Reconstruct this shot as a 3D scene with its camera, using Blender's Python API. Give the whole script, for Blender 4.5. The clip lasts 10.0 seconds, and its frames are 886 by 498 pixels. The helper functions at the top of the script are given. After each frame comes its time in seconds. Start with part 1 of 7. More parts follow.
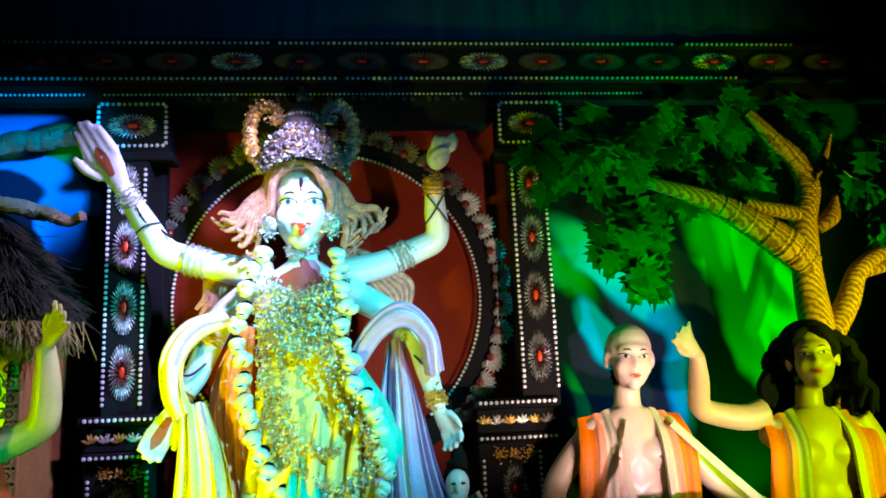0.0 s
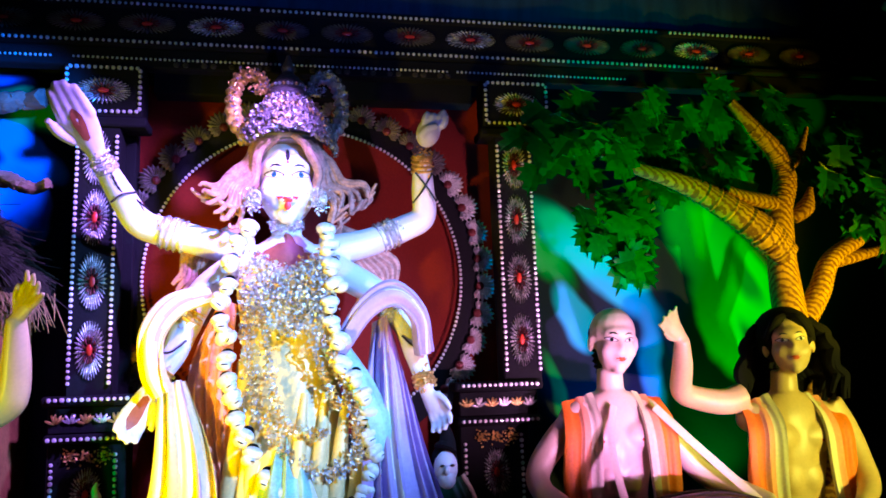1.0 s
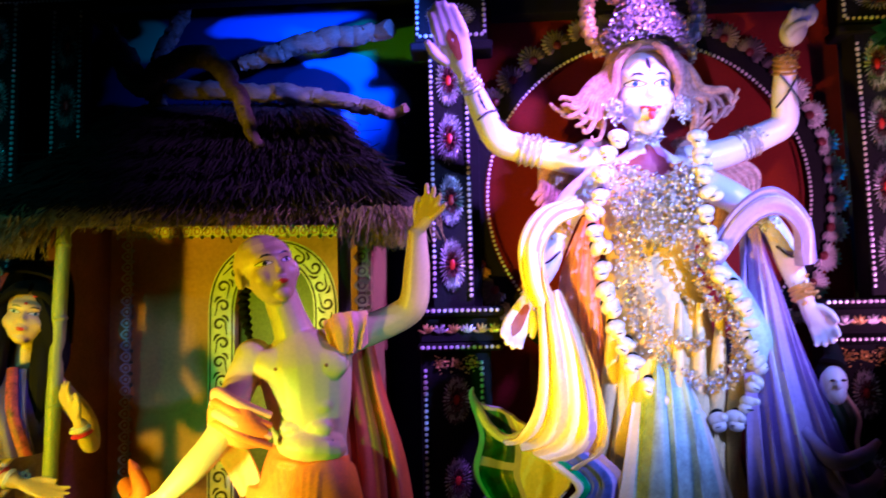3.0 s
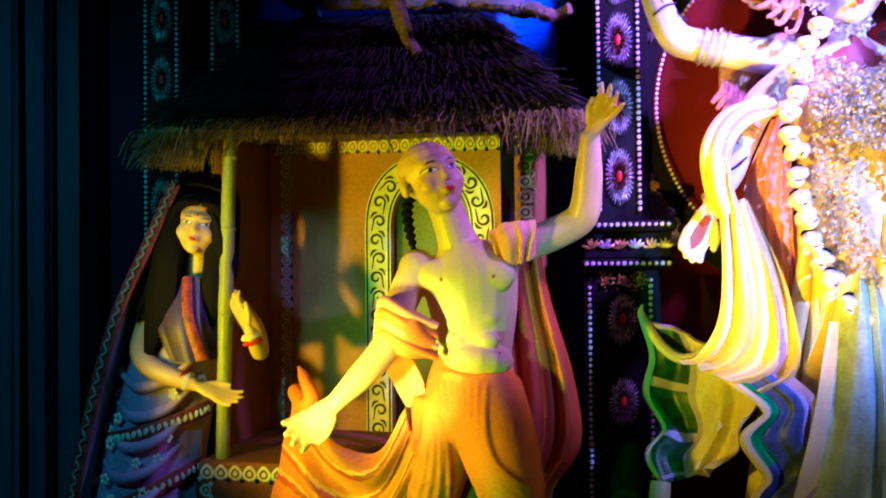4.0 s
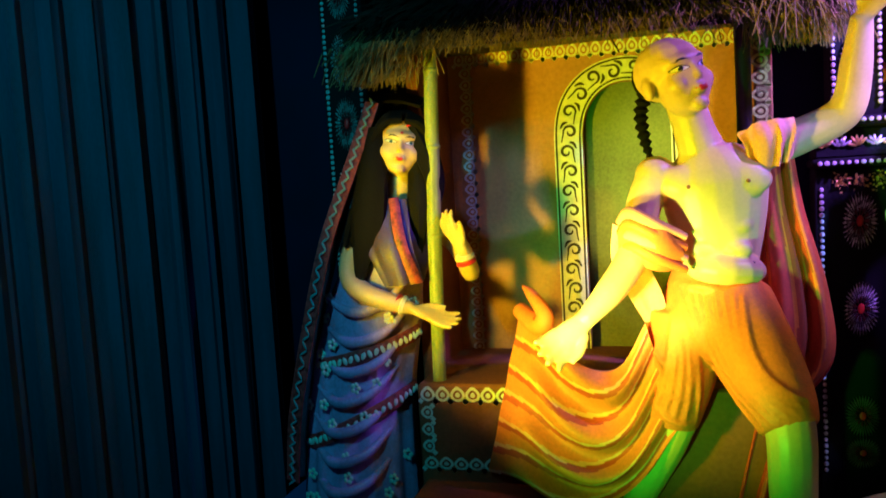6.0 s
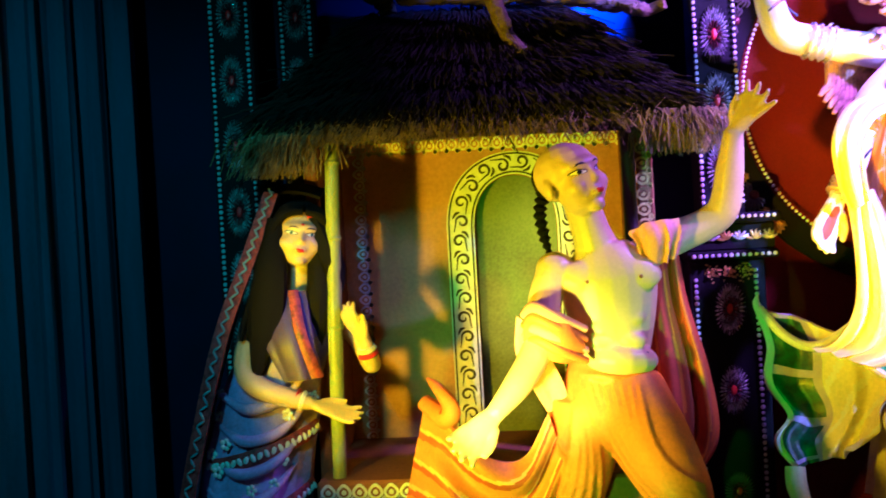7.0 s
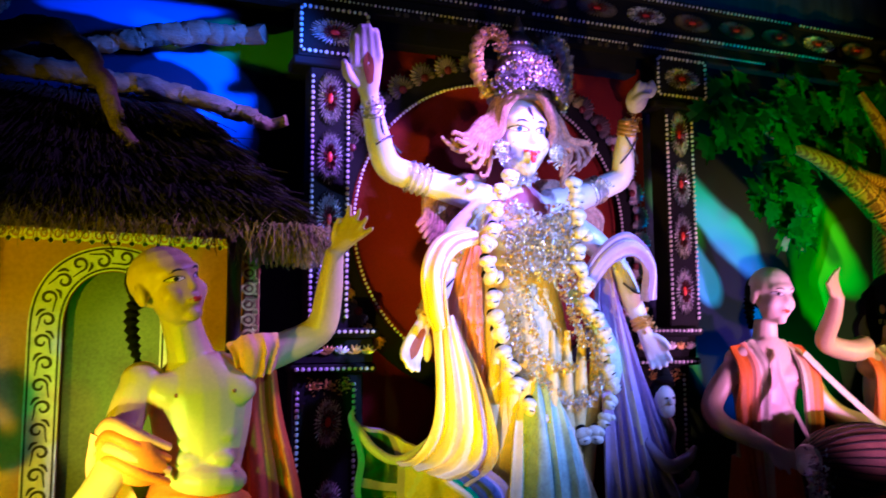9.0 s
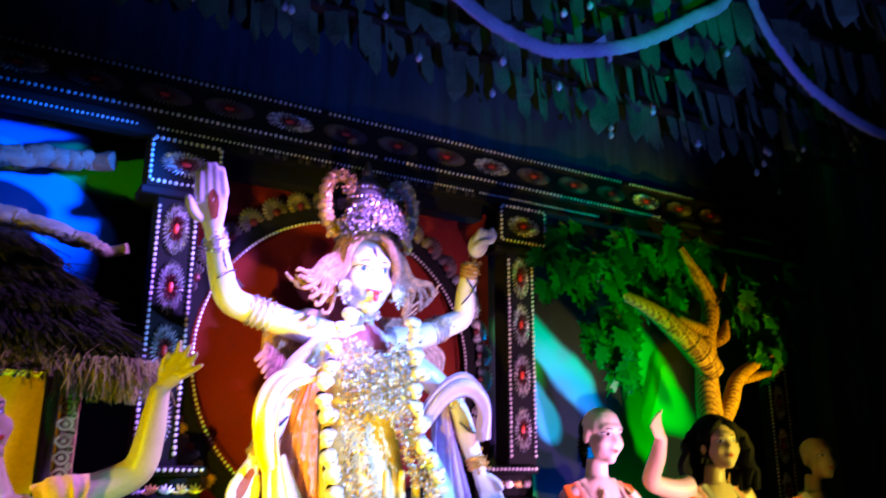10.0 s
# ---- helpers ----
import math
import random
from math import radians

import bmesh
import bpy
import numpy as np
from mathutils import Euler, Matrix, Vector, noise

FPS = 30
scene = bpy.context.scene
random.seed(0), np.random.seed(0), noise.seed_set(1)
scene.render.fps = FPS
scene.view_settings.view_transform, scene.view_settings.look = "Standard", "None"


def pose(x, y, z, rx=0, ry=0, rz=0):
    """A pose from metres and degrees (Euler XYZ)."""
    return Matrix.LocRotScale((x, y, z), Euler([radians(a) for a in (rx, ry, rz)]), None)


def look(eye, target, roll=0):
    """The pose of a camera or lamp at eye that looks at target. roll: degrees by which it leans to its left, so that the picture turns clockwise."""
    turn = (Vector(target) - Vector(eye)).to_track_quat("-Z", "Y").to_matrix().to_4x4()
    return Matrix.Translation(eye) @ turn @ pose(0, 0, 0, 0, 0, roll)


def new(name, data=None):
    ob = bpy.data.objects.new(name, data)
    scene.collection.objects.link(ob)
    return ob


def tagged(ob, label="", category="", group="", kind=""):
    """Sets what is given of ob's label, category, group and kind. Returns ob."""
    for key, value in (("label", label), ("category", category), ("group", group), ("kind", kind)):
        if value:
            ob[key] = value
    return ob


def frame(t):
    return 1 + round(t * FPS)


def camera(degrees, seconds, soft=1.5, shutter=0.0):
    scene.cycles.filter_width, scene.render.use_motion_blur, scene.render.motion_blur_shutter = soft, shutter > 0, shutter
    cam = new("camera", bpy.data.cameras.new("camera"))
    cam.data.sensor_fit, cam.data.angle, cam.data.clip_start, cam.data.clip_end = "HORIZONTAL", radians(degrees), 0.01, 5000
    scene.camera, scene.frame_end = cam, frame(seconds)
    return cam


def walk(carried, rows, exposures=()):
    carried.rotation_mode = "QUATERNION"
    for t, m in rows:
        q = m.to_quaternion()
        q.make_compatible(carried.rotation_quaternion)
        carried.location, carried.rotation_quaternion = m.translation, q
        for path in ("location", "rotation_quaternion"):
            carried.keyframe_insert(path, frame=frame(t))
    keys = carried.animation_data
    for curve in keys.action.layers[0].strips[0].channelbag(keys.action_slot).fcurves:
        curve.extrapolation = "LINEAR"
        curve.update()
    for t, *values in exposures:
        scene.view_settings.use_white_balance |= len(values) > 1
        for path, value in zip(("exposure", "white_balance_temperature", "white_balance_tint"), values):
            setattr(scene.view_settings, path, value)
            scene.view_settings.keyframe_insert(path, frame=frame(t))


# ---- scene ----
cam = camera(59.7, 10.0, soft=1.6, shutter=0.3)
PATH = [
    (0, (-0.363, 0.53, 1.575), (-0.153, 2.488, 1.927), -2.5),
    (0.5, (-0.451, 0.539, 1.583), (-0.26, 2.503, 1.91), -1.1),
    (1, (-0.571, 0.626, 1.55), (-0.193, 2.564, 1.871), -1.9),
    (1.5, (-0.724, 0.655, 1.543), (-0.372, 2.591, 1.896), -1.2),
    (2, (-0.912, 0.676, 1.534), (-0.676, 2.638, 1.844), -3.5),
    (2.5, (-1.096, 0.667, 1.511), (-1.001, 2.646, 1.783), -2.6),
    (2.7, (-1.156, 0.672, 1.483), (-1.15, 2.658, 1.719), -1.7),
    (3.8, (-1.332, 0.806, 1.369), (-1.712, 2.767, 1.465), -1.0),
    (4, (-1.384, 0.814, 1.358), (-1.817, 2.766, 1.396), -0.6),
    (4.5, (-1.599, 0.8, 1.365), (-1.993, 2.755, 1.218), -2.5),
    (5, (-1.756, 0.75, 1.31), (-2.191, 2.686, 1.056), -2.7),
    (5.2, (-1.856, 0.742, 1.304), (-2.412, 2.641, 1.007), -2.3),
    (6.3, (-2.046, 0.8, 1.39), (-2.58, 2.726, 1.303), -4.1),
    (6.5, (-2.097, 0.79, 1.412), (-2.507, 2.747, 1.364), -4.4),
    (7, (-2.18, 0.75, 1.456), (-2.367, 2.741, 1.444), -3.2),
    (7.5, (-2.152, 0.753, 1.476), (-2.113, 2.752, 1.52), -2.1),
    (8, (-2.117, 0.77, 1.487), (-1.787, 2.74, 1.576), -1.1),
    (8.5, (-2.046, 0.763, 1.498), (-1.512, 2.684, 1.654), -1.1),
    (9, (-2.033, 0.77, 1.502), (-1.33, 2.631, 1.713), -0.2),
    (9.5, (-1.992, 0.723, 1.527), (-1.151, 2.506, 1.865), 0.2),
    (10, (-1.941, 0.632, 1.561), (-0.976, 2.306, 2.078), 0.4),
]
walk(cam, [(t, look(eye, target, roll)) for t, eye, target, roll in PATH],
     [(0, -0.25, 18000, -180), (0.5, -0.15, 17000, -155), (0.6, -0.05, 5200, -82), (2.0, -0.25, 5200, -84), (2.2, -0.4, 5300, -46), (4.0, 0, 5300, -28), (5.2, 0.05, 5300, -28), (6.4, 0.45, 5200, -28), (7.5, 0.3, 5200, -24), (8.5, -0.3, 5200, -34), (9.5, -0.45, 5200, -64), (10, 0.1, 5200, -68)])
from mathutils.bvhtree import BVHTree

# ---- world and lamps ----
world = bpy.data.worlds.new("night")
world.use_nodes = True
world.node_tree.nodes["Background"].inputs[0].default_value = (0.10, 0.16, 0.40, 1)
world.node_tree.nodes["Background"].inputs[1].default_value = 0.004
scene.world = world


def spot(name, eye, target, color, watts, angle=45, blend=0.6, size=0.05):
    data = bpy.data.lights.new(name, "SPOT")
    data.energy, data.color, data.spot_size, data.spot_blend, data.shadow_soft_size = watts, color, radians(angle), blend, size
    ob = new(name, data)
    ob.matrix_world = look(eye, target)
    return ob


spot("spot_violet", (1.05, 1.45, 2.50), (-0.70, 3.66, 1.66), (0.27, 0.25, 1.0), 1300, 38, 0.85)
spot("spot_gold_low", (-1.75, 2.05, 0.45), (-0.76, 3.60, 1.70), (1.0, 0.42, 0.0), 520, 37, 0.8)
# added fill with no fixture, lifts the reclining statue
spot("spot_rose_fill", (0.20, 2.25, 1.50), (-0.85, 3.15, 0.18), (1.0, 0.62, 0.66), 20, 52, 0.9)
spot("spot_pink_pillar", (1.10, 1.50, 0.90), (0.16, 3.85, 1.85), (1.0, 0.26, 0.72), 480, 34, 0.9)
spot("spot_violet_pillar", (-0.30, 2.90, 2.90), (-1.38, 3.87, 1.95), (0.42, 0.12, 1.0), 850, 58, 0.9)
spot("spot_yellow_hut", (-3.42, 2.15, 1.0), (-2.24, 3.55, 1.28), (1.0, 0.56, 0.0), 250, 64, 0.6, 0.06)
# added fill with no fixture, overexposes the dancing man's forearm
spot("spot_yellow_arm_fill", (-2.5, 2.5, 0.85), (-2.22, 3.22, 0.99), (1.0, 0.66, 0.14), 210, 40, 0.8)
spot("spot_green_left", (-2.75, 1.75, 0.25), (-2.05, 3.45, 0.85), (0.20, 1.0, 0.03), 125, 46, 0.9)
spot("spot_blue_backdrop", (-1.05, 3.25, 2.72), (-2.05, 4.19, 2.62), (0.05, 0.10, 1.0), 480, 44, 1.0)
spot("spot_amber_tree", (2.15, 2.9, 1.5), (1.55, 3.72, 2.2), (1.0, 0.42, 0.0), 130, 62, 0.7)
spot("spot_green_hill", (1.42, 3.97, 0.75), (1.58, 4.19, 2.0), (0.02, 1.0, 0.03), 75, 66, 0.7)
spot("spot_cyan_hill", (0.98, 3.99, 0.75), (0.88, 4.19, 1.98), (0.02, 0.20, 1.0), 120, 54, 0.7)
spot("spot_green_leaves", (0.3, 2.2, 1.3), (0.85, 3.6, 2.25), (0.06, 1.0, 0.10), 110, 38, 0.9)
spot("spot_pink", (1.35, 1.7, 0.8), (0.86, 3.6, 1.40), (1.0, 0.24, 1.0), 430, 28, 0.7)
spot("spot_yellow_right", (2.45, 1.6, 1.3), (1.55, 3.5, 1.52), (1.0, 0.54, 0.12), 420, 38, 0.7)
spot("spot_white_top", (-0.2, 0.3, 3.2), (-0.45, 3.85, 2.95), (0.25, 0.45, 1.0), 9, 56, 0.7)
spot("spot_blue_curtain", (-3.0, 0.8, 2.7), (-3.72, 3.3, 1.50), (0.10, 0.46, 0.62), 140, 60, 0.9)
spot("spot_blue_canopy", (0.6, -0.5, 0.6), (0.1, 2.6, 4.0), (0.14, 0.12, 1.0), 620, 54, 1.0)
spot("spot_green_canopy", (0.2, 1.2, 2.6), (0.5, 3.2, 3.7), (0.25, 1.0, 0.05), 40, 40, 0.9)

# ---- materials ----
def material(name, color, rough=0.6, metal=0.0, vary=0.18, scale=9.0, fine=90.0, bump=0.15, spec=0.5, random=0.0, color2=None, stretch=(1, 1, 1)):
    """A surface with stains at a large scale and grain at a small one."""
    m = bpy.data.materials.new(name)
    m.use_nodes = True
    nt = m.node_tree
    n, l = nt.nodes, nt.links
    b = n["Principled BSDF"]
    b.inputs["Metallic"].default_value = metal
    b.inputs["Specular IOR Level"].default_value = spec
    tc = n.new("ShaderNodeTexCoord")
    mp = n.new("ShaderNodeMapping")
    mp.inputs["Scale"].default_value = stretch
    l.new(tc.outputs["Object"], mp.inputs[0])
    big, small = n.new("ShaderNodeTexNoise"), n.new("ShaderNodeTexNoise")
    for q, s, d in ((big, scale, 4), (small, fine, 3)):
        q.inputs["Scale"].default_value, q.inputs["Detail"].default_value = s, d
        l.new(mp.outputs[0], q.inputs["Vector"])
    ramp = n.new("ShaderNodeValToRGB")
    c2 = color2 or tuple(c * (1 - 2.2 * vary) for c in color)
    ramp.color_ramp.elements[0].color, ramp.color_ramp.elements[0].position = (*c2, 1), 0.32
    ramp.color_ramp.elements[1].color, ramp.color_ramp.elements[1].position = (*color, 1), 0.62
    mix = n.new("ShaderNodeMath")
    mix.operation = "MULTIPLY_ADD"
    mix.inputs[1].default_value = 0.35
    l.new(small.outputs["Fac"], mix.inputs[0])
    scl = n.new("ShaderNodeMath")
    scl.operation = "MULTIPLY"
    scl.inputs[1].default_value = 0.65
    l.new(big.outputs["Fac"], scl.inputs[0])
    l.new(scl.outputs[0], mix.inputs[2])
    l.new(mix.outputs[0], ramp.inputs[0])
    out = ramp.outputs[0]
    if random:
        oi, hs = n.new("ShaderNodeObjectInfo"), n.new("ShaderNodeHueSaturation")
        mr = n.new("ShaderNodeMapRange")
        mr.inputs["To Min"].default_value, mr.inputs["To Max"].default_value = 1 - random, 1 + random
        l.new(oi.outputs["Random"], mr.inputs[0])
        l.new(mr.outputs[0], hs.inputs["Value"])
        l.new(out, hs.inputs["Color"])
        out = hs.outputs[0]
    l.new(out, b.inputs["Base Color"])
    rr = n.new("ShaderNodeMapRange")
    rr.inputs["To Min"].default_value, rr.inputs["To Max"].default_value = max(rough - 0.12, 0.04), min(rough + 0.12, 1)
    l.new(big.outputs["Fac"], rr.inputs[0])
    l.new(rr.outputs[0], b.inputs["Roughness"])
    bp = n.new("ShaderNodeBump")
    bp.inputs["Strength"].default_value, bp.inputs["Distance"].default_value = bump, 0.004
    l.new(small.outputs["Fac"], bp.inputs["Height"])
    l.new(bp.outputs[0], b.inputs["Normal"])
    return m


def striped(m, color, axis, waves, width, soft=0.08, distort=1.5):
    """Lays painted bands of another colour over a material."""
    nt = m.node_tree
    n, l = nt.nodes, nt.links
    b = n["Principled BSDF"]
    src = b.inputs["Base Color"].links[0].from_socket
    tc, wv = n.new("ShaderNodeTexCoord"), n.new("ShaderNodeTexWave")
    wv.bands_direction = axis
    wv.inputs["Scale"].default_value, wv.inputs["Distortion"].default_value, wv.inputs["Detail Scale"].default_value = waves, distort, 2.0
    l.new(tc.outputs["Object"], wv.inputs["Vector"])
    mr = n.new("ShaderNodeMapRange")
    mr.interpolation_type = "SMOOTHSTEP"
    mr.inputs["From Min"].default_value, mr.inputs["From Max"].default_value = 1 - width - soft, 1 - width + soft
    l.new(wv.outputs["Fac"], mr.inputs[0])
    mx = n.new("ShaderNodeMix")
    mx.data_type = "RGBA"
    l.new(mr.outputs[0], mx.inputs["Factor"])
    l.new(src, mx.inputs[6])
    mx.inputs[7].default_value = (*color, 1)
    l.new(mx.outputs[2], b.inputs["Base Color"])
    return m


SKIN_PALE = material("painted_clay_pale", (0.78, 0.62, 0.50), 0.38, vary=0.06, bump=0.06)
SKIN_TAN = material("painted_clay_tan", (0.62, 0.45, 0.22), 0.42, vary=0.07, bump=0.08)
SKIN_BLUE = material("painted_clay_white", (0.70, 0.70, 0.74), 0.36, vary=0.06, bump=0.06)
HAIR_FAIR = material("painted_hair_straw", (0.50, 0.27, 0.19), 0.55, vary=0.34, scale=34, bump=0.4)
HAIR_BLACK = material("black_jute_hair", (0.004, 0.0035, 0.004), 0.85, vary=0.2, fine=160, bump=0.6, spec=0.15)
BLACK_PAINT = material("black_line_paint", (0.012, 0.010, 0.010), 0.4, vary=0.1)
IRIS = material("blue_eye_paint", (0.05, 0.16, 0.25), 0.25, vary=0.1)
EYE_WHITE = material("white_eye_paint", (0.82, 0.80, 0.78), 0.25, vary=0.03)
RED_PAINT = material("red_paint", (0.55, 0.02, 0.02), 0.35, vary=0.12)
# alta stain of the palms, also the shade painted below the goddess's neck
PALM_RED_NECK_SHADE = material("alta_red_and_neck_shade", (0.28, 0.08, 0.04), 0.5, vary=0.15)
ORANGE = material("saffron_painted_cloth", (0.82, 0.19, 0.02), 0.6, vary=0.16, scale=5, bump=0.2)
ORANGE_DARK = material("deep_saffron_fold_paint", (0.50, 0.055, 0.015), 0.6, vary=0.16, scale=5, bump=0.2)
ORANGE_PINK = material("coral_painted_cloth", (0.85, 0.36, 0.22), 0.6, vary=0.12, scale=5, bump=0.2)
YELLOW = material("yellow_painted_cloth", (0.84, 0.68, 0.26), 0.5, vary=0.14, scale=6, bump=0.2)
CREAM = material("cream_painted_cloth", (0.82, 0.74, 0.55), 0.5, vary=0.10, scale=6, bump=0.2)
LILAC = material("lilac_painted_cloth", (0.46, 0.34, 0.62), 0.5, vary=0.12, scale=6, bump=0.2)
MINT = material("mint_painted_cloth", (0.52, 0.72, 0.58), 0.5, vary=0.22, scale=14, bump=0.4)
GREEN_PAINT = material("green_painted_cloth", (0.03, 0.42, 0.08), 0.45, vary=0.2, scale=20, bump=0.2)
DARK_GREEN = material("dark_green_border_cloth", (0.015, 0.09, 0.03), 0.4, vary=0.4, scale=28, bump=0.3)
BLUE_CLOTH = material("blue_border_cloth", (0.06, 0.10, 0.42), 0.45, vary=0.3, scale=30, bump=0.3)
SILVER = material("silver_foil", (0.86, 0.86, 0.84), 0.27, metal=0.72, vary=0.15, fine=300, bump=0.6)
GOLD = material("gold_foil", (0.80, 0.54, 0.16), 0.30, metal=0.7, vary=0.2, fine=300, bump=0.6)
DEEP_RED = material("deep_red_foil", (0.14, 0.012, 0.02), 0.4, metal=0.3, vary=0.3, fine=200, bump=0.5)
# darkened copy of the foil, for ornaments that get little light
SHADED_FOIL = material("shaded_foil", (0.20, 0.17, 0.16), 0.4, metal=0.4, vary=0.3, fine=300, bump=0.6)
DULL_GOLD = material("dull_gold_pith", (0.075, 0.058, 0.04), 0.45, metal=0.35, vary=0.3, fine=200, bump=0.6)
BONE = material("bone_white_clay", (0.80, 0.76, 0.66), 0.4, vary=0.12, scale=25)
PEARL = material("pearl_beads", (0.80, 0.80, 0.80), 0.22, metal=0.2, vary=0.05)
BLACK_BOARD = material("black_velvet_board", (0.006, 0.006, 0.008), 0.85, vary=0.3, bump=0.3, spec=0.2)
NAVY_CLOTH = material("dark_navy_cloth", (0.010, 0.014, 0.035), 0.9, vary=0.3, bump=0.3, spec=0.15)
CURTAIN = material("dark_blue_curtain", (0.030, 0.055, 0.10), 0.75, vary=0.25, scale=3, bump=0.3, spec=0.3, stretch=(6, 6, 0.5))
RED_CLOTH = material("red_backing_cloth", (0.14, 0.004, 0.005), 0.8, vary=0.14, scale=3, bump=0.3, spec=0.2)
BLUE_CARPET = material("blue_stage_cloth", (0.03, 0.12, 0.34), 0.9, vary=0.15, scale=4, bump=0.4, spec=0.15)
GROUND = material("dusty_ground", (0.10, 0.085, 0.07), 0.95, vary=0.25, scale=2, bump=0.5, spec=0.2)
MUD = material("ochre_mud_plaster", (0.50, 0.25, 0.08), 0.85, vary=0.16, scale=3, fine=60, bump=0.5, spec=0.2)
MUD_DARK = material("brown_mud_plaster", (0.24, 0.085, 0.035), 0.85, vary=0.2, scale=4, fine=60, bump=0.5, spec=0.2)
OLIVE = material("olive_board", (0.17, 0.19, 0.06), 0.7, vary=0.25, scale=3, bump=0.3)
ALPANA = material("white_rice_paint", (0.78, 0.76, 0.64), 0.75, vary=0.12, scale=30, bump=0.3, spec=0.2)
SCROLL = material("dark_scroll_paint", (0.07, 0.055, 0.02), 0.7, vary=0.2, scale=30, bump=0.3, spec=0.2)
BAMBOO = material("green_bamboo", (0.30, 0.36, 0.10), 0.5, vary=0.2, scale=12, bump=0.3, stretch=(1, 1, 0.2))
DARK_WOOD = material("dark_wood", (0.035, 0.02, 0.012), 0.6, vary=0.3, bump=0.4)
# same straw twice: roof darkened for its shade, eave ends coloured as lit
THATCH = material("straw_thatch_shaded", (0.032, 0.025, 0.017), 0.85, vary=0.32, scale=14, fine=140, bump=0.8, spec=0.2, random=0.25)
STRAW = material("loose_straw_lit", (0.25, 0.18, 0.07), 0.8, vary=0.30, scale=16, fine=140, bump=0.6, spec=0.2)
BARK = material("ochre_ribbed_bark", (0.50, 0.27, 0.06), 0.75, vary=0.25, scale=9, fine=60, bump=0.8, spec=0.3)
BARE_WOOD = material("bare_grey_limb", (0.20, 0.13, 0.075), 0.75, vary=0.3, scale=9, fine=60, bump=0.8, stretch=(1, 3, 3))
LEAF = material("green_paper_leaf", (0.030, 0.16, 0.008), 0.4, vary=0.25, scale=6, bump=0.2, random=0.4)
SARI = material("lilac_silver_sari", (0.50, 0.36, 0.66), 0.42, vary=0.24, scale=7, bump=0.25)
SARI_EDGE = material("red_sari_border", (0.34, 0.05, 0.05), 0.55, vary=0.4, scale=40, bump=0.3)
VEIL = material("teal_grey_veil", (0.24, 0.36, 0.38), 0.5, vary=0.2, scale=6, bump=0.2)
BLOUSE = material("purple_blouse_cloth", (0.06, 0.035, 0.22), 0.5, vary=0.2, scale=9, bump=0.2)
DRUM = material("brown_drum_clay", (0.26, 0.12, 0.07), 0.55, vary=0.2, scale=8, bump=0.3)
CEILING = material("dark_canopy_cloth", (0.03, 0.035, 0.07), 0.9, vary=0.3, scale=2, bump=0.3, spec=0.2)
FRINGE = material("faded_paper_fringe", (0.16, 0.20, 0.10), 0.8, vary=0.35, scale=5, bump=0.3, random=0.3)
SWAG = material("lilac_swag_cloth", (0.40, 0.36, 0.52), 0.75, vary=0.2, scale=6, bump=0.3)
striped(BARK, (0.16, 0.06, 0.015), "DIAGONAL", 22.0, 0.42, 0.2, 3.0)


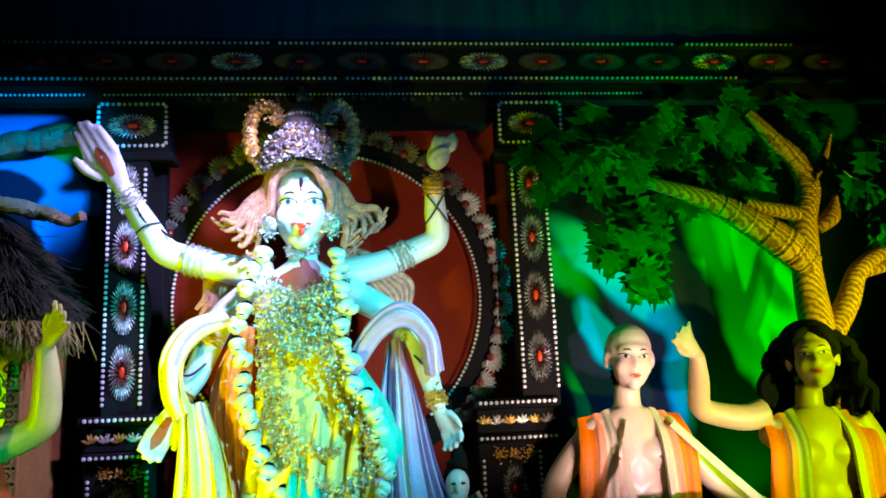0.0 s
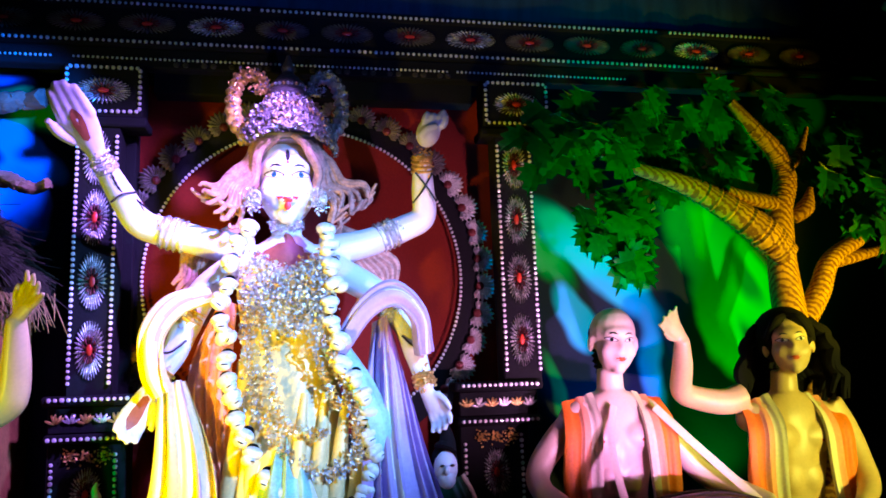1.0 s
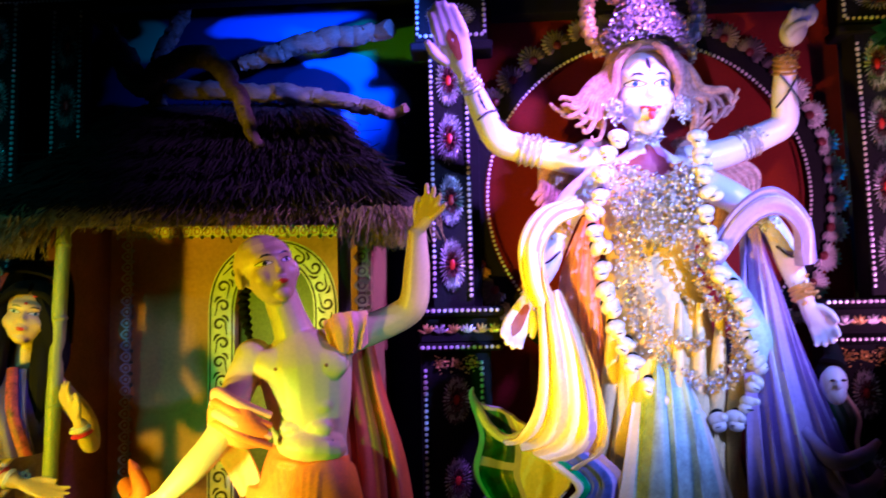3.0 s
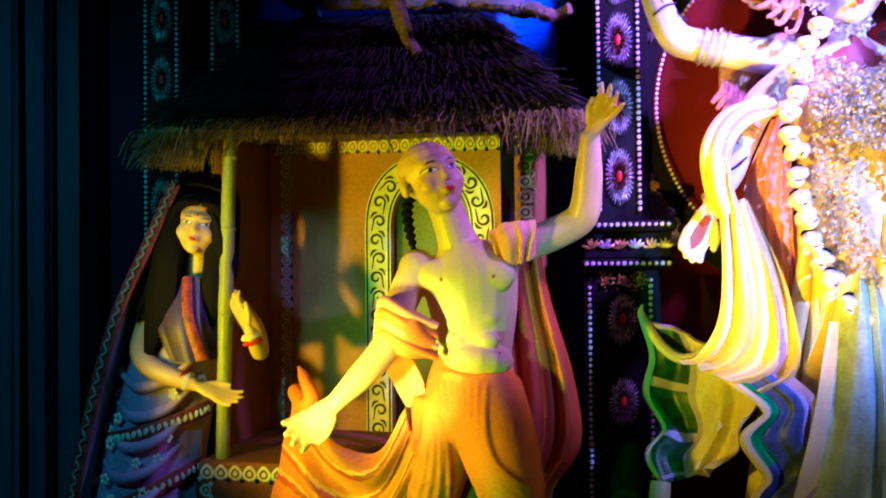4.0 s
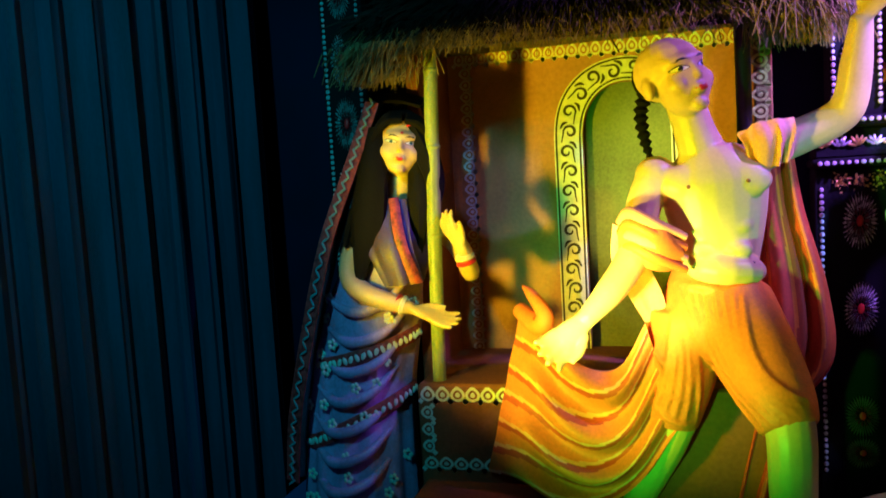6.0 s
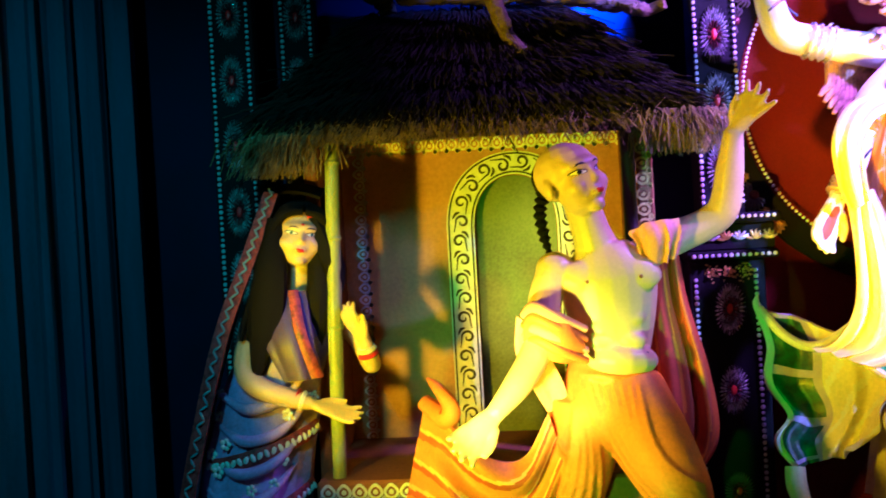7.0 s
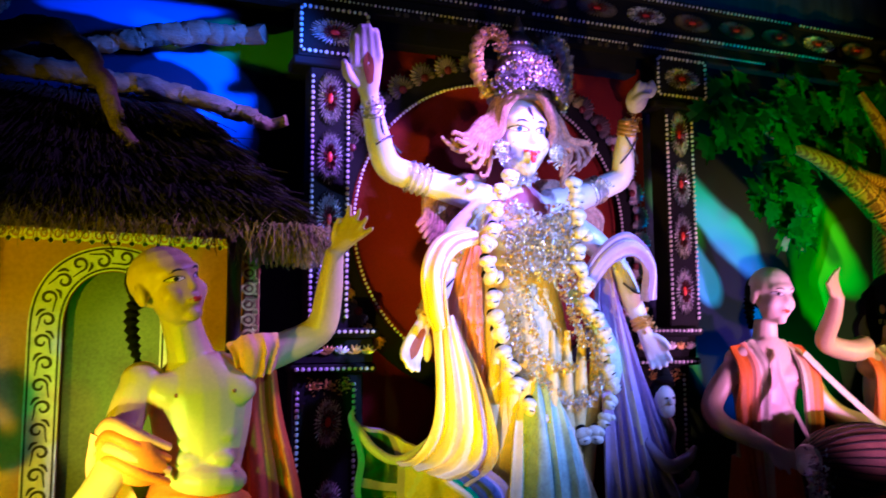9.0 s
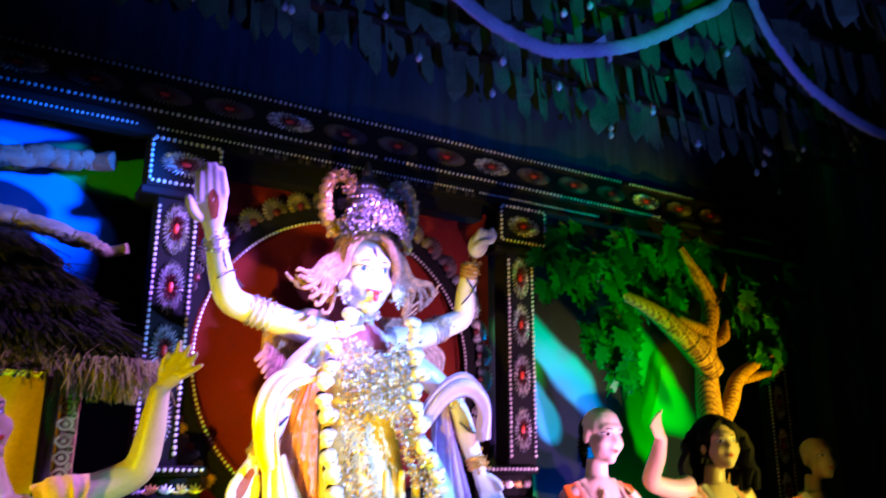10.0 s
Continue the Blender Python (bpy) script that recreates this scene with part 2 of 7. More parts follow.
def mural_material():
    """The painted landscape: soft-edged fields of colour on a night-blue ground."""
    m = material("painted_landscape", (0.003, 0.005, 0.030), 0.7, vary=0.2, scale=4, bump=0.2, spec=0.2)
    nt = m.node_tree
    n, l = nt.nodes, nt.links
    b = n["Principled BSDF"]
    src = b.inputs["Base Color"].links[0].from_socket
    tc = n.new("ShaderNodeTexCoord")
    wob = n.new("ShaderNodeTexNoise")
    wob.inputs["Scale"].default_value = 2.5
    l.new(tc.outputs["Object"], wob.inputs["Vector"])
    off = n.new("ShaderNodeVectorMath")
    off.operation = "MULTIPLY_ADD"
    off.inputs[1].default_value = (0.18, 0, 0.18)
    l.new(wob.outputs["Color"], off.inputs[0])
    l.new(tc.outputs["Object"], off.inputs[2])
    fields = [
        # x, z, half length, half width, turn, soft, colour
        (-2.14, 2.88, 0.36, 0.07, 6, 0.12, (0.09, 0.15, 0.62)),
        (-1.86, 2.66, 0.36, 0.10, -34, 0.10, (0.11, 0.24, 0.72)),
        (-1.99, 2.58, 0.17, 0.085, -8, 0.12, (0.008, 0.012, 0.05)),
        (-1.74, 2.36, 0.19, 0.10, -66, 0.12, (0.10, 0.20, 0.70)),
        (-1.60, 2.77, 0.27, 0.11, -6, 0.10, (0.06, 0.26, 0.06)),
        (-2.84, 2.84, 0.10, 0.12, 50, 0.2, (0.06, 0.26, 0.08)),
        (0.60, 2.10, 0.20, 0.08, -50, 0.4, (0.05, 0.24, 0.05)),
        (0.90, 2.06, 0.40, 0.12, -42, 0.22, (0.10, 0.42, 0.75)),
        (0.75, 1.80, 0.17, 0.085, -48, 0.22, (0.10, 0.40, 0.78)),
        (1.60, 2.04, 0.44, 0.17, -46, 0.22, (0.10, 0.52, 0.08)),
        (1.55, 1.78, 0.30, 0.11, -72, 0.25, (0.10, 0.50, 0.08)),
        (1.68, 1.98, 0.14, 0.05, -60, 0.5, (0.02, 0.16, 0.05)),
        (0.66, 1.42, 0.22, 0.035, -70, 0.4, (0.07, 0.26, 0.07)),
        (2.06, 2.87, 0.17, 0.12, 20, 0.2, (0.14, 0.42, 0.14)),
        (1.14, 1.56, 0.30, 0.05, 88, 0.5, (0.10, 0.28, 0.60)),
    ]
    for x, z, a, c, turn, soft, col in fields:
        sub = n.new("ShaderNodeVectorMath")
        sub.operation = "SUBTRACT"
        sub.inputs[1].default_value = (x + 0.09, 0, z + 0.09)
        l.new(off.outputs[0], sub.inputs[0])
        mp = n.new("ShaderNodeMapping")
        mp.vector_type = "TEXTURE"
        mp.inputs["Rotation"].default_value = (0, radians(-turn), 0)
        mp.inputs["Scale"].default_value = (a, 1000, c)
        l.new(sub.outputs[0], mp.inputs[0])
        ln = n.new("ShaderNodeVectorMath")
        ln.operation = "LENGTH"
        l.new(mp.outputs[0], ln.inputs[0])
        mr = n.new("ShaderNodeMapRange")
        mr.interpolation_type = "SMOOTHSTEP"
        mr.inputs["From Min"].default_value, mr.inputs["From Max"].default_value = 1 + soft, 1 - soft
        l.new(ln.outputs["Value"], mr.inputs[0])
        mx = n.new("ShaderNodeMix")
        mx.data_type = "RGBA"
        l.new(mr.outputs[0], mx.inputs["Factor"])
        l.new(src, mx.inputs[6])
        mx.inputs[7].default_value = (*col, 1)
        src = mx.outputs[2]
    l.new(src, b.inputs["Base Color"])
    return m


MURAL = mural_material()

# ---- mesh kit ----
rng = np.random.default_rng(7)
V3 = lambda *a: np.array(a, float)


def spline(pts, n):
    """n points along a smooth curve through pts."""
    p = np.array(pts, float)
    if len(p) == 2:
        return p[0] + (p[1] - p[0]) * np.linspace(0, 1, n)[:, None]
    q = np.vstack([2 * p[0] - p[1], p, 2 * p[-1] - p[-2]])
    out = []
    for s in np.linspace(0, len(p) - 1, n):
        i = min(int(s), len(p) - 2)
        t = s - i
        a, b, c, d = q[i], q[i + 1], q[i + 2], q[i + 3]
        out.append(0.5 * (2 * b + (c - a) * t + (2 * a - 5 * b + 4 * c - d) * t * t + (3 * b - a - 3 * c + d) * t ** 3))
    return np.array(out)


def unit(v):
    return v / (np.linalg.norm(v) + 1e-9)


class Buf:
    """Verts, faces and material slots of one mesh in the making."""

    def __init__(self):
        self.v, self.f, self.m, self.n = [], [], [], 0

    def add(self, verts, faces, mi=0):
        verts = np.asarray(verts, float)
        base = self.n
        self.v.append(verts)
        self.f += [tuple(int(i) + base for i in q) for q in faces]
        self.m += [mi] * len(faces) if isinstance(mi, int) else list(mi)
        self.n += len(verts)

    def verts(self):
        return np.vstack(self.v) if self.v else np.zeros((0, 3))

    def merge(self, other, mi=None, matrix=None):
        v = other.verts()
        if matrix is not None:
            a = np.array(matrix)
            v = v @ a[:3, :3].T + a[:3, 3]
        self.add(v, other.f, list(other.m) if mi is None else mi)

    def tube(self, pts, rad, seg=10, n=0, mi=0, folds=0, amp=0.0, ref=(0, -1, 0), phase=0.0, rib=None):
        n = n or max(4, 4 * len(pts))
        c = spline(pts, n)
        r = np.array([x if isinstance(x, (tuple, list)) else (x, x) for x in rad], float)
        if len(r) == 1:
            r = np.vstack([r, r])
        k = np.linspace(0, len(r) - 1, n)
        i = np.minimum(k.astype(int), len(r) - 2)
        r = r[i] + (r[i + 1] - r[i]) * (k - i)[:, None]
        ring, th = [], np.linspace(0, 2 * np.pi, seg, endpoint=False)
        prev = None
        for j in range(n):
            t = unit(c[min(j + 1, n - 1)] - c[max(j - 1, 0)])
            w = np.array(ref, float)
            if abs(t @ w) > 0.95 and prev is not None:
                w = prev
            d = unit(w - t * (w @ t))
            prev = d
            s = np.cross(t, d)
            g = 1 + amp * (j / (n - 1)) * np.sin(folds * th + phase + 0.8 * np.sin(2.3 * j / n)) if folds else 1.0
            if rib:
                g = g * (1 + rib[1] * np.sin(rib[0] * 2 * np.pi * j / n))
            ring.append(c[j] + np.outer(np.cos(th) * r[j, 0] * g, s) + np.outer(np.sin(th) * r[j, 1] * g, d))
        v = np.vstack(ring)
        f = [(j * seg + a, j * seg + (a + 1) % seg, (j + 1) * seg + (a + 1) % seg, (j + 1) * seg + a) for j in range(n - 1) for a in range(seg)]
        f = [q[::-1] for q in f]
        f += [tuple(range(seg)), tuple(range((n - 1) * seg, n * seg))[::-1]]
        self.add(v, f, mi)

    def ell(self, c, r, rot=(0, 0, 0), mi=0, seg=14, rings=9):
        r = (r, r, r) if isinstance(r, (int, float)) else r
        v, f = [(0, 0, 1)], []
        for a in range(1, rings):
            for b in range(seg):
                p, q = np.pi * a / rings, 2 * np.pi * b / seg
                v.append((np.sin(p) * np.cos(q), np.sin(p) * np.sin(q), np.cos(p)))
        v.append((0, 0, -1))
        f += [(0, 1 + b, 1 + (b + 1) % seg) for b in range(seg)]
        for a in range(rings - 2):
            o = 1 + a * seg
            f += [(o + b, o + seg + b, o + seg + (b + 1) % seg, o + (b + 1) % seg) for b in range(seg)]
        o = 1 + (rings - 2) * seg
        f += [(o + b, len(v) - 1, o + (b + 1) % seg) for b in range(seg)]
        R = np.array(Euler([radians(x) for x in rot]).to_matrix())
        self.add((np.array(v) * np.array(r)) @ R.T + np.array(c), f, mi)

    def box(self, lo, hi, bevel=0.004, mi=0):
        lo, hi = np.minimum(lo, hi).astype(float), np.maximum(lo, hi).astype(float)
        e = min(bevel, 0.45 * float(min(hi - lo)))
        v, ids = [], {}
        for sx in (0, 1):
            for sy in (0, 1):
                for sz in (0, 1):
                    s = (sx, sy, sz)
                    base = np.where(np.array(s) == 1, hi, lo)
                    inn = np.where(np.array(s) == 1, -e, e)
                    for ax in range(3):
                        p = base + inn
                        p[ax] = base[ax]
                        ids[(s, ax)] = len(v)
                        v.append(p)
        f = []
        for ax in range(3):
            o = [a for a in range(3) if a != ax]
            for s in (0, 1):
                q = []
                for a, b in ((0, 0), (1, 0), (1, 1), (0, 1)):
                    k = [0, 0, 0]
                    k[ax], k[o[0]], k[o[1]] = s, a, b
                    q.append(ids[(tuple(k), ax)])
                f.append(tuple(q))
            for a in (0, 1):
                for b in (0, 1):
                    k0, k1 = [0, 0, 0], [0, 0, 0]
                    k0[o[0]] = k1[o[0]] = a
                    k0[o[1]] = k1[o[1]] = b
                    k1[ax] = 1
                    k0, k1 = tuple(k0), tuple(k1)
                    f.append((ids[(k0, o[0])], ids[(k1, o[0])], ids[(k1, o[1])], ids[(k0, o[1])]))
        for s in {k for k, _ in ids}:
            f.append((ids[(s, 0)], ids[(s, 1)], ids[(s, 2)]))
        self.add(v, f, mi)

    def cloth(self, L, R, nu=24, nv=24, folds=3, amp=0.02, phase=0.0, thick=0.012, mi=0, bulge=0.0, lean=0.4, band=None, grow=0.5):
        """A hanging cloth between two edge curves, with folds running down it. band(u, v): its material slot."""
        a, b = spline(L, nv), spline(R, nv)
        us = np.linspace(0, 1, nu)
        P = a[:, None] + (b - a)[:, None] * us[None, :, None]
        du, dv = np.gradient(P, axis=1), np.gradient(P, axis=0)
        N = np.cross(du, dv)
        N /= np.linalg.norm(N, axis=2, keepdims=True) + 1e-9
        N *= np.where(N[..., 1:2] > 0, -1, 1)
        vv = np.linspace(0, 1, nv)[:, None]
        wob = 0.09 * np.sin(9.4 * us + 2.0 * len(L))[None] * (0.4 + 0.6 * vv) + 0.03 * np.sin(23 * us + 4 * vv)
        w = np.sin(2 * np.pi * (folds * (us[None] + wob) + phase + lean * vv) + 0.6 * np.sin(5 * vv + 3 * us[None]))
        w = w * (0.75 + 0.35 * np.sin(7.1 * us[None] + 2.2 * vv))
        w = np.sign(w) * np.abs(w) ** 0.8
        disp = bulge * np.sin(np.pi * us)[None] + amp * (1 - grow + grow * vv) * w
        F = P + N * disp[..., None]
        B = F - N * thick
        v = np.vstack([F.reshape(-1, 3), B.reshape(-1, 3)])
        o, f, mm = nu * nv, [], []
        for j in range(nv - 1):
            for i in range(nu - 1):
                k = j * nu + i
                q = band((i + 0.5) / (nu - 1), (j + 0.5) / (nv - 1)) if band else mi
                f += [(k, k + 1, k + nu + 1, k + nu), (o + k, o + k + nu, o + k + nu + 1, o + k + 1)]
                mm += [q, q]
        for j in range(nv - 1):
            for i, s in ((0, 1), (nu - 1, -1)):
                k = j * nu + i
                f.append((k, k + nu, o + k + nu, o + k)[::s])
                mm.append(mm[0] if band is None else band(i / (nu - 1), j / nv))
        for i in range(nu - 1):
            for j, s in ((0, -1), (nv - 1, 1)):
                k = j * nu + i
                f.append((k, k + 1, o + k + 1, o + k)[::s])
                mm.append(mm[0] if band is None else band(i / nu, j / (nv - 1)))
        self.add(v, f, mm)
        return F

    def flakes(self, pts, spread, count, size, mi=0, seed=1):
        """Small crumpled foil flakes scattered along a curve."""
        g = np.random.default_rng(seed)
        c = spline(pts, 200)
        for _ in range(count):
            p = c[g.integers(0, 200)] + g.normal(0, 1, 3) * np.array(spread)
            a = unit(g.normal(0, 1, 3) + np.array((0, -1.2, 0)))
            s = unit(np.cross(a, g.normal(0, 1, 3)))
            t = np.cross(a, s)
            k = size * g.uniform(0.6, 1.4)
            self.add([p - s * k, p - t * k * 0.6 + a * k * 0.3, p + s * k, p + t * k * 0.6 + a * k * 0.3], [(0, 1, 2), (0, 2, 3)], mi)

    def mesh(self, name, mats, smooth=True, angle=40):
        me = bpy.data.meshes.new(name)
        me.from_pydata(self.verts().tolist(), [], self.f)
        for m in mats:
            me.materials.append(m)
        me.polygons.foreach_set("material_index", np.array(self.m, np.int32))
        me.update()
        bm = bmesh.new()
        bm.from_mesh(me)
        bmesh.ops.recalc_face_normals(bm, faces=bm.faces)
        for q in bm.faces:
            q.smooth = smooth
        if smooth:
            lim = radians(angle)
            for e in bm.edges:
                if len(e.link_faces) == 2 and e.calc_face_angle(0) > lim:
                    e.smooth = False
        bm.to_mesh(me)
        bm.free()
        return me


def fused(buf, voxel=0.007, rounds=4):
    """The same solids grown together into one smooth skin."""
    me = bpy.data.meshes.new("raw")
    me.from_pydata(buf.verts().tolist(), [], buf.f)
    bm = bmesh.new()
    bm.from_mesh(me)
    bmesh.ops.recalc_face_normals(bm, faces=bm.faces)
    bm.to_mesh(me)
    bm.free()
    ob = new("raw", me)
    r = ob.modifiers.new("r", "REMESH")
    r.mode, r.voxel_size = "VOXEL", voxel
    s = ob.modifiers.new("s", "SMOOTH")
    s.factor, s.iterations = 0.5, rounds
    bpy.context.view_layer.update()
    ev = ob.evaluated_get(bpy.context.evaluated_depsgraph_get())
    done = ev.to_mesh()
    out = Buf()
    co = np.empty(len(done.vertices) * 3)
    done.vertices.foreach_get("co", co)
    out.add(co.reshape(-1, 3), [tuple(p.vertices) for p in done.polygons], 0)
    ev.to_mesh_clear()
    bpy.data.objects.remove(ob)
    bpy.data.meshes.remove(me)
    return out


def tree_of(buf):
    return BVHTree.FromPolygons([Vector(v) for v in buf.verts()], buf.f)


def part(name, buf, mats, parent=None, label="", smooth=True, angle=40):
    """Links a mesh as one object, under a thing if one is given."""
    mats = mats if isinstance(mats, (list, tuple)) else [mats]
    me = buf if isinstance(buf, bpy.types.Mesh) else buf.mesh(name, mats, smooth, angle)
    ob = new(name, me)
    if parent:
        ob.parent = parent
    if label:
        ob["label"] = label
    return ob


def thing(name, at=(0, 0, 0), label="", category="", group="", kind=""):
    ob = new(name)
    ob.location = at
    ob.empty_display_size = 0.1
    return tagged(ob, label, category, group, kind)


def beads(buf, pts, r=0.008, gap=0.022, mi=0):
    """A row of small pearls along a line."""
    p = np.array(pts, float)
    for a, b in zip(p[:-1], p[1:]):
        n = max(1, int(np.linalg.norm(b - a) / gap))
        for i in range(n):
            buf.ell(a + (b - a) * (i + 0.5) / n, r * rng.uniform(0.85, 1.15), mi=mi, seg=6, rings=4)

# ---- the large structure ----
def slab(name, lo, hi, mat, label, category, bevel=0.003):
    b = Buf()
    b.box(lo, hi, bevel)
    return tagged(part(name, b, mat), label, category, kind="structure")


slab("ground", (-9, -7, -0.55), (9, 6, -0.42), GROUND, "dusty brown ground in front of the stage", "ground")
slab("floor", (-3.72, 2.35, -0.42), (3.3, 4.35, 0.0), BLUE_CARPET, "raised stage floor covered in blue cloth", "stage floor")
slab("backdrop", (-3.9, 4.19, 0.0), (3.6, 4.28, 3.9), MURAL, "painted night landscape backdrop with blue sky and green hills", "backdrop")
slab("wall_back", (-9, -7.1, -0.5), (9, -7.0, 4.6), NAVY_CLOTH, "plain dark cloth wall closing the tent", "wall")
slab("wall_left", (-9.1, -7, -0.5), (-9.0, 6, 4.6), NAVY_CLOTH, "plain dark cloth wall closing the tent", "wall")
slab("wall_right", (9.0, -7, -0.5), (9.1, 6, 4.6), NAVY_CLOTH, "plain dark cloth wall closing the tent", "wall")
slab("ceiling", (-9, -7, 4.3), (9, 6, 4.4), CEILING, "dark blue canopy cloth ceiling of the tent", "ceiling")


def curtain(name, a, b, z0, z1, pleats, depth, label):
    """A pleated curtain between two plan points."""
    a, b = V3(*a, 0), V3(*b, 0)
    nu, nv = pleats * 8 + 1, 14
    d = b - a
    nrm = unit(np.cross(d, (0, 0, 1)))
    g = np.random.default_rng(3)
    ph = np.cumsum(g.uniform(0.7, 1.3, nu)) * 2 * np.pi / 8
    am = np.interp(np.linspace(0, 1, nu), np.linspace(0, 1, 12), g.uniform(0.5, 1.2, 12))
    v, f = [], []
    for j in range(nv):
        t = j / (nv - 1)
        for i in range(nu):
            s = i / (nu - 1)
            w = depth * am[i] * (np.sin(ph[i] + 0.5 * np.sin(3 * t + i * 0.05)) + 0.35 * np.sin(2.7 * ph[i])) * (0.6 + 0.4 * (1 - t))
            v.append(a + d * s + nrm * w + V3(0, 0, z0 + (z1 - z0) * t))
    k = len(v)
    v += [p + nrm * 0.006 for p in v]
    for j in range(nv - 1):
        for i in range(nu - 1):
            q = j * nu + i
            f += [(q, q + 1, q + nu + 1, q + nu), (k + q, k + q + nu, k + q + nu + 1, k + q + 1)]
    for j in range(nv - 1):
        for i in (0, nu - 1):
            q = j * nu + i
            f.append((q, q + nu, k + q + nu, k + q))
    for i in range(nu - 1):
        for j in (0, nv - 1):
            q = j * nu + i
            f.append((q, q + 1, k + q + 1, k + q))
    buf = Buf()
    buf.add(v, f)
    return tagged(part(name, buf, CURTAIN), label, "curtain", "stage curtains", "structure")


curtain("curtain_left", (-3.74, 3.95), (-4.6, 2.1), -0.42, 4.3, 15, 0.036, "dark blue pleated cloth curtain beside the hut")
curtain("curtain_right", (2.75, 4.0), (4.1, 2.2), -0.42, 4.3, 12, 0.035, "dark pleated cloth curtain beside the tree")

# blue valance above the frieze
b = Buf()
b.cloth([(-3.9, 3.93, 4.3), (-3.9, 3.93, 3.12)], [(3.4, 3.93, 4.3), (3.4, 3.93, 3.12)], 160, 8, 26, 0.018, thick=0.006, lean=0.1)
tagged(part("valance", b, CURTAIN), "dark blue gathered cloth above the carved frieze", "valance", kind="structure")


# ---- decorated frame round the shrine ----
def rosette_mesh():
    """An oval flower of foil petals with a red heart, one metre wide, facing -y."""
    b = Buf()
    b.ell((0, 0, 0), (0.10, 0.05, 0.10), mi=1, seg=12, rings=6)
    for ring, (r0, r1, n, w, y) in enumerate(((0.08, 0.24, 11, 0.040, 0.05), (0.15, 0.50, 34, 0.026, 0.0))):
        for i in range(n):
            a = 2 * np.pi * (i + 0.5 * ring) / n
            d, s = V3(np.cos(a), 0, np.sin(a)), V3(-np.sin(a), 0, np.cos(a))
            m = (r0 + r1) / 2 + 0.06
            up = V3(0, -1, 0)
            v = [d * r0 - up * 0.0, d * m - s * w + up * (0.01 + y), d * r1 + up * (0.03 + y), d * m + s * w + up * (0.01 + y), d * m + up * (0.07 + y), d * r0 * 0.9 - up * 0.05, d * r1 * 0.98 - up * 0.02]
            b.add(v, [(0, 1, 4), (1, 2, 4), (2, 3, 4), (3, 0, 4), (0, 5, 1), (1, 5, 6), (1, 6, 2), (2, 6, 3), (3, 6, 5), (3, 5, 0)], 0 if ring else 2)
    return b.mesh("rosette", [SILVER, RED_PAINT, DEEP_RED], smooth=False)


# the same rosette with its petals in the shade-darkened foil
def rosette_shaded():
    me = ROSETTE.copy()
    me.materials[0] = SHADED_FOIL
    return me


ROSETTE = rosette_mesh()
ROSETTE_SHADED = rosette_shaded()


# gold=True selects the rosette copy darkened for shade
def rosette(parent, x, y, z, w, h, gold=False):
    ob = part("rosette", ROSETTE_SHADED if gold else ROSETTE, None, parent)
    ob.location, ob.scale = (x, y, z), (w, (w + h) * 0.35, h)
    ob.rotation_euler = (0, rng.normal(0, 0.03), 0)
    return ob


def bead_part(parent, lines, r=0.0075, gap=0.0215):
    b = Buf()
    for q in lines:
        beads(b, q, r, gap)
    part("bead_row", b, PEARL, parent)


def frieze():
    root = thing("frieze", (0, 0, 0), "black carved frieze board with oval rosettes and pearl edging", "frieze", kind="structure")
    b = Buf()
    for nm, lo, hi, e in (("board", (-3.6, 3.88, 2.985), (2.9, 3.96, 3.14), 0.006), ("moulding", (-3.6, 3.865, 3.125), (2.9, 3.97, 3.16), 0.01),
                          ("moulding", (-3.6, 3.865, 2.955), (2.9, 3.97, 2.99), 0.01), ("lower_board", (-3.55, 3.89, 2.87), (2.85, 3.96, 2.955), 0.006)):
        b = Buf()
        b.box(lo, hi, e)
        part(nm, b, BLACK_BOARD, root)
    for k in range(23):
        x = -3.43 + 0.281 * k
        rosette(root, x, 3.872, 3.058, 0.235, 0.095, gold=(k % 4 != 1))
    for z, x0, x1 in ((3.142, -3.55, -0.75), (3.142, -0.72, 1.15), (3.142, 1.2, 1.75), (2.972, -3.55, -0.45), (2.972, -0.42, 1.45)):
        bead_part(root, [[(x0, 3.862, z), (x1, 3.862, z)]], 0.0075, 0.024)
    for x0, x1 in ((-3.5, -1.55), (-1.48, 0.12), (0.15, 0.98)):
        bead_part(root, [[(x0, 3.884, 2.905), (x1, 3.884, 2.905)]], 0.006, 0.019)
    for k in range(34):
        c = Buf()
        x = -1.1 + 0.038 * k
        c.ell((x, 3.888, 2.885), (0.014, 0.008, 0.012), seg=6, rings=4)
        if k % 3:
            part("stud", c, DULL_GOLD, root)


frieze()


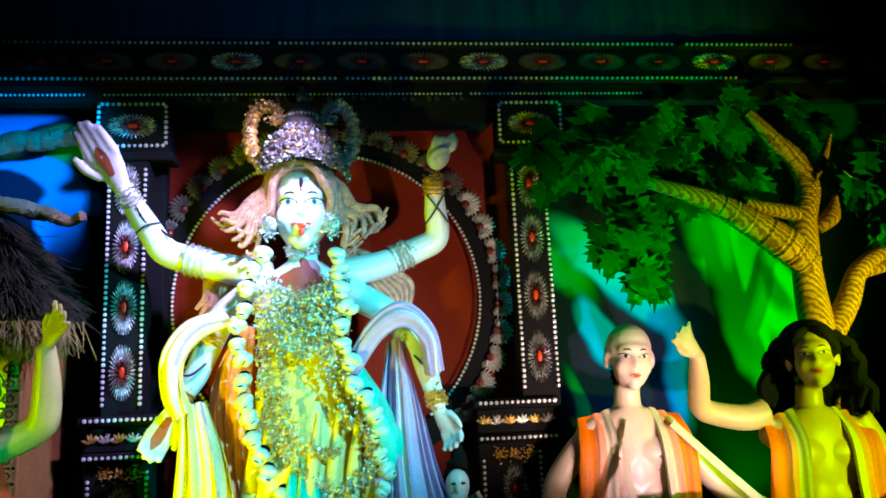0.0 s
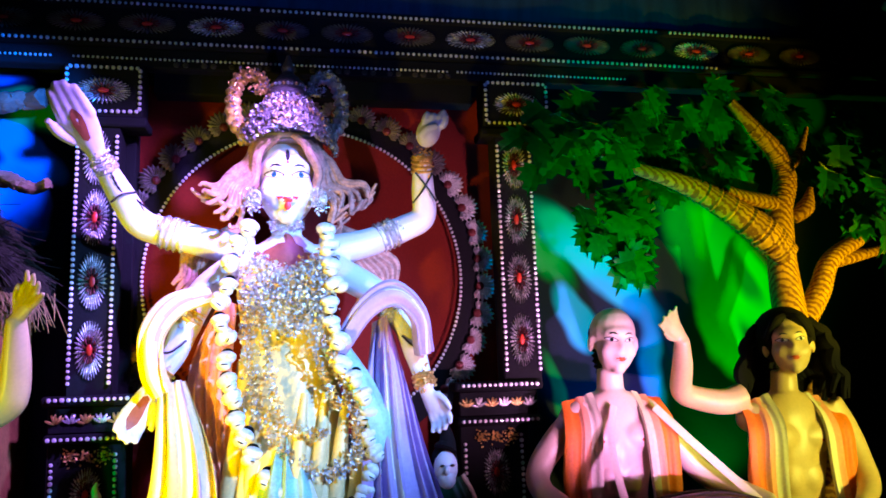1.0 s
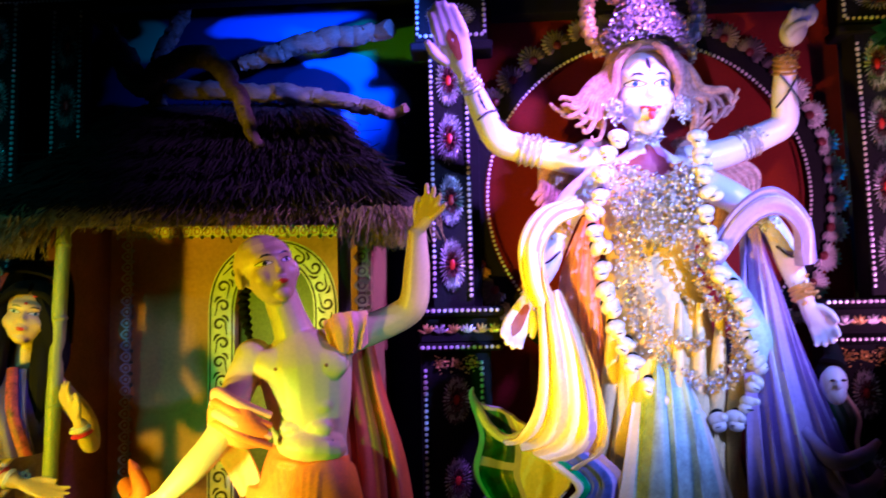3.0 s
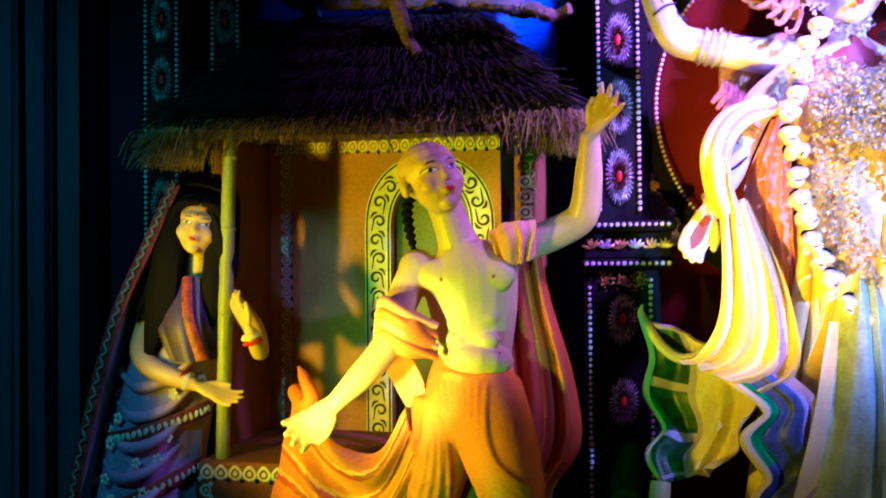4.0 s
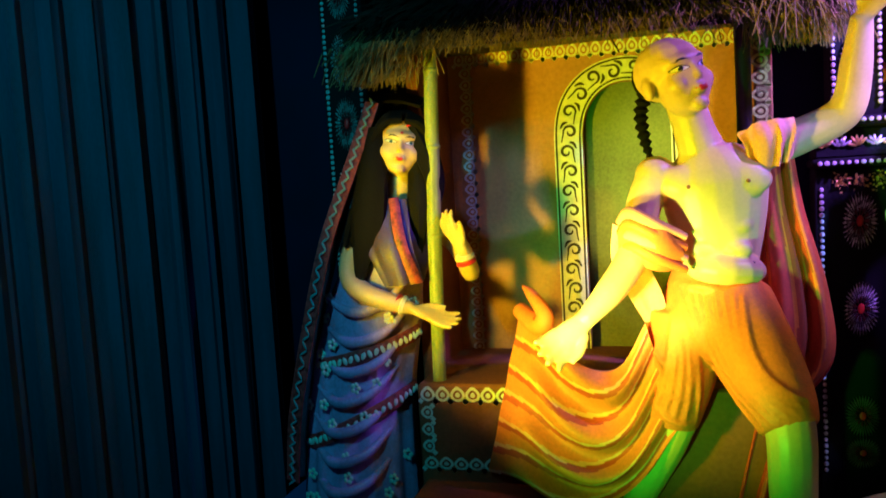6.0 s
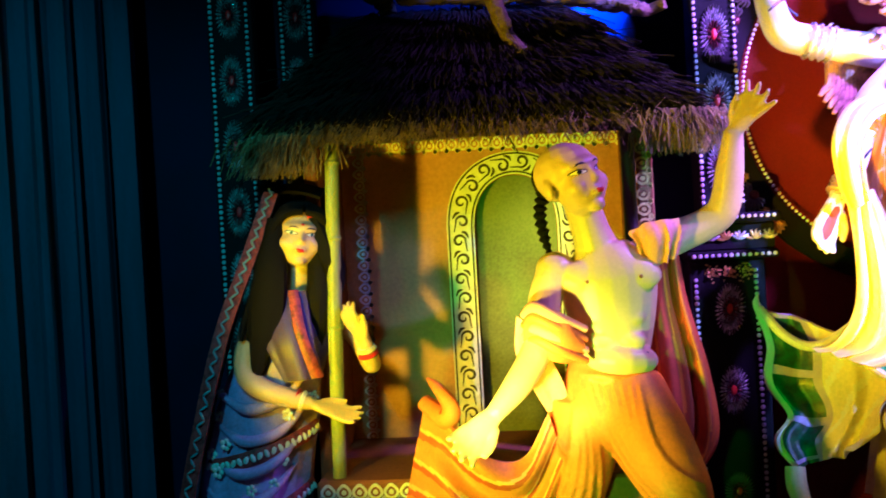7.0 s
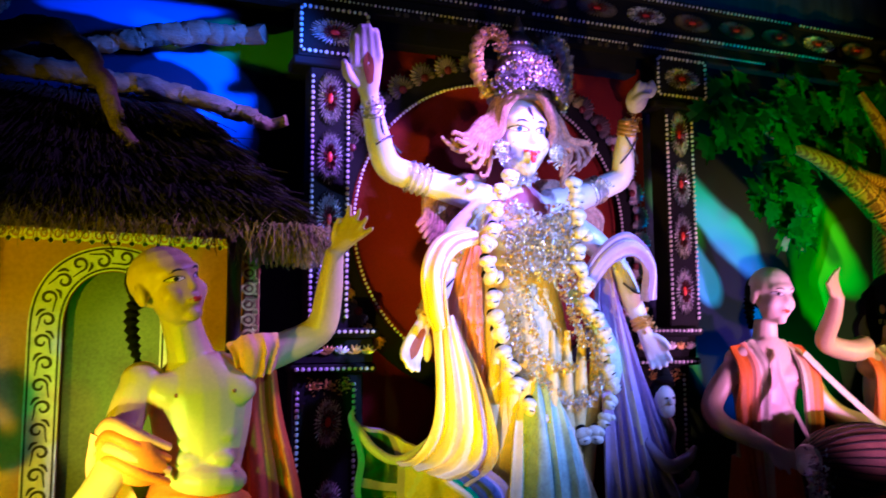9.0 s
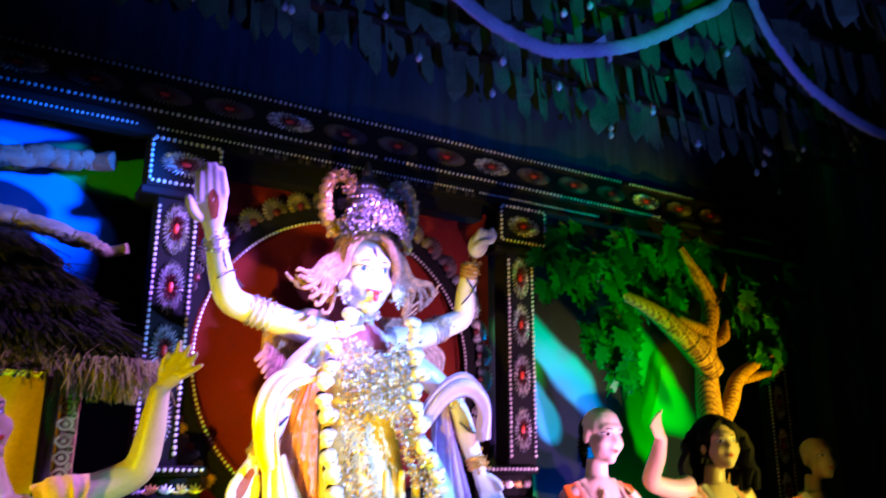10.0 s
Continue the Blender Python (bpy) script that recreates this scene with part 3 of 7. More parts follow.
def pillar(name, x0, x1, xi0, xi1, capx0, capx1, basex0, basex1, label):
    """A decorated pillar: base panel, cornice, shaft, capital box."""
    root = thing(name, ((x0 + x1) / 2, 3.9, 0), label, "pillar", "shrine pillars", "structure")
    inv = Matrix.Translation((-(x0 + x1) / 2, -3.9, 0))

    def put(nm, b, m, **k):
        ob = part(nm, b, m, root, **k)
        ob.matrix_parent_inverse = inv
        return ob

    b = Buf()
    b.box((x0 - 0.01, 3.88, 1.5), (x1 + 0.01, 4.0, 2.64), 0.006)
    put("shaft", b, BLACK_BOARD)
    b = Buf()
    b.box((capx0, 3.875, 2.64), (capx1, 4.0, 2.87), 0.006)
    b.box((capx0 - 0.02, 3.86, 2.60), (capx1 + 0.02, 4.0, 2.64), 0.008)
    put("capital", b, BLACK_BOARD)
    b = Buf()
    b.box((basex0 - 0.02, 3.84, 1.475), (basex1 + 0.02, 4.0, 1.515), 0.01)
    b.box((basex0, 3.87, 1.37), (basex1, 4.0, 1.475), 0.006)
    b.box((basex0 - 0.01, 3.85, 1.335), (basex1 + 0.01, 4.0, 1.37), 0.01)
    put("cornice", b, BLACK_BOARD)
    b = Buf()
    b.box((basex0, 3.88, 0.0), (basex1 - 0.04, 4.0, 1.335), 0.006)
    put("base_panel", b, BLACK_BOARD)
    mx = (x0 + x1) / 2
    for k, z in enumerate((2.47, 2.22, 1.96, 1.69)):
        o = rosette(root, mx, 3.874, z, 0.115, 0.235, gold=False)
        o.matrix_parent_inverse = inv
    o = rosette(root, (capx0 + capx1) / 2, 3.868, 2.755, 0.22, 0.12)
    o.matrix_parent_inverse = inv
    px = (basex0 + basex1 - 0.04) / 2
    for z, h in ((1.14, 0.21), (0.82, 0.20), (0.42, 0.16), (0.28, 0.12)):
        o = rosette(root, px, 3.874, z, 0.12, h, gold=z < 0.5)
        o.matrix_parent_inverse = inv
    e = 0.012
    rows = [
        [(x0, 3.872, 1.55), (x0, 3.872, 2.57)], [(x1, 3.872, 1.55), (x1, 3.872, 2.57)],
        [(capx0 + e, 3.868, 2.855), (capx1 - e, 3.868, 2.855)], [(capx0 + e, 3.868, 2.665), (capx1 - e, 3.868, 2.665)],
        [(capx0 + e, 3.868, 2.665), (capx0 + e, 3.868, 2.855)], [(capx1 - e, 3.868, 2.665), (capx1 - e, 3.868, 2.855)],
        [(basex0, 3.832, 1.50), (basex1, 3.832, 1.50)], [(basex0, 3.842, 1.352), (basex1, 3.842, 1.352)],
        [(basex0 + 0.02, 3.872, 0.2), (basex0 + 0.02, 3.872, 1.27)], [(basex1 - 0.08, 3.872, 0.2), (basex1 - 0.08, 3.872, 1.30)],
    ]
    for q in rows:
        bb = Buf()
        beads(bb, [q[0], q[1]], 0.0085, 0.023)
        put("bead_row", bb, PEARL)
    g = np.random.default_rng(int(abs(x0) * 100))
    n = int((basex1 - basex0) / 0.055)
    for i in range(n):
        c = Buf()
        xx = basex0 + 0.03 + i * 0.055
        for w in range(5):
            a = radians(-60 + 30 * w + g.normal(0, 6))
            c.ell((xx + 0.022 * np.sin(a), 3.866, 1.415 + 0.024 * np.cos(a) - 0.008), (0.006, 0.007, 0.02), (0, np.degrees(a), 0), seg=6, rings=4)
        put("foil_tuft", c, SILVER if i % 2 else GOLD)
    for i in range(3):
        c = Buf()
        c.flakes([(px - 0.06 + i * 0.06, 3.868, 1.30), (px - 0.06 + i * 0.06, 3.868, 1.27)], (0.014, 0.003, 0.012), 40, 0.007, 0, i)
        put("foil_tuft", c, GOLD)
    return root


pillar("pillar_left", -1.435, -1.285, 0, 0, -1.50, -1.19, -1.50, -1.17, "black shrine pillar with silver rosettes and pearl edging beside the hut")
pillar("pillar_right", 0.325, 0.475, 0, 0, 0.27, 0.58, 0.11, 0.455, "black shrine pillar with silver rosettes and pearl edging beside the tree")


def side_strip(name, x0, x1, y, z0, z1, label):
    root = thing(name, ((x0 + x1) / 2, y, 0), label, "decorative strip", "side strips", "structure")
    inv = Matrix.Translation((-(x0 + x1) / 2, -y, 0))
    b = Buf()
    b.box((x0 - 0.02, y + 0.008, 0.0), (x1 + 0.02, y + 0.07, z1), 0.006)
    part("board", b, BLACK_BOARD, root).matrix_parent_inverse = inv
    for x in (x0, x1):
        bb = Buf()
        beads(bb, [(x, y, z0), (x, y, z1)], 0.008, 0.0225)
        part("bead_row", bb, PEARL, root).matrix_parent_inverse = inv
    z = z0 + 0.2
    while z < z1 - 0.05:
        rosette(root, (x0 + x1) / 2, y + 0.003, z, 0.11, 0.22).matrix_parent_inverse = inv
        z += 0.267


side_strip("side_strip_left", -3.365, -3.215, 3.8, 0.9, 2.87, "black strip with silver rosettes and pearl rows beside the curtain")
side_strip("side_strip_hut", -3.10, -2.98, 3.9, 0.9, 2.87, "narrow black strip with rosettes and pearl rows behind the hut")
side_strip("side_strip_right", 2.30, 2.46, 3.86, 0.9, 2.5, "black strip with rosettes and pearl rows beside the tree")


def ring_pt(a, r=1.0, y=4.05):
    """A point on the arch of pearls round the statue; a in degrees from the right, counter-clockwise."""
    return (-0.515 + 0.685 * r * np.cos(radians(a)), y, 1.985 + 0.68 * r * np.sin(radians(a)))


def medallion():
    root = thing("medallion", (-0.515, 4.08, 1.98), "round red cloth medallion with a pearl ring and foil leaf border", "medallion", kind="structure")
    inv = Matrix.Translation((0.515, -4.08, -1.98))
    b = Buf()
    b.box((-1.33, 4.12, 0.0), (0.36, 4.17, 2.88), 0.004)
    part("backing", b, RED_CLOTH, root).matrix_parent_inverse = inv
    n, v, f = 96, [], []
    for i in range(n):
        for r, y in ((1.03, 4.075), (1.03, 4.115), (1.18, 4.075), (1.18, 4.115)):
            v.append(ring_pt(360 * i / n, r, y))
    for i in range(n):
        a, c = 4 * i, 4 * ((i + 1) % n)
        f += [(a, c, c + 2, a + 2), (a, a + 1, c + 1, c), (a + 2, c + 2, c + 3, a + 3), (a + 1, a + 3, c + 3, c + 1)]
    b = Buf()
    b.add(v, f)
    part("ring_board", b, BLACK_BOARD, root).matrix_parent_inverse = inv
    b = Buf()
    for i in range(170):
        a = -50 + 280 * i / 169
        b.ell(ring_pt(a, 1.012, 4.062), 0.0078, seg=7, rings=5)
    part("bead_ring", b, PEARL, root).matrix_parent_inverse = inv
    # foil leaves standing off the ring
    for i in range(29):
        a = -40 + 260 * i / 28
        c = Buf()
        base = np.array(ring_pt(a, 1.14, 4.06))
        out = unit(np.array((np.cos(radians(a)), 0, np.sin(radians(a)))))
        lean = unit(out + V3(0, 0, -0.15))
        side = np.cross(lean, (0, 1, 0))
        for k in range(13):
            q = radians(-102 + 17 * k)
            d = lean * np.cos(q) + side * np.sin(q)
            w = np.cross(d, (0, 1, 0))
            ln = 0.066 + 0.016 * np.cos(q)
            up = V3(0, -0.016, 0)
            c.add([base, base + d * ln * 0.7 - w * 0.0135, base + d * ln, base + d * ln * 0.7 + w * 0.0135, base + d * ln * 0.65 + up], [(0, 1, 4), (1, 2, 4), (2, 3, 4), (3, 0, 4), (0, 3, 2, 1)], 0)
        c.ell(base + V3(0, -0.006, 0), (0.02, 0.012, 0.02), mi=1, seg=8, rings=5)
        # leaves over the top take the foil darkened for shade, right flank bright silver
        part("foil_leaf", c, [SILVER if a < 35 else (SHADED_FOIL if a < 150 or i % 2 else GOLD), DEEP_RED], root, smooth=False).matrix_parent_inverse = inv


medallion()
# dark boards between the medallion and the pillars
slab("board_top", (-1.17, 4.0, 2.80), (0.25, 4.1, 2.90), BLACK_BOARD, "plain black board under the carved frieze", "board")
slab("board_left", (-1.33, 4.02, 0.0), (-1.24, 4.115, 2.80), BLACK_BOARD, "plain black board beside the red medallion", "board")

# ---- the hut ----
def motif_row(buf, a, b, w, h, n, y, mi=0, tip="up"):
    """Painted drop-shaped rings in a row, raised a hair off the plaster."""
    a, b = np.array(a, float), np.array(b, float)
    d = unit(b - a)
    u = V3(-d[2], 0, d[0])
    for i in range(n):
        c = a + (b - a) * (i + 0.5) / n
        for r0, r1 in ((0.62, 1.0), (0.0, 0.34)):
            k, v, f = 14, [], []
            for j in range(k):
                q = 2 * np.pi * j / k
                e = 1 + 0.35 * max(0, np.sin(q)) ** 6
                for r in (r0, r1):
                    p = c + d * (0.5 * w * r * np.cos(q)) + u * (0.42 * h * r * np.sin(q) * e)
                    v.append((p[0], y - 0.002, p[2]))
            for j in range(k):
                o = 2 * ((j + 1) % k)
                f.append((2 * j, 2 * j + 1, o + 1, o))
            buf.add(v, f, mi)
        for s in (-1, 1):
            p = c + d * (0.5 * w * s) - u * (0.40 * h)
            buf.add([(p[0] + x * 0.012, y - 0.002, p[2] + z * 0.012) for x, z in ((-1, 0), (0, -1), (1, 0), (0, 1))], [(0, 1, 2, 3)], mi)


def arch_path(x0, x1, z0, zs, zt, n=40):
    """A doorway outline: up one side, over the round head and down the other."""
    cx, r = (x0 + x1) / 2, (x1 - x0) / 2
    pts = [(x0, z0 + (zs - z0) * i / 8) for i in range(9)]
    pts += [(cx - r * np.cos(np.pi * i / n), zs + (zt - zs) * np.sin(np.pi * i / n) ** 0.8) for i in range(1, n)]
    pts += [(x1, zs + (z0 - zs) * i / 8) for i in range(9)]
    return np.array(pts)


def hut():
    root = thing("hut", (-2.3, 4.0, 0), "small ochre mud hut with a thatched roof and painted borders", "hut")
    inv = Matrix.Translation((2.3, -4.0, 0))

    def put(nm, buf, m, label="", **k):
        ob = part(nm, buf, m, root, label, **k)
        ob.matrix_parent_inverse = inv
        return ob

    Y = 4.12
    inner = arch_path(-2.355, -1.995, 0.5, 1.50, 1.745)
    outer = arch_path(-2.475, -1.885, 0.5, 1.50, 1.845)
    # wall with the doorway through it
    rim = [(-2.93, 0.5)] + [(-2.93, 0.5 + 1.5 * i / 8) for i in range(1, 9)]
    rim += [(-2.93 + 1.23 * i / 40, 2.0) for i in range(1, 40)]
    rim += [(-1.70, 2.0 - 1.5 * i / 8) for i in range(9)]
    rim = np.array(rim)
    n = min(len(rim), len(inner))
    v = [(p[0], y, p[1]) for y in (Y, Y + 0.06) for q in (inner[:n], rim[:n]) for p in q]
    f = []
    for i in range(n - 1):
        f += [(i, i + 1, n + i + 1, n + i), (2 * n + i, 3 * n + i, 3 * n + i + 1, 2 * n + i + 1), (i, 2 * n + i, 2 * n + i + 1, i + 1), (n + i, n + i + 1, 3 * n + i + 1, 3 * n + i)]
    b = Buf()
    b.add(v, f)
    put("wall", b, MUD, smooth=False)
    b = Buf()
    b.box((-2.42, 4.185, 0.45), (-1.93, 4.20, 1.80), 0.002)
    put("door", b, OLIVE, "olive green board filling the arched doorway")
    # painted band round the doorway
    b = Buf()
    m = len(inner)
    v = [(p[0], Y - 0.003, p[1]) for q in (inner, outer) for p in q]
    b.add(v, [(i, i + 1, m + i + 1, m + i) for i in range(m - 1)], 0)
    mid = (inner + outer) / 2
    run = np.concatenate([[0], np.cumsum(np.linalg.norm(np.diff(mid, axis=0), axis=1))])
    count = int(run[-1] / 0.082)
    for i in range(count):
        w = run[-1] * (i + 0.5) / count
        p = np.array([np.interp(w, run, mid[:, 0]), np.interp(w, run, mid[:, 1])])
        q = np.array([np.interp(w + 0.01, run, mid[:, 0]), np.interp(w + 0.01, run, mid[:, 1])])
        t = (q - p) / (np.linalg.norm(q - p) + 1e-9)
        sd = np.array((-t[1], t[0])) * (1 if i % 2 else -1)
        curl = [p - t * 0.046 - sd * 0.026]
        for k in range(12):
            a, r = -1.9 + 0.62 * k, 0.030 - 0.0019 * k
            curl.append(p + sd * 0.008 + sd * r * np.sin(a) + t * r * np.cos(a))
        for line, wid in ((curl, 0.0062), ([p + t * 0.012 - sd * 0.034, p + t * 0.034 - sd * 0.022, p + t * 0.040 - sd * 0.004], 0.006)):
            n = 26
            c = spline([(x[0], Y - 0.0055, x[1]) for x in line], n)
            vv = []
            for k in range(n):
                tt = unit(c[min(k + 1, n - 1)] - c[max(k - 1, 0)])
                nn = np.cross(tt, (0, 1, 0)) * wid * (0.35 + 0.65 * np.sin(np.pi * (k + 0.5) / n))
                vv += [c[k] - nn, c[k] + nn]
            b.add(vv, [(2 * k, 2 * k + 1, 2 * k + 3, 2 * k + 2) for k in range(n - 1)], 1)
    for edge in (inner, outer):
        c = [(x[0], Y - 0.005, x[1]) for x in edge]
        for j in range(len(c) - 1):
            p, q = np.array(c[j]), np.array(c[j + 1])
            nn = np.cross(unit(q - p), (0, 1, 0)) * 0.004
            o = np.array(((p + q) / 2)[[0, 2]]) - mid.mean(0)
            k = 0.010 * unit(np.array((((inner if edge is outer else outer)[j] - edge[j])[0], 0, ((inner if edge is outer else outer)[j] - edge[j])[1])))
            b.add([p - nn + k, p + nn + k, q + nn + k, q - nn + k], [(0, 1, 2, 3)], 1)
    put("door_border", b, [ALPANA, SCROLL], "white painted scroll border round the doorway")
    b = Buf()
    motif_row(b, (-2.90, 0, 1.895), (-1.72, 0, 1.875), 0.047, 0.062, 24, Y)
    put("eave_border", b, ALPANA, "white painted drop motifs below the eave")
    b = Buf()
    motif_row(b, (-2.85, 0, 0.60), (-2.85, 0, 1.86), 0.05, 0.055, 25, Y - 0.002)
    put("side_border", b, ALPANA, "white painted drop motifs up the wall")
    b = Buf()
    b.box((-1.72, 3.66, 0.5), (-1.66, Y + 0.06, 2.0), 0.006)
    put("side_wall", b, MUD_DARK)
    b = Buf()
    motif_row(b, (-1.70, 0, 0.55), (-1.70, 0, 1.80), 0.05, 0.06, 22, 3.655)
    # gold foil replaces the white paint here to dim the row as if shaded
    put("corner_border", b, GOLD, "white drop motifs on the corner, toned down with gold for shade")
    b = Buf()
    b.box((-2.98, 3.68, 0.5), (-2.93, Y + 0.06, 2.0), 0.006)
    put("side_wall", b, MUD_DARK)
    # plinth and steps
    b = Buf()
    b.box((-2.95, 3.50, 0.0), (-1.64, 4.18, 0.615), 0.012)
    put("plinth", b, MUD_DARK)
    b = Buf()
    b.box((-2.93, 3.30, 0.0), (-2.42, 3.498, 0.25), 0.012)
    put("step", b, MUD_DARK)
    for z0, z1, x0, x1, y in ((0.28, 0.61, -2.945, -2.46, 3.497), (0.015, 0.24, -2.925, -2.425, 3.297)):
        b = Buf()
        motif_row(b, (x0 + 0.01, 0, z1 - 0.035), (x1 - 0.01, 0, z1 - 0.035), 0.058, 0.06, 8, y)
        motif_row(b, (x0 + 0.01, 0, z0 + 0.03), (x1 - 0.01, 0, z0 + 0.03), 0.058, 0.05, 8, y)
        k = max(2, int((z1 - z0 - 0.14) / 0.05))
        for x in (x0 + 0.035, x1 - 0.03):
            motif_row(b, (x, 0, z0 + 0.065), (x, 0, z1 - 0.07), 0.05, 0.05, k, y)
        put("step_border", b, ALPANA, "white painted drop motifs round the step")
    # posts
    b = Buf()
    b.tube([(-2.875, 3.56, 0.6), (-2.86, 3.56, 1.2), (-2.835, 3.56, 1.9)], [0.026, 0.028, 0.026], 12, 30)
    for z in (0.85, 1.17, 1.50, 1.78):
        x = -2.875 + 0.04 * (z - 0.6) / 1.3
        b.tube([(x, 3.56, z - 0.01), (x, 3.56, z), (x, 3.56, z + 0.01)], [0.026, 0.031, 0.026], 12, 5)
    put("post", b, BAMBOO, "green bamboo post with knots")
    b = Buf()
    b.tube([(-1.755, 3.6, 0.6), (-1.76, 3.6, 1.92)], [0.024, 0.026], 10, 10)
    put("post", b, DARK_WOOD, "dark wooden post")
    # thatched roof: overlapping layers of straw
    ridge = [(-2.74, 4.0, 2.41), (-1.96, 4.0, 2.40)]
    eave = [(-3.08, 3.45, 1.875), (-1.55, 3.47, 1.84)]
    back = [(-3.02, 4.17, 1.95), (-1.60, 4.17, 1.95)]

    def skin(off):
        e0, e1, r0, r1, k0, k1 = (np.array(p) + V3(0, 0, off) for p in (*eave, *ridge, *back))
        c = Buf()
        c.add([e0, e1, r1, r0, k0, k1], [(0, 1, 2, 3), (0, 3, 4), (1, 5, 2), (3, 2, 5, 4), (0, 4, 5, 1)])
        return c

    put("roof_core", skin(-0.03), DARK_WOOD, smooth=False)
    g = np.random.default_rng(11)

    def layer(lo, hi, count, seed):
        """Straws lying down the front slope and both hips between two heights (0 eave, 1 ridge)."""
        c = Buf()
        e0, e1, r0, r1, k0, k1 = (np.array(p) for p in (*eave, *ridge, *back))
        faces = ((e0, e1, r0, r1, 0.70), (k0, e0, r0, r0, 0.15), (e1, k1, r1, r1, 0.15))
        for _ in range(count):
            fc = faces[g.choice(3, p=[0.70, 0.15, 0.15])]
            s = g.uniform(-0.02, 1.02)
            a, d = fc[0] + (fc[1] - fc[0]) * s, fc[2] + (fc[3] - fc[2]) * s
            t0 = hi + g.normal(0, 0.03)
            t1 = lo + g.normal(0, 0.025) + (0.02 if lo <= 0.01 else 0)
            p0, p1 = d * t0 + a * (1 - t0), d * t1 + a * (1 - t1)
            nrm = unit(np.cross(fc[1] - fc[0], (fc[2] + fc[3]) / 2 - fc[0]))
            nrm = nrm if nrm[2] > 0 else -nrm
            p0 = p0 + nrm * (0.012 + 0.01 * g.random())
            p1 = p1 + nrm * (0.035 + 0.03 * g.random()) + g.normal(0, 0.02, 3)
            if g.random() < 0.04:
                p1 = p1 + g.normal(0, 0.05, 3)
            w = unit(np.cross(p1 - p0, nrm)) * g.uniform(0.002, 0.005)
            h = nrm * 0.003
            c.add([p0 - w, p0 + w, p1 + w * 0.6, p1 - w * 0.6, p1 + h], [(0, 1, 4), (1, 2, 4), (3, 0, 4), (0, 3, 2, 1)])
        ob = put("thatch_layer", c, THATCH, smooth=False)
        ob["kind"] = "stuff"

    for lo, hi, cnt in ((0.0, 0.34, 5200), (0.24, 0.55, 3200), (0.45, 0.78, 2600), (0.68, 1.02, 2200)):
        layer(lo, hi, cnt, 1)
    # the hanging straw under the corners of the eave
    c = Buf()
    def straw(p0, p1, w):
        w = V3(w, 0, 0)
        c.add([p0 - w, p0 + w, p1 + w * 0.5, p1 - w * 0.5, (p0 + p1) / 2 - V3(0, 0.004, 0)], [(0, 1, 4), (1, 2, 4), (2, 3, 4), (3, 0, 4)])

    for side, (x, y) in enumerate(((-2.99, 3.47), (-1.60, 3.49))):
        for _ in range(900):
            p0 = V3(x + g.normal(0, 0.065), y + g.normal(0, 0.045), 1.87)
            straw(p0, p0 + V3(g.normal(0, 0.03) + (-0.035 if side == 0 else 0.02), -0.02 + g.normal(0, 0.03), -g.uniform(0.05, 0.15)), 0.0028)
    for _ in range(2400):
        q = g.random()
        p0 = V3(*eave[0]) * (1 - q) + V3(*eave[1]) * q + V3(0, 0.03 + g.normal(0, 0.02), 0.045 + g.normal(0, 0.014))
        straw(p0, p0 + V3(g.normal(0, 0.035), -0.06 + g.normal(0, 0.025), -g.uniform(0.03, 0.095)), 0.0022)
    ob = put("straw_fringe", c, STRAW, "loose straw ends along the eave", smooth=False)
    ob["kind"] = "stuff"


hut()


# ---- bare limbs over the hut ----
def limb(pts, rad, label):
    b = Buf()
    g = np.random.default_rng(len(label))
    c = spline(pts, 26)
    c[1:-1] += np.cumsum(g.normal(0, 0.006, (24, 3)), 0) - np.linspace(0, 1, 24)[:, None] * 0
    rr = np.interp(np.linspace(0, 1, 26), np.linspace(0, 1, len(rad)), rad) * 0.85
    rr = rr * (1 + 0.05 * g.normal(0, 1, 26).clip(-1.2, 1.2))
    b.tube([tuple(p) for p in c], list(rr), 16, 70)
    v = b.v[0]
    v += g.normal(0, 0.003, v.shape)
    tagged(part("bare_branch", b, BARE_WOOD), label, "branch", "bare branches over the hut")


limb([(-2.9, 3.98, 2.72), (-2.72, 3.9, 2.50), (-2.55, 3.84, 2.56), (-2.38, 3.78, 2.56), (-2.24, 3.72, 2.42), (-2.11, 3.68, 2.16)], [0.05, 0.055, 0.06, 0.055, 0.042, 0.028], "crooked bare branch drooping over the thatch")
limb([(-2.62, 4.0, 2.52), (-2.3, 3.96, 2.50), (-2.0, 3.93, 2.46), (-1.72, 3.9, 2.40), (-1.54, 3.88, 2.36)], [0.05, 0.05, 0.045, 0.04, 0.026], "long bare branch reaching towards the shrine pillar")
limb([(-2.30, 4.03, 2.63), (-2.1, 4.02, 2.69), (-1.85, 4.02, 2.75), (-1.62, 4.02, 2.77)], [0.035, 0.05, 0.055, 0.045], "thick bare branch above the hut roof")
limb([(-2.68, 3.97, 2.46), (-2.62, 3.97, 2.7), (-2.5, 3.98, 2.95)], [0.045, 0.04, 0.03], "upright bare branch behind the hut roof")
limb([(-2.66, 3.99, 2.44), (-2.8, 3.98, 2.62), (-2.98, 3.98, 2.85)], [0.045, 0.04, 0.03], "forked bare branch behind the hut roof")

# ---- statues: each is one painted clay mesh ----
def turn(rx=0, ry=0, rz=0):
    return np.array(Euler([radians(a) for a in (rx, ry, rz)]).to_matrix())


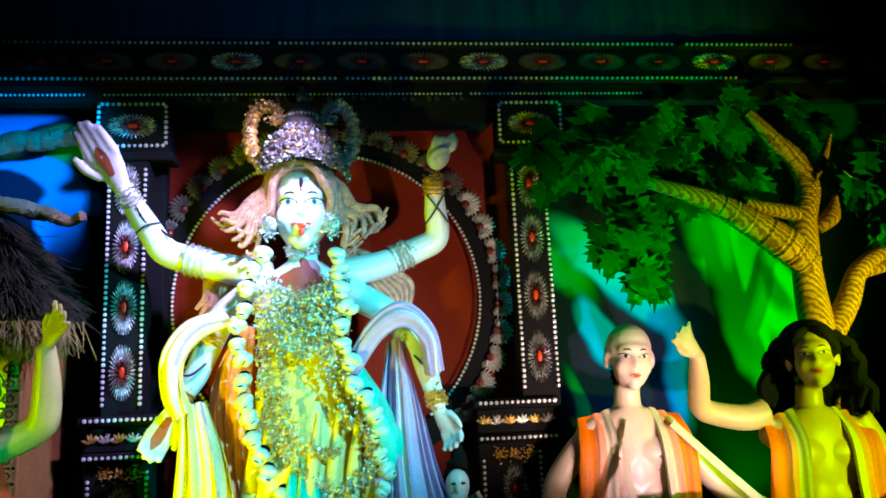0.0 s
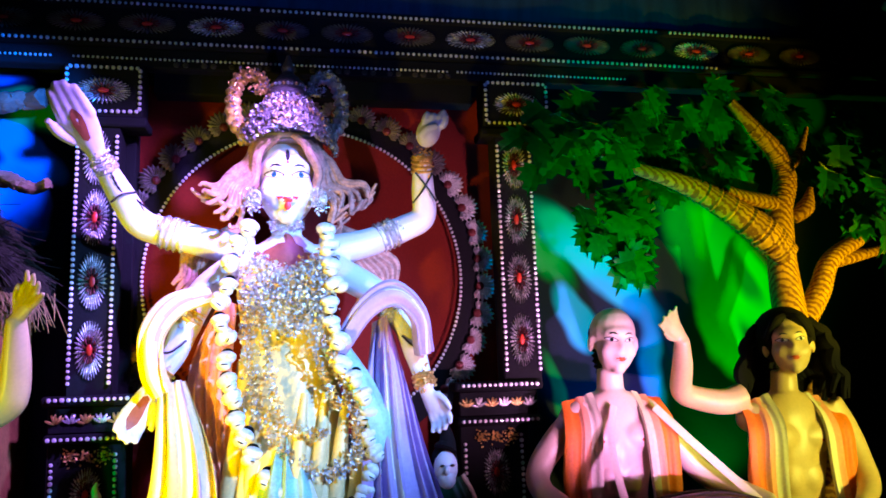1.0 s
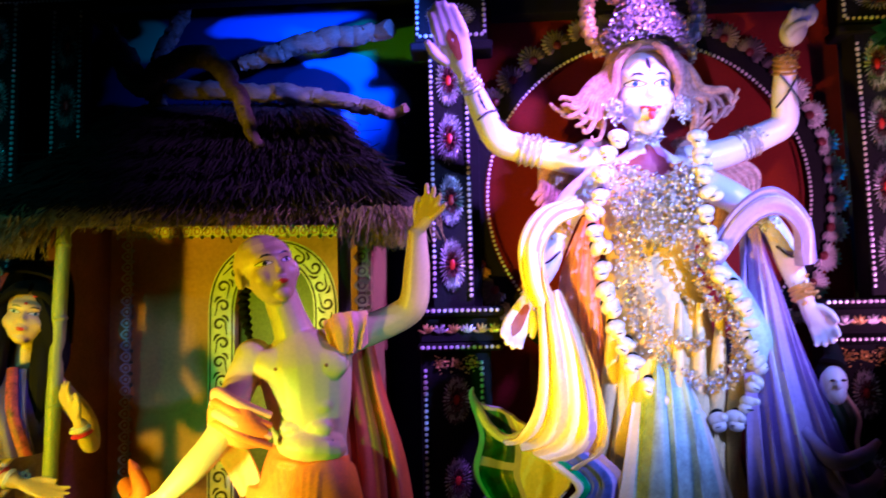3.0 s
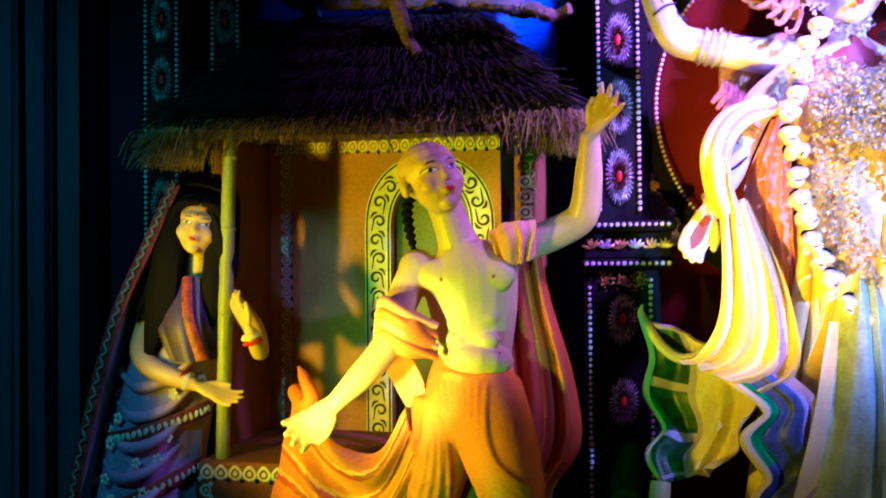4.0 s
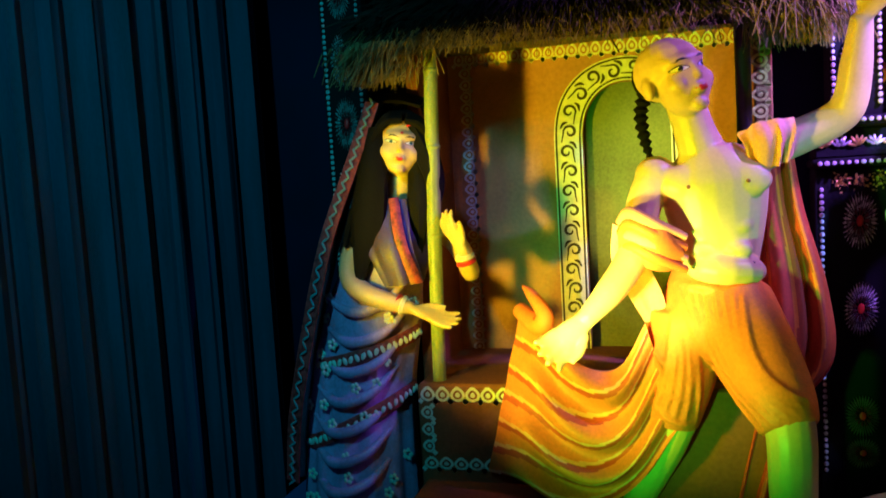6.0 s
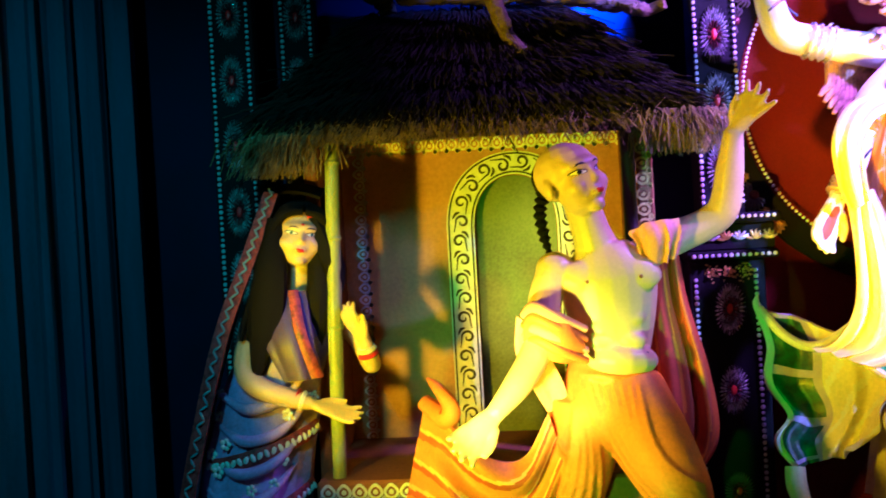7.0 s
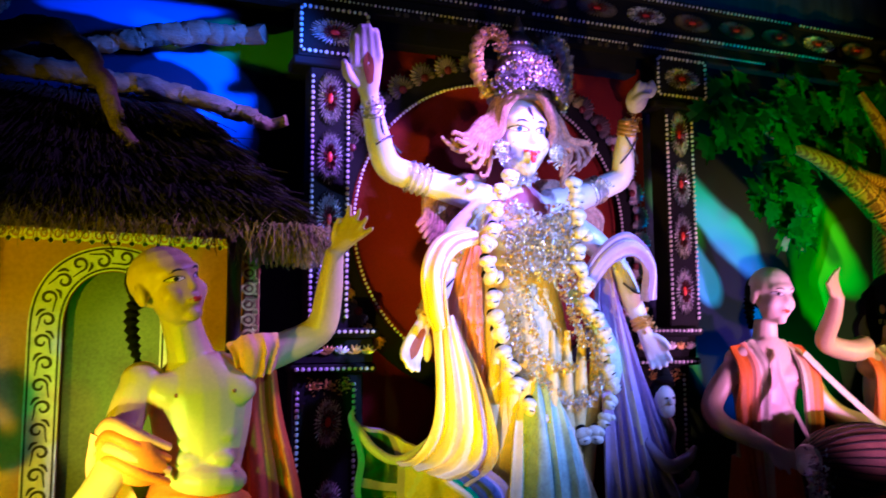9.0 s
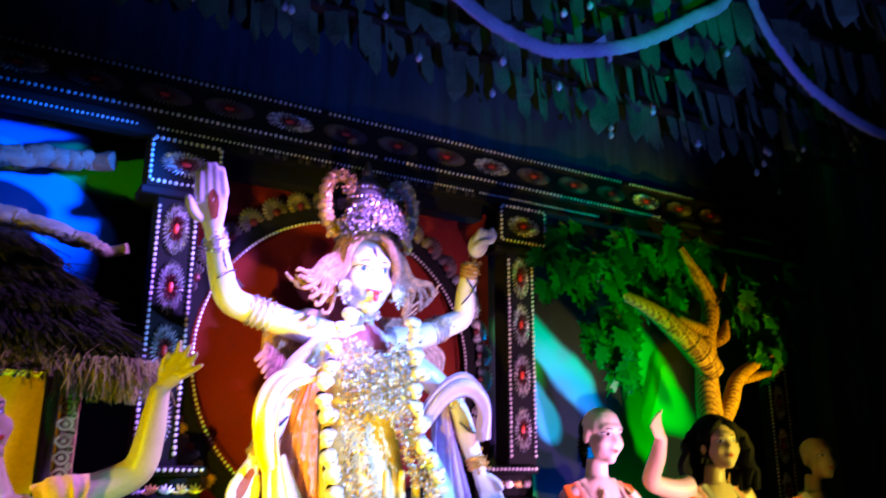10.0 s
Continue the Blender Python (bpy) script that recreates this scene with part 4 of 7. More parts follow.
def head(skin, c, R, s):
    """A plain head: skull, jaw, cheeks, nose and ears, grown into the skin later. s = 1: 0.24 m high."""
    c = np.array(c, float)

    def e(p, r):
        b = Buf()
        b.ell((0, 0, 0), tuple(np.array(r) * s))
        skin.add(b.verts() @ R.T + c + R @ (np.array(p) * s), b.f)

    e((0, 0.014, 0.030), (0.084, 0.102, 0.092))
    e((0, -0.026, -0.030), (0.068, 0.074, 0.088))
    e((0, -0.064, -0.099), (0.026, 0.026, 0.022))
    for k in (-1, 1):
        e((0.036 * k, -0.054, -0.034), (0.032, 0.036, 0.036))
        e((0.084 * k, 0.004, -0.012), (0.012, 0.022, 0.034))
    e((0, -0.058, 0.030), (0.060, 0.042, 0.030))
    e((0, -0.092, -0.060), (0.022, 0.014, 0.015))
    e((0, -0.099, -0.026), (0.013, 0.012, 0.010))
    p = [c + R @ (V3(*q) * s) for q in ((0, -0.087, 0.022), (0, -0.095, -0.002), (0, -0.103, -0.026))]
    skin.tube(p, [0.008 * s, 0.009 * s, 0.012 * s], 8)


def decal(out, bvh, c, R, s, outline, mi, lift=0.0016):
    """A painted patch laid on the skin; outline in the head's own x and z."""
    o = np.array(outline, float)
    m = o.mean(0)
    rings = [m[None]] + [m + (o - m) * k for k in (0.5, 1.0)]
    v = []
    way = Vector(R @ V3(0, 1, 0))
    for ring in rings:
        for x, z in ring:
            start = np.array(c) + R @ (V3(x, -0.35, z) * s)
            hit = bvh.ray_cast(Vector(start), way)[0]
            p = np.array(hit) if hit else start + np.array(way) * 0.25 * s
            v.append(p - np.array(way) * lift)
    n = len(o)
    f = [(0, 1 + i, 1 + (i + 1) % n) for i in range(n)] + [(1 + i, 1 + n + i, 1 + n + (i + 1) % n, 1 + (i + 1) % n) for i in range(n)]
    out.add(v, f, mi)


def face_paint(out, bvh, c, R, s, white, iris, black, lip, big=1.0):
    th = np.linspace(0, 2 * np.pi, 14, endpoint=False)
    for k in (-1, 1):
        x0, z0 = 0.033 * k, 0.006
        almond = [(x0 + 0.019 * big * np.cos(a), z0 + 0.0068 * big * np.sin(a) * (1 - 0.35 * abs(np.cos(a))) + 0.003 * k * np.cos(a)) for a in th]
        decal(out, bvh, c, R, s, [(x0 + (x - x0) * 1.16, z0 + (z - z0) * 1.35 + 0.001) for x, z in almond], black, 0.0014)
        decal(out, bvh, c, R, s, almond, white, 0.0026)
        decal(out, bvh, c, R, s, [(x0 + 0.0060 * big * np.cos(a), z0 + 0.0060 * big * np.sin(a)) for a in th], iris, 0.0036)
        decal(out, bvh, c, R, s, [(x0 + 0.003 * np.cos(a), z0 + 0.003 * np.sin(a)) for a in th], black, 0.0045)
        br = [(0.010 * k, 0.024), (0.024 * k, 0.033), (0.040 * k, 0.032), (0.056 * k, 0.020), (0.040 * k, 0.0285), (0.024 * k, 0.0285)]
        decal(out, bvh, c, R, s, br, black, 0.0016)
    decal(out, bvh, c, R, s, [(-0.021, -0.060), (-0.008, -0.0545), (0, -0.0565), (0.008, -0.0545), (0.021, -0.060), (0.010, -0.0685), (0, -0.071), (-0.010, -0.0685)], lip, 0.0018)


def hand(skin, wrist, tip, palm, s=1.0, curl=0.15, spread=1.0):
    """A hand from the wrist towards tip, its palm facing the way palm."""
    w, t = np.array(wrist, float), np.array(tip, float)
    d, ln = unit(t - w), np.linalg.norm(t - w)
    nrm = unit(np.array(palm, float) - d * (np.array(palm, float) @ d))
    sd = np.cross(d, nrm)
    skin.tube([w - d * 0.01, w + d * ln * 0.25, w + d * ln * 0.5], [(0.024 * s, 0.019 * s), (0.036 * s, 0.016 * s), (0.040 * s, 0.014 * s)], 12, ref=tuple(nrm))
    for i, (o, k) in enumerate(((-0.030, 0.86), (-0.010, 1.0), (0.010, 0.97), (0.029, 0.80))):
        a = w + d * ln * 0.45 + sd * o * s
        fl = ln * 0.55 * k
        b = a + d * fl * 0.5 + sd * o * 0.35 * spread * s + nrm * curl * fl * 0.25
        e = a + d * fl * (1 - curl * 0.5) + sd * o * 0.7 * spread * s + nrm * curl * fl * 0.9
        skin.tube([a, b, e], [0.0128 * s, 0.0118 * s, 0.0092 * s], 8, 8)
        skin.ell(e, 0.0094 * s, seg=8, rings=5)
    a = w + d * ln * 0.15 - sd * 0.028 * s
    skin.tube([a, a + d * ln * 0.22 - sd * 0.022 * s + nrm * 0.012, a + d * ln * 0.45 - sd * 0.028 * s + nrm * 0.02], [0.014 * s, 0.012 * s, 0.008 * s], 8, 8)


def cuff(out, c, d, r, length, mi, ribs=3):
    """A bangle stack round a limb."""
    c, d = np.array(c, float), unit(np.array(d, float))
    out.tube([c - d * length / 2, c, c + d * length / 2], [r, r, r], 16, 6 * ribs + 1, mi, rib=(ribs, 0.09), ref=(0.3, -0.9, 0.2))


def statue(name, buf, mats, label, group=""):
    return tagged(part(name, buf, mats), label, "statue", group)


def lock(out, pts, r, mi, wave=0.015, n=3.0, seg=8, ph=0.0):
    """A wavy lock of modelled hair."""
    c = spline(pts, 26)
    t = np.linspace(0, 1, 26)
    d = unit(c[-1] - c[0])
    s = unit(np.cross(d, (0, 1, 0)))
    c = c + np.outer((np.sin(t * n * 2 * np.pi + ph) - np.sin(ph)) * wave * t, s)
    out.tube(c[::2], [(r * 0.8), r, r, r * 0.75, r * 0.3], seg, 26, mi)


def goddess():
    mats = [SKIN_BLUE, HAIR_FAIR, EYE_WHITE, IRIS, BLACK_PAINT, RED_PAINT, PALM_RED_NECK_SHADE, SILVER, GOLD, YELLOW, CREAM, LILAC, MINT, GREEN_PAINT, DARK_GREEN, BLUE_CLOTH, BONE, ORANGE_PINK, HAIR_BLACK, SKIN_TAN, SHADED_FOIL]
    (SK, HA, WH, IR, BK, RD, PR, SI, GO, YE, CR, LI, MI, GR, DG, BL, BO, OP, HB, ST, DK) = range(21)
    out, skin = Buf(), Buf()
    hc, R, s = V3(-0.60, 3.66, 2.318), turn(2, 0, 2) @ np.diag((1.15, 1.0, 1.10)), 1.34
    head(skin, hc, R, s)
    skin.tube([(-0.6, 3.67, 2.04), (-0.6, 3.665, 2.24)], [0.062, 0.055], 14)
    skin.tube([(-0.6, 3.69, 1.40), (-0.6, 3.68, 1.62), (-0.6, 3.67, 1.85), (-0.6, 3.67, 2.02), (-0.6, 3.67, 2.10)], [(0.19, 0.13), (0.15, 0.11), (0.18, 0.12), (0.17, 0.09), (0.07, 0.06)], 20, 24)
    for k in (-1, 1):
        skin.ell((-0.6 + 0.08 * k, 3.575, 1.87), (0.075, 0.06, 0.075))
        skin.ell((-0.6 + 0.16 * k, 3.67, 2.02), (0.07, 0.065, 0.065))
    # upper arms and raised hands
    ul = [(-0.74, 3.67, 2.04), (-0.92, 3.70, 2.09), (-1.08, 3.72, 2.135), (-1.16, 3.71, 2.17), (-1.22, 3.65, 2.27), (-1.285, 3.54, 2.40)]
    skin.tube(ul, [0.066, 0.060, 0.058, 0.057, 0.050, 0.034], 14, 30)
    hand(skin, (-1.29, 3.53, 2.41), (-1.362, 3.33, 2.58), (0.15, -0.75, -0.6), 1.62, 0.05, -0.25)
    ur = [(-0.46, 3.67, 2.04), (-0.28, 3.70, 2.085), (-0.13, 3.73, 2.15), (-0.045, 3.73, 2.20), (-0.05, 3.69, 2.31), (-0.06, 3.63, 2.44)]
    skin.tube(ur, [0.066, 0.058, 0.055, 0.052, 0.048, 0.034], 14, 30)
    skin.ell((-0.035, 3.605, 2.525), (0.050, 0.044, 0.066), (0, 20, 0))
    for k in range(4):
        skin.ell((-0.052 + 0.027 * k, 3.572, 2.572 - 0.004 * k), (0.0145, 0.020, 0.034), (12, 20, 0), seg=10, rings=7)
    skin.tube([(0.0, 3.585, 2.565), (0.018, 3.575, 2.592), (0.034, 3.575, 2.606)], [0.020, 0.017, 0.013], 8, 8)
    skin.tube([(-0.07, 3.58, 2.50), (-0.045, 3.555, 2.525), (-0.005, 3.545, 2.535)], [0.018, 0.016, 0.012], 8, 8)
    # lower arms
    ll = [(-0.76, 3.64, 2.0), (-0.90, 3.60, 1.88), (-0.965, 3.58, 1.74), (-1.0, 3.56, 1.65), (-1.065, 3.53, 1.54)]
    skin.tube(ll, [0.062, 0.058, 0.050, 0.046, 0.032], 14, 26)
    hand(skin, (-1.07, 3.53, 1.53), (-1.165, 3.50, 1.35), (0.35, -0.9, 0.0), 1.25, 0.35, 0.1)
    lr = [(-0.44, 3.64, 1.98), (-0.27, 3.62, 1.88), (-0.16, 3.60, 1.76), (-0.12, 3.57, 1.64), (-0.085, 3.53, 1.50)]
    skin.tube(lr, [0.062, 0.056, 0.050, 0.044, 0.031], 14, 26)
    hand(skin, (-0.085, 3.53, 1.49), (-0.005, 3.50, 1.335), (-0.4, -0.7, -0.3), 1.1, 0.5, 0.4)
    for x in (-0.84, -0.42):
        skin.ell((x, 3.30, 0.50), (0.05, 0.12, 0.04), (0, 0, 12))
        for k in range(5):
            out.ell((x - 0.04 + 0.02 * k, 3.19 + 0.004 * k, 0.49), (0.010, 0.02, 0.012), mi=RD, seg=8, rings=5)
    sk = fused(skin, 0.0065, 4)
    bvh = tree_of(sk)
    out.merge(sk, SK)
    face_paint(out, bvh, hc, R, s, WH, IR, BK, RD, 1.15)
    th = np.linspace(0, 2 * np.pi, 12, endpoint=False)
    decal(out, bvh, hc, R, s, [(0.0055 * np.cos(a), 0.058 + 0.018 * np.sin(a)) for a in th], BK, 0.002)
    decal(out, bvh, hc, R, s, [(0.004 * np.cos(a), 0.036 + 0.004 * np.sin(a)) for a in th], RD, 0.002)
    out.ell(hc + R @ (V3(0, -0.101, -0.079) * s), (0.0125, 0.007, 0.017), mi=RD)
    for k in (-1, 1):
        decal(out, bvh, hc, R, s, [(0.027 * k, -0.0535), (0.012 * k, -0.053), (0.012 * k, -0.060), (0.022 * k, -0.0615)], RD, 0.002)
    # brown patch on the upper chest paints the shade under the neck
    decal(out, bvh, (-0.6, 3.67, 2.03), np.eye(3), 1.0, [(0.125 * np.cos(a), -0.005 + 0.085 * np.sin(a)) for a in th], PR, 0.003)
    # red stain on the open palms
    for w, t, pn in (((-1.29, 3.53, 2.41), (-1.362, 3.33, 2.58), (0.15, -0.75, -0.6)), ((-1.07, 3.53, 1.53), (-1.178, 3.51, 1.345), (0.35, -0.9, 0.0))):
        w, t, pn = np.array(w), np.array(t), np.array(pn, float)
        d = unit(t - w)
        nn = unit(pn - d * (pn @ d))
        sd = np.cross(d, nn)
        v = []
        for rr in (0.0, 0.5, 1.0):
            for a in th:
                p = w + (t - w) * 0.40 + d * 0.066 * rr * np.sin(a) + sd * 0.021 * rr * np.cos(a) * (1 + 0.25 * np.sin(5 * a)) + nn * 0.2
                h = bvh.ray_cast(Vector(p), Vector(-nn))[0]
                v.append((np.array(h) if h else p - nn * 0.19) + nn * 0.0016)
        n = len(th)
        out.add(v, [(a * n + i, a * n + (i + 1) % n, (a + 1) * n + (i + 1) % n, (a + 1) * n + i) for a in (0, 1) for i in range(n)], PR)
    # hair: a cap and wavy locks thrown to both sides
    out.ell(hc + V3(0, 0.022, 0.060), (0.125, 0.132, 0.108), mi=HA)
    g = np.random.default_rng(4)
    for k in (-1, 1):
        for row in (0, 1):
            for i in range(9 - row):
                q = (i + 0.5 * row) / 8
                c = [hc + V3(x * k, y + 0.032 * row, z) for x, y, z in (
                    (0.006 + 0.010 * q, -0.124 + 0.06 * q, 0.166 + 0.010 * q), (0.072 + 0.030 * q, -0.124 + 0.06 * q, 0.122 + 0.030 * q),
                    (0.114 + 0.028 * q, -0.100 + 0.04 * q, 0.040 + 0.050 * q), (0.120 + 0.070 * q, -0.082 + 0.03 * q, -0.035 + 0.055 * q),
                    (0.166 + 0.098 * q, -0.078 + 0.02 * q, -0.085 + 0.060 * q), (0.172 + 0.138 * q, -0.082 + 0.02 * q, -0.170 + 0.122 * q))]
                c[-1] = c[-1] + (c[-1] - c[-2]) * g.uniform(-0.5, 0.55)
                tip = c[-1] + V3((0.026 + 0.02 * g.random()) * k, 0, 0.018 + 0.022 * g.random())
                lock(out, [*c, tip], 0.0135 + 0.005 * g.random(), HA, 0.024 * (0.7 + 0.5 * g.random()), 2.9 + 0.4 * g.random(), ph=g.uniform(-0.8, 0.8))
        for i in range(8):
            q = i / 7
            a = V3(-0.6 + (0.13 + 0.08 * q) * k, 3.74, 2.15)
            e = V3(-0.6 + ((0.30 + 0.12 * q) if k < 0 else (0.28 + 0.17 * q)) * k, 3.74 - 0.02 * q, 1.74 + 0.16 * q)
            lock(out, [a, (a + e) / 2 + V3(0.06 * k, 0, 0.02), e], 0.026, HA, 0.022, 1.8)
    # crown
    cx, cy = -0.595, 3.655
    prof = [(0.112, 2.455), (0.140, 2.47), (0.125, 2.50), (0.104, 2.52), (0.094, 2.56), (0.100, 2.58), (0.088, 2.62), (0.092, 2.66), (0.078, 2.70), (0.056, 2.735), (0.040, 2.755), (0.020, 2.775), (0.028, 2.79), (0.006, 2.85)]
    # DK: the shade-darkened foil, keeps the crown dim
    out.tube([(cx, cy, z) for _, z in prof], [r for r, _ in prof], 28, 84, DK, ref=(0, -1, 0), rib=(11, 0.05))
    arc = [np.pi * (1.0 + i / 12) for i in range(13)]
    low = [(cx + 0.186 * np.cos(a), cy + 0.186 * np.sin(a), 2.440 + 0.052 * np.sin(a) ** 2) for a in arc]
    top = [(cx + 0.178 * np.cos(a), cy + 0.160 * np.sin(a), 2.480 + 0.130 * (-np.sin(a)) ** 1.6) for a in arc]
    out.cloth(low, top, 8, 60, 0, 0.0, thick=0.012, mi=DK, bulge=0.012)
    for r in range(5):
        row = [np.array(p) + (np.array(q) - np.array(p)) * r / 4 - V3(0, 0.012, 0) for p, q in zip(low, top)]
        out.flakes(row, (0.006, 0.006, 0.010), 85, 0.0085, SI if r % 2 == 0 else GO, 60 + r)
        out.flakes(row, (0.006, 0.006, 0.010), 300, 0.0085, DK, 70 + r)
    for i in range(23):
        a = np.pi * (1.03 + 0.94 * i / 22)
        p = V3(cx + 0.180 * np.cos(a), cy + 0.166 * np.sin(a), 2.472 + 0.125 * (-np.sin(a)) ** 1.6)
        out.ell(p, (0.012, 0.008, 0.015), mi=SI if i % 2 else GO, seg=8, rings=6)
        out.ell(p + V3(0, 0.002, 0.019), (0.006, 0.005, 0.008), mi=SI, seg=6, rings=4)
    for z, r in ((2.60, 0.098), (2.655, 0.092), (2.705, 0.076)):
        for i in range(15):
            a = np.pi * (1.0 + i / 14)
            out.ell((cx + r * np.cos(a), cy + r * np.sin(a), z), 0.008, mi=SI if i % 3 else GO, seg=6, rings=4)
    for k in (-1, 1):
        x0 = cx + 0.155 * k
        curl = [(x0 - 0.01 * k, 3.62, 2.47), (x0 + 0.045 * k, 3.62, 2.55), (x0 + 0.055 * k, 3.62, 2.66), (x0 + 0.02 * k, 3.62, 2.735), (x0 - 0.045 * k, 3.62, 2.735), (x0 - 0.06 * k, 3.62, 2.685), (x0 - 0.025 * k, 3.62, 2.675)]
        metal = GO if k < 0 else SI
        out.tube(curl, [0.022, 0.032, 0.030, 0.028, 0.022, 0.016, 0.010], 10, 60, metal, rib=(18, 0.16))
        out.flakes([(x, 3.588, z) for x, _, z in curl], (0.010, 0.005, 0.010), 260, 0.008, metal, 5)
        out.flakes([(x, 3.588, z) for x, _, z in curl], (0.010, 0.005, 0.010), 110, 0.008, DK, 9)
        # earrings
        out.ell(hc + V3(0.124 * k, -0.105, -0.085), (0.032, 0.014, 0.034), mi=SI)
        out.flakes([hc + V3(0.124 * k, -0.12, -0.060), hc + V3(0.124 * k, -0.12, -0.135)], (0.017, 0.006, 0.010), 110, 0.007, SI, 6)
    # choker, armlets, bangles, chains
    cuff(out, (-0.6, 3.655, 2.155), (0, 0.1, 1), 0.064, 0.05, SI, 3)
    out.flakes([(-0.66, 3.60, 2.14), (-0.6, 3.585, 2.12), (-0.54, 3.60, 2.14)], (0.008, 0.006, 0.010), 90, 0.007, SI, 7)
    for c, d, r, ln, m, k in (
        ((-1.03, 3.715, 2.12), (-1, 0.05, 0.28), 0.064, 0.10, SI, 4), ((-0.20, 3.715, 2.12), (1, 0.05, 0.45), 0.061, 0.08, SI, 4),
        ((-1.262, 3.575, 2.355), (-0.4, -0.6, 0.8), 0.044, 0.05, SI, 3), ((-0.058, 3.65, 2.405), (-0.05, -0.4, 1), 0.043, 0.07, GO, 4),
        ((-1.045, 3.54, 1.575), (-0.5, -0.2, -0.8), 0.043, 0.06, GO, 4), ((-0.093, 3.54, 1.53), (0.2, -0.3, -1), 0.041, 0.05, GO, 3),
        ((-0.20, 3.605, 1.80), (0.6, -0.2, -0.8), 0.056, 0.05, SI, 3), ((-0.955, 3.585, 1.79), (-0.4, -0.1, -0.9), 0.056, 0.05, GO, 3)):
        cuff(out, c, d, r, ln, m, k)
        d = unit(np.array(d, float)) * ln * 0.4
        out.flakes([np.array(c) - d + V3(0, -r * 0.85, 0), np.array(c) + d + V3(0, -r * 0.85, 0)], (0.018, 0.012, 0.02), 110, 0.008, m, 8)
    for pts in ([(-1.12, 3.66, 2.21), (-1.17, 3.645, 2.25), (-1.21, 3.60, 2.27), (-1.25, 3.54, 2.36)], [(-1.24, 3.60, 2.22), (-1.20, 3.595, 2.25), (-1.16, 3.64, 2.27)],
                [(-0.10, 3.65, 2.24), (-0.06, 3.635, 2.29), (-0.02, 3.63, 2.36)], [(0.0, 3.66, 2.25), (-0.04, 3.63, 2.30), (-0.09, 3.62, 2.36)], [(-0.17, 3.55, 1.70), (-0.13, 3.52, 1.66), (-0.08, 3.52, 1.66)], [(-0.95, 3.52, 1.70), (-1.0, 3.50, 1.66), (-1.05, 3.52, 1.66)]):
        out.tube(pts, [0.0042], 6, 30, BK, rib=(14, 0.3))
    # bodice and gown
    out.tube([(-0.6, 3.665, 1.50), (-0.6, 3.66, 1.70), (-0.6, 3.655, 1.88), (-0.6, 3.66, 1.98)], [(0.185, 0.145), (0.165, 0.125), (0.19, 0.15), (0.13, 0.05)], 30, 24, YE, folds=9, amp=0.02)
    out.tube([(-0.6, 3.67, 1.62), (-0.60, 3.65, 1.30), (-0.61, 3.63, 0.95), (-0.62, 3.61, 0.46)], [(0.185, 0.14), (0.22, 0.18), (0.27, 0.20), (0.33, 0.22)], 72, 40, YE, folds=15, amp=0.10)
    def mint(u, v):
        return MI if 0.12 < u < 0.88 else CR
    out.cloth([(-0.66, 3.53, 1.33), (-0.72, 3.455, 1.18), (-0.80, 3.36, 0.85), (-0.90, 3.33, 0.50)], [(-0.55, 3.53, 1.32), (-0.49, 3.455, 1.16), (-0.43, 3.36, 0.85), (-0.36, 3.34, 0.47)], 44, 30, 4, 0.030, band=mint, bulge=0.05)
    for k in range(7):
        x = -0.80 + 0.075 * k
        out.tube([(x + 0.04, 3.545 - 0.012 * (3 - abs(k - 3)), 1.50), (x + 0.01, 3.525 - 0.02 * (3 - abs(k - 3)), 1.25), (x - 0.03, 3.525 - 0.02 * (3 - abs(k - 3)), 0.95), (x - 0.06, 3.50 - 0.02 * (3 - abs(k - 3)), 0.70)], [0.012, 0.030, 0.030, 0.015], 10, 30, YE)
    out.cloth([(-0.47, 3.50, 1.66), (-0.38, 3.46, 1.52), (-0.31, 3.45, 1.36), (-0.31, 3.48, 1.22)], [(-0.36, 3.58, 1.66), (-0.27, 3.54, 1.52), (-0.22, 3.54, 1.38), (-0.24, 3.55, 1.22)], 20, 20, 1, 0.01, mi=MI, bulge=0.04)
    # left scarf: loop over the arm, long sweep and curling hem
    def gold(u, v):
        return (YE, CR, CR, CR, YE, YE, CR, CR, CR, LI, CR, YE)[min(11, int((u + 0.05 * np.sin(6 * v)) * 12))]
    out.cloth([(-0.90, 3.52, 1.90), (-1.03, 3.50, 1.85), (-1.10, 3.47, 1.73), (-1.09, 3.46, 1.58), (-1.05, 3.48, 1.50)], [(-0.85, 3.50, 1.84), (-0.95, 3.47, 1.80), (-1.01, 3.44, 1.71), (-1.01, 3.43, 1.60), (-0.99, 3.45, 1.53)], 20, 30, 2, 0.012, band=gold, bulge=0.03)
    out.cloth([(-1.04, 3.50, 1.54), (-1.041, 3.48, 1.31), (-1.056, 3.48, 1.16), (-1.11, 3.50, 1.06), (-1.17, 3.54, 1.03)], [(-0.95, 3.52, 1.56), (-0.86, 3.47, 1.32), (-0.82, 3.43, 1.10), (-0.834, 3.43, 1.0), (-0.92, 3.44, 0.93)], 46, 34, 3, 0.034, band=gold, bulge=0.03)
    def paisley(u, v):
        if u < 0.06:
            return CR
        if u < 0.36:
            return DG if (v * 3.2) % 1.0 > 0.12 else LI
        if u < 0.44:
            return LI
        return YE if (u * 4 + v * 3) % 1.0 > 0.25 else CR
    LA = [(-1.285, 3.75, 1.153), (-1.25, 3.74, 1.013), (-1.276, 3.70, 0.884), (-1.213, 3.66, 0.765), (-1.277, 3.62, 0.682), (-1.227, 3.58, 0.594)]
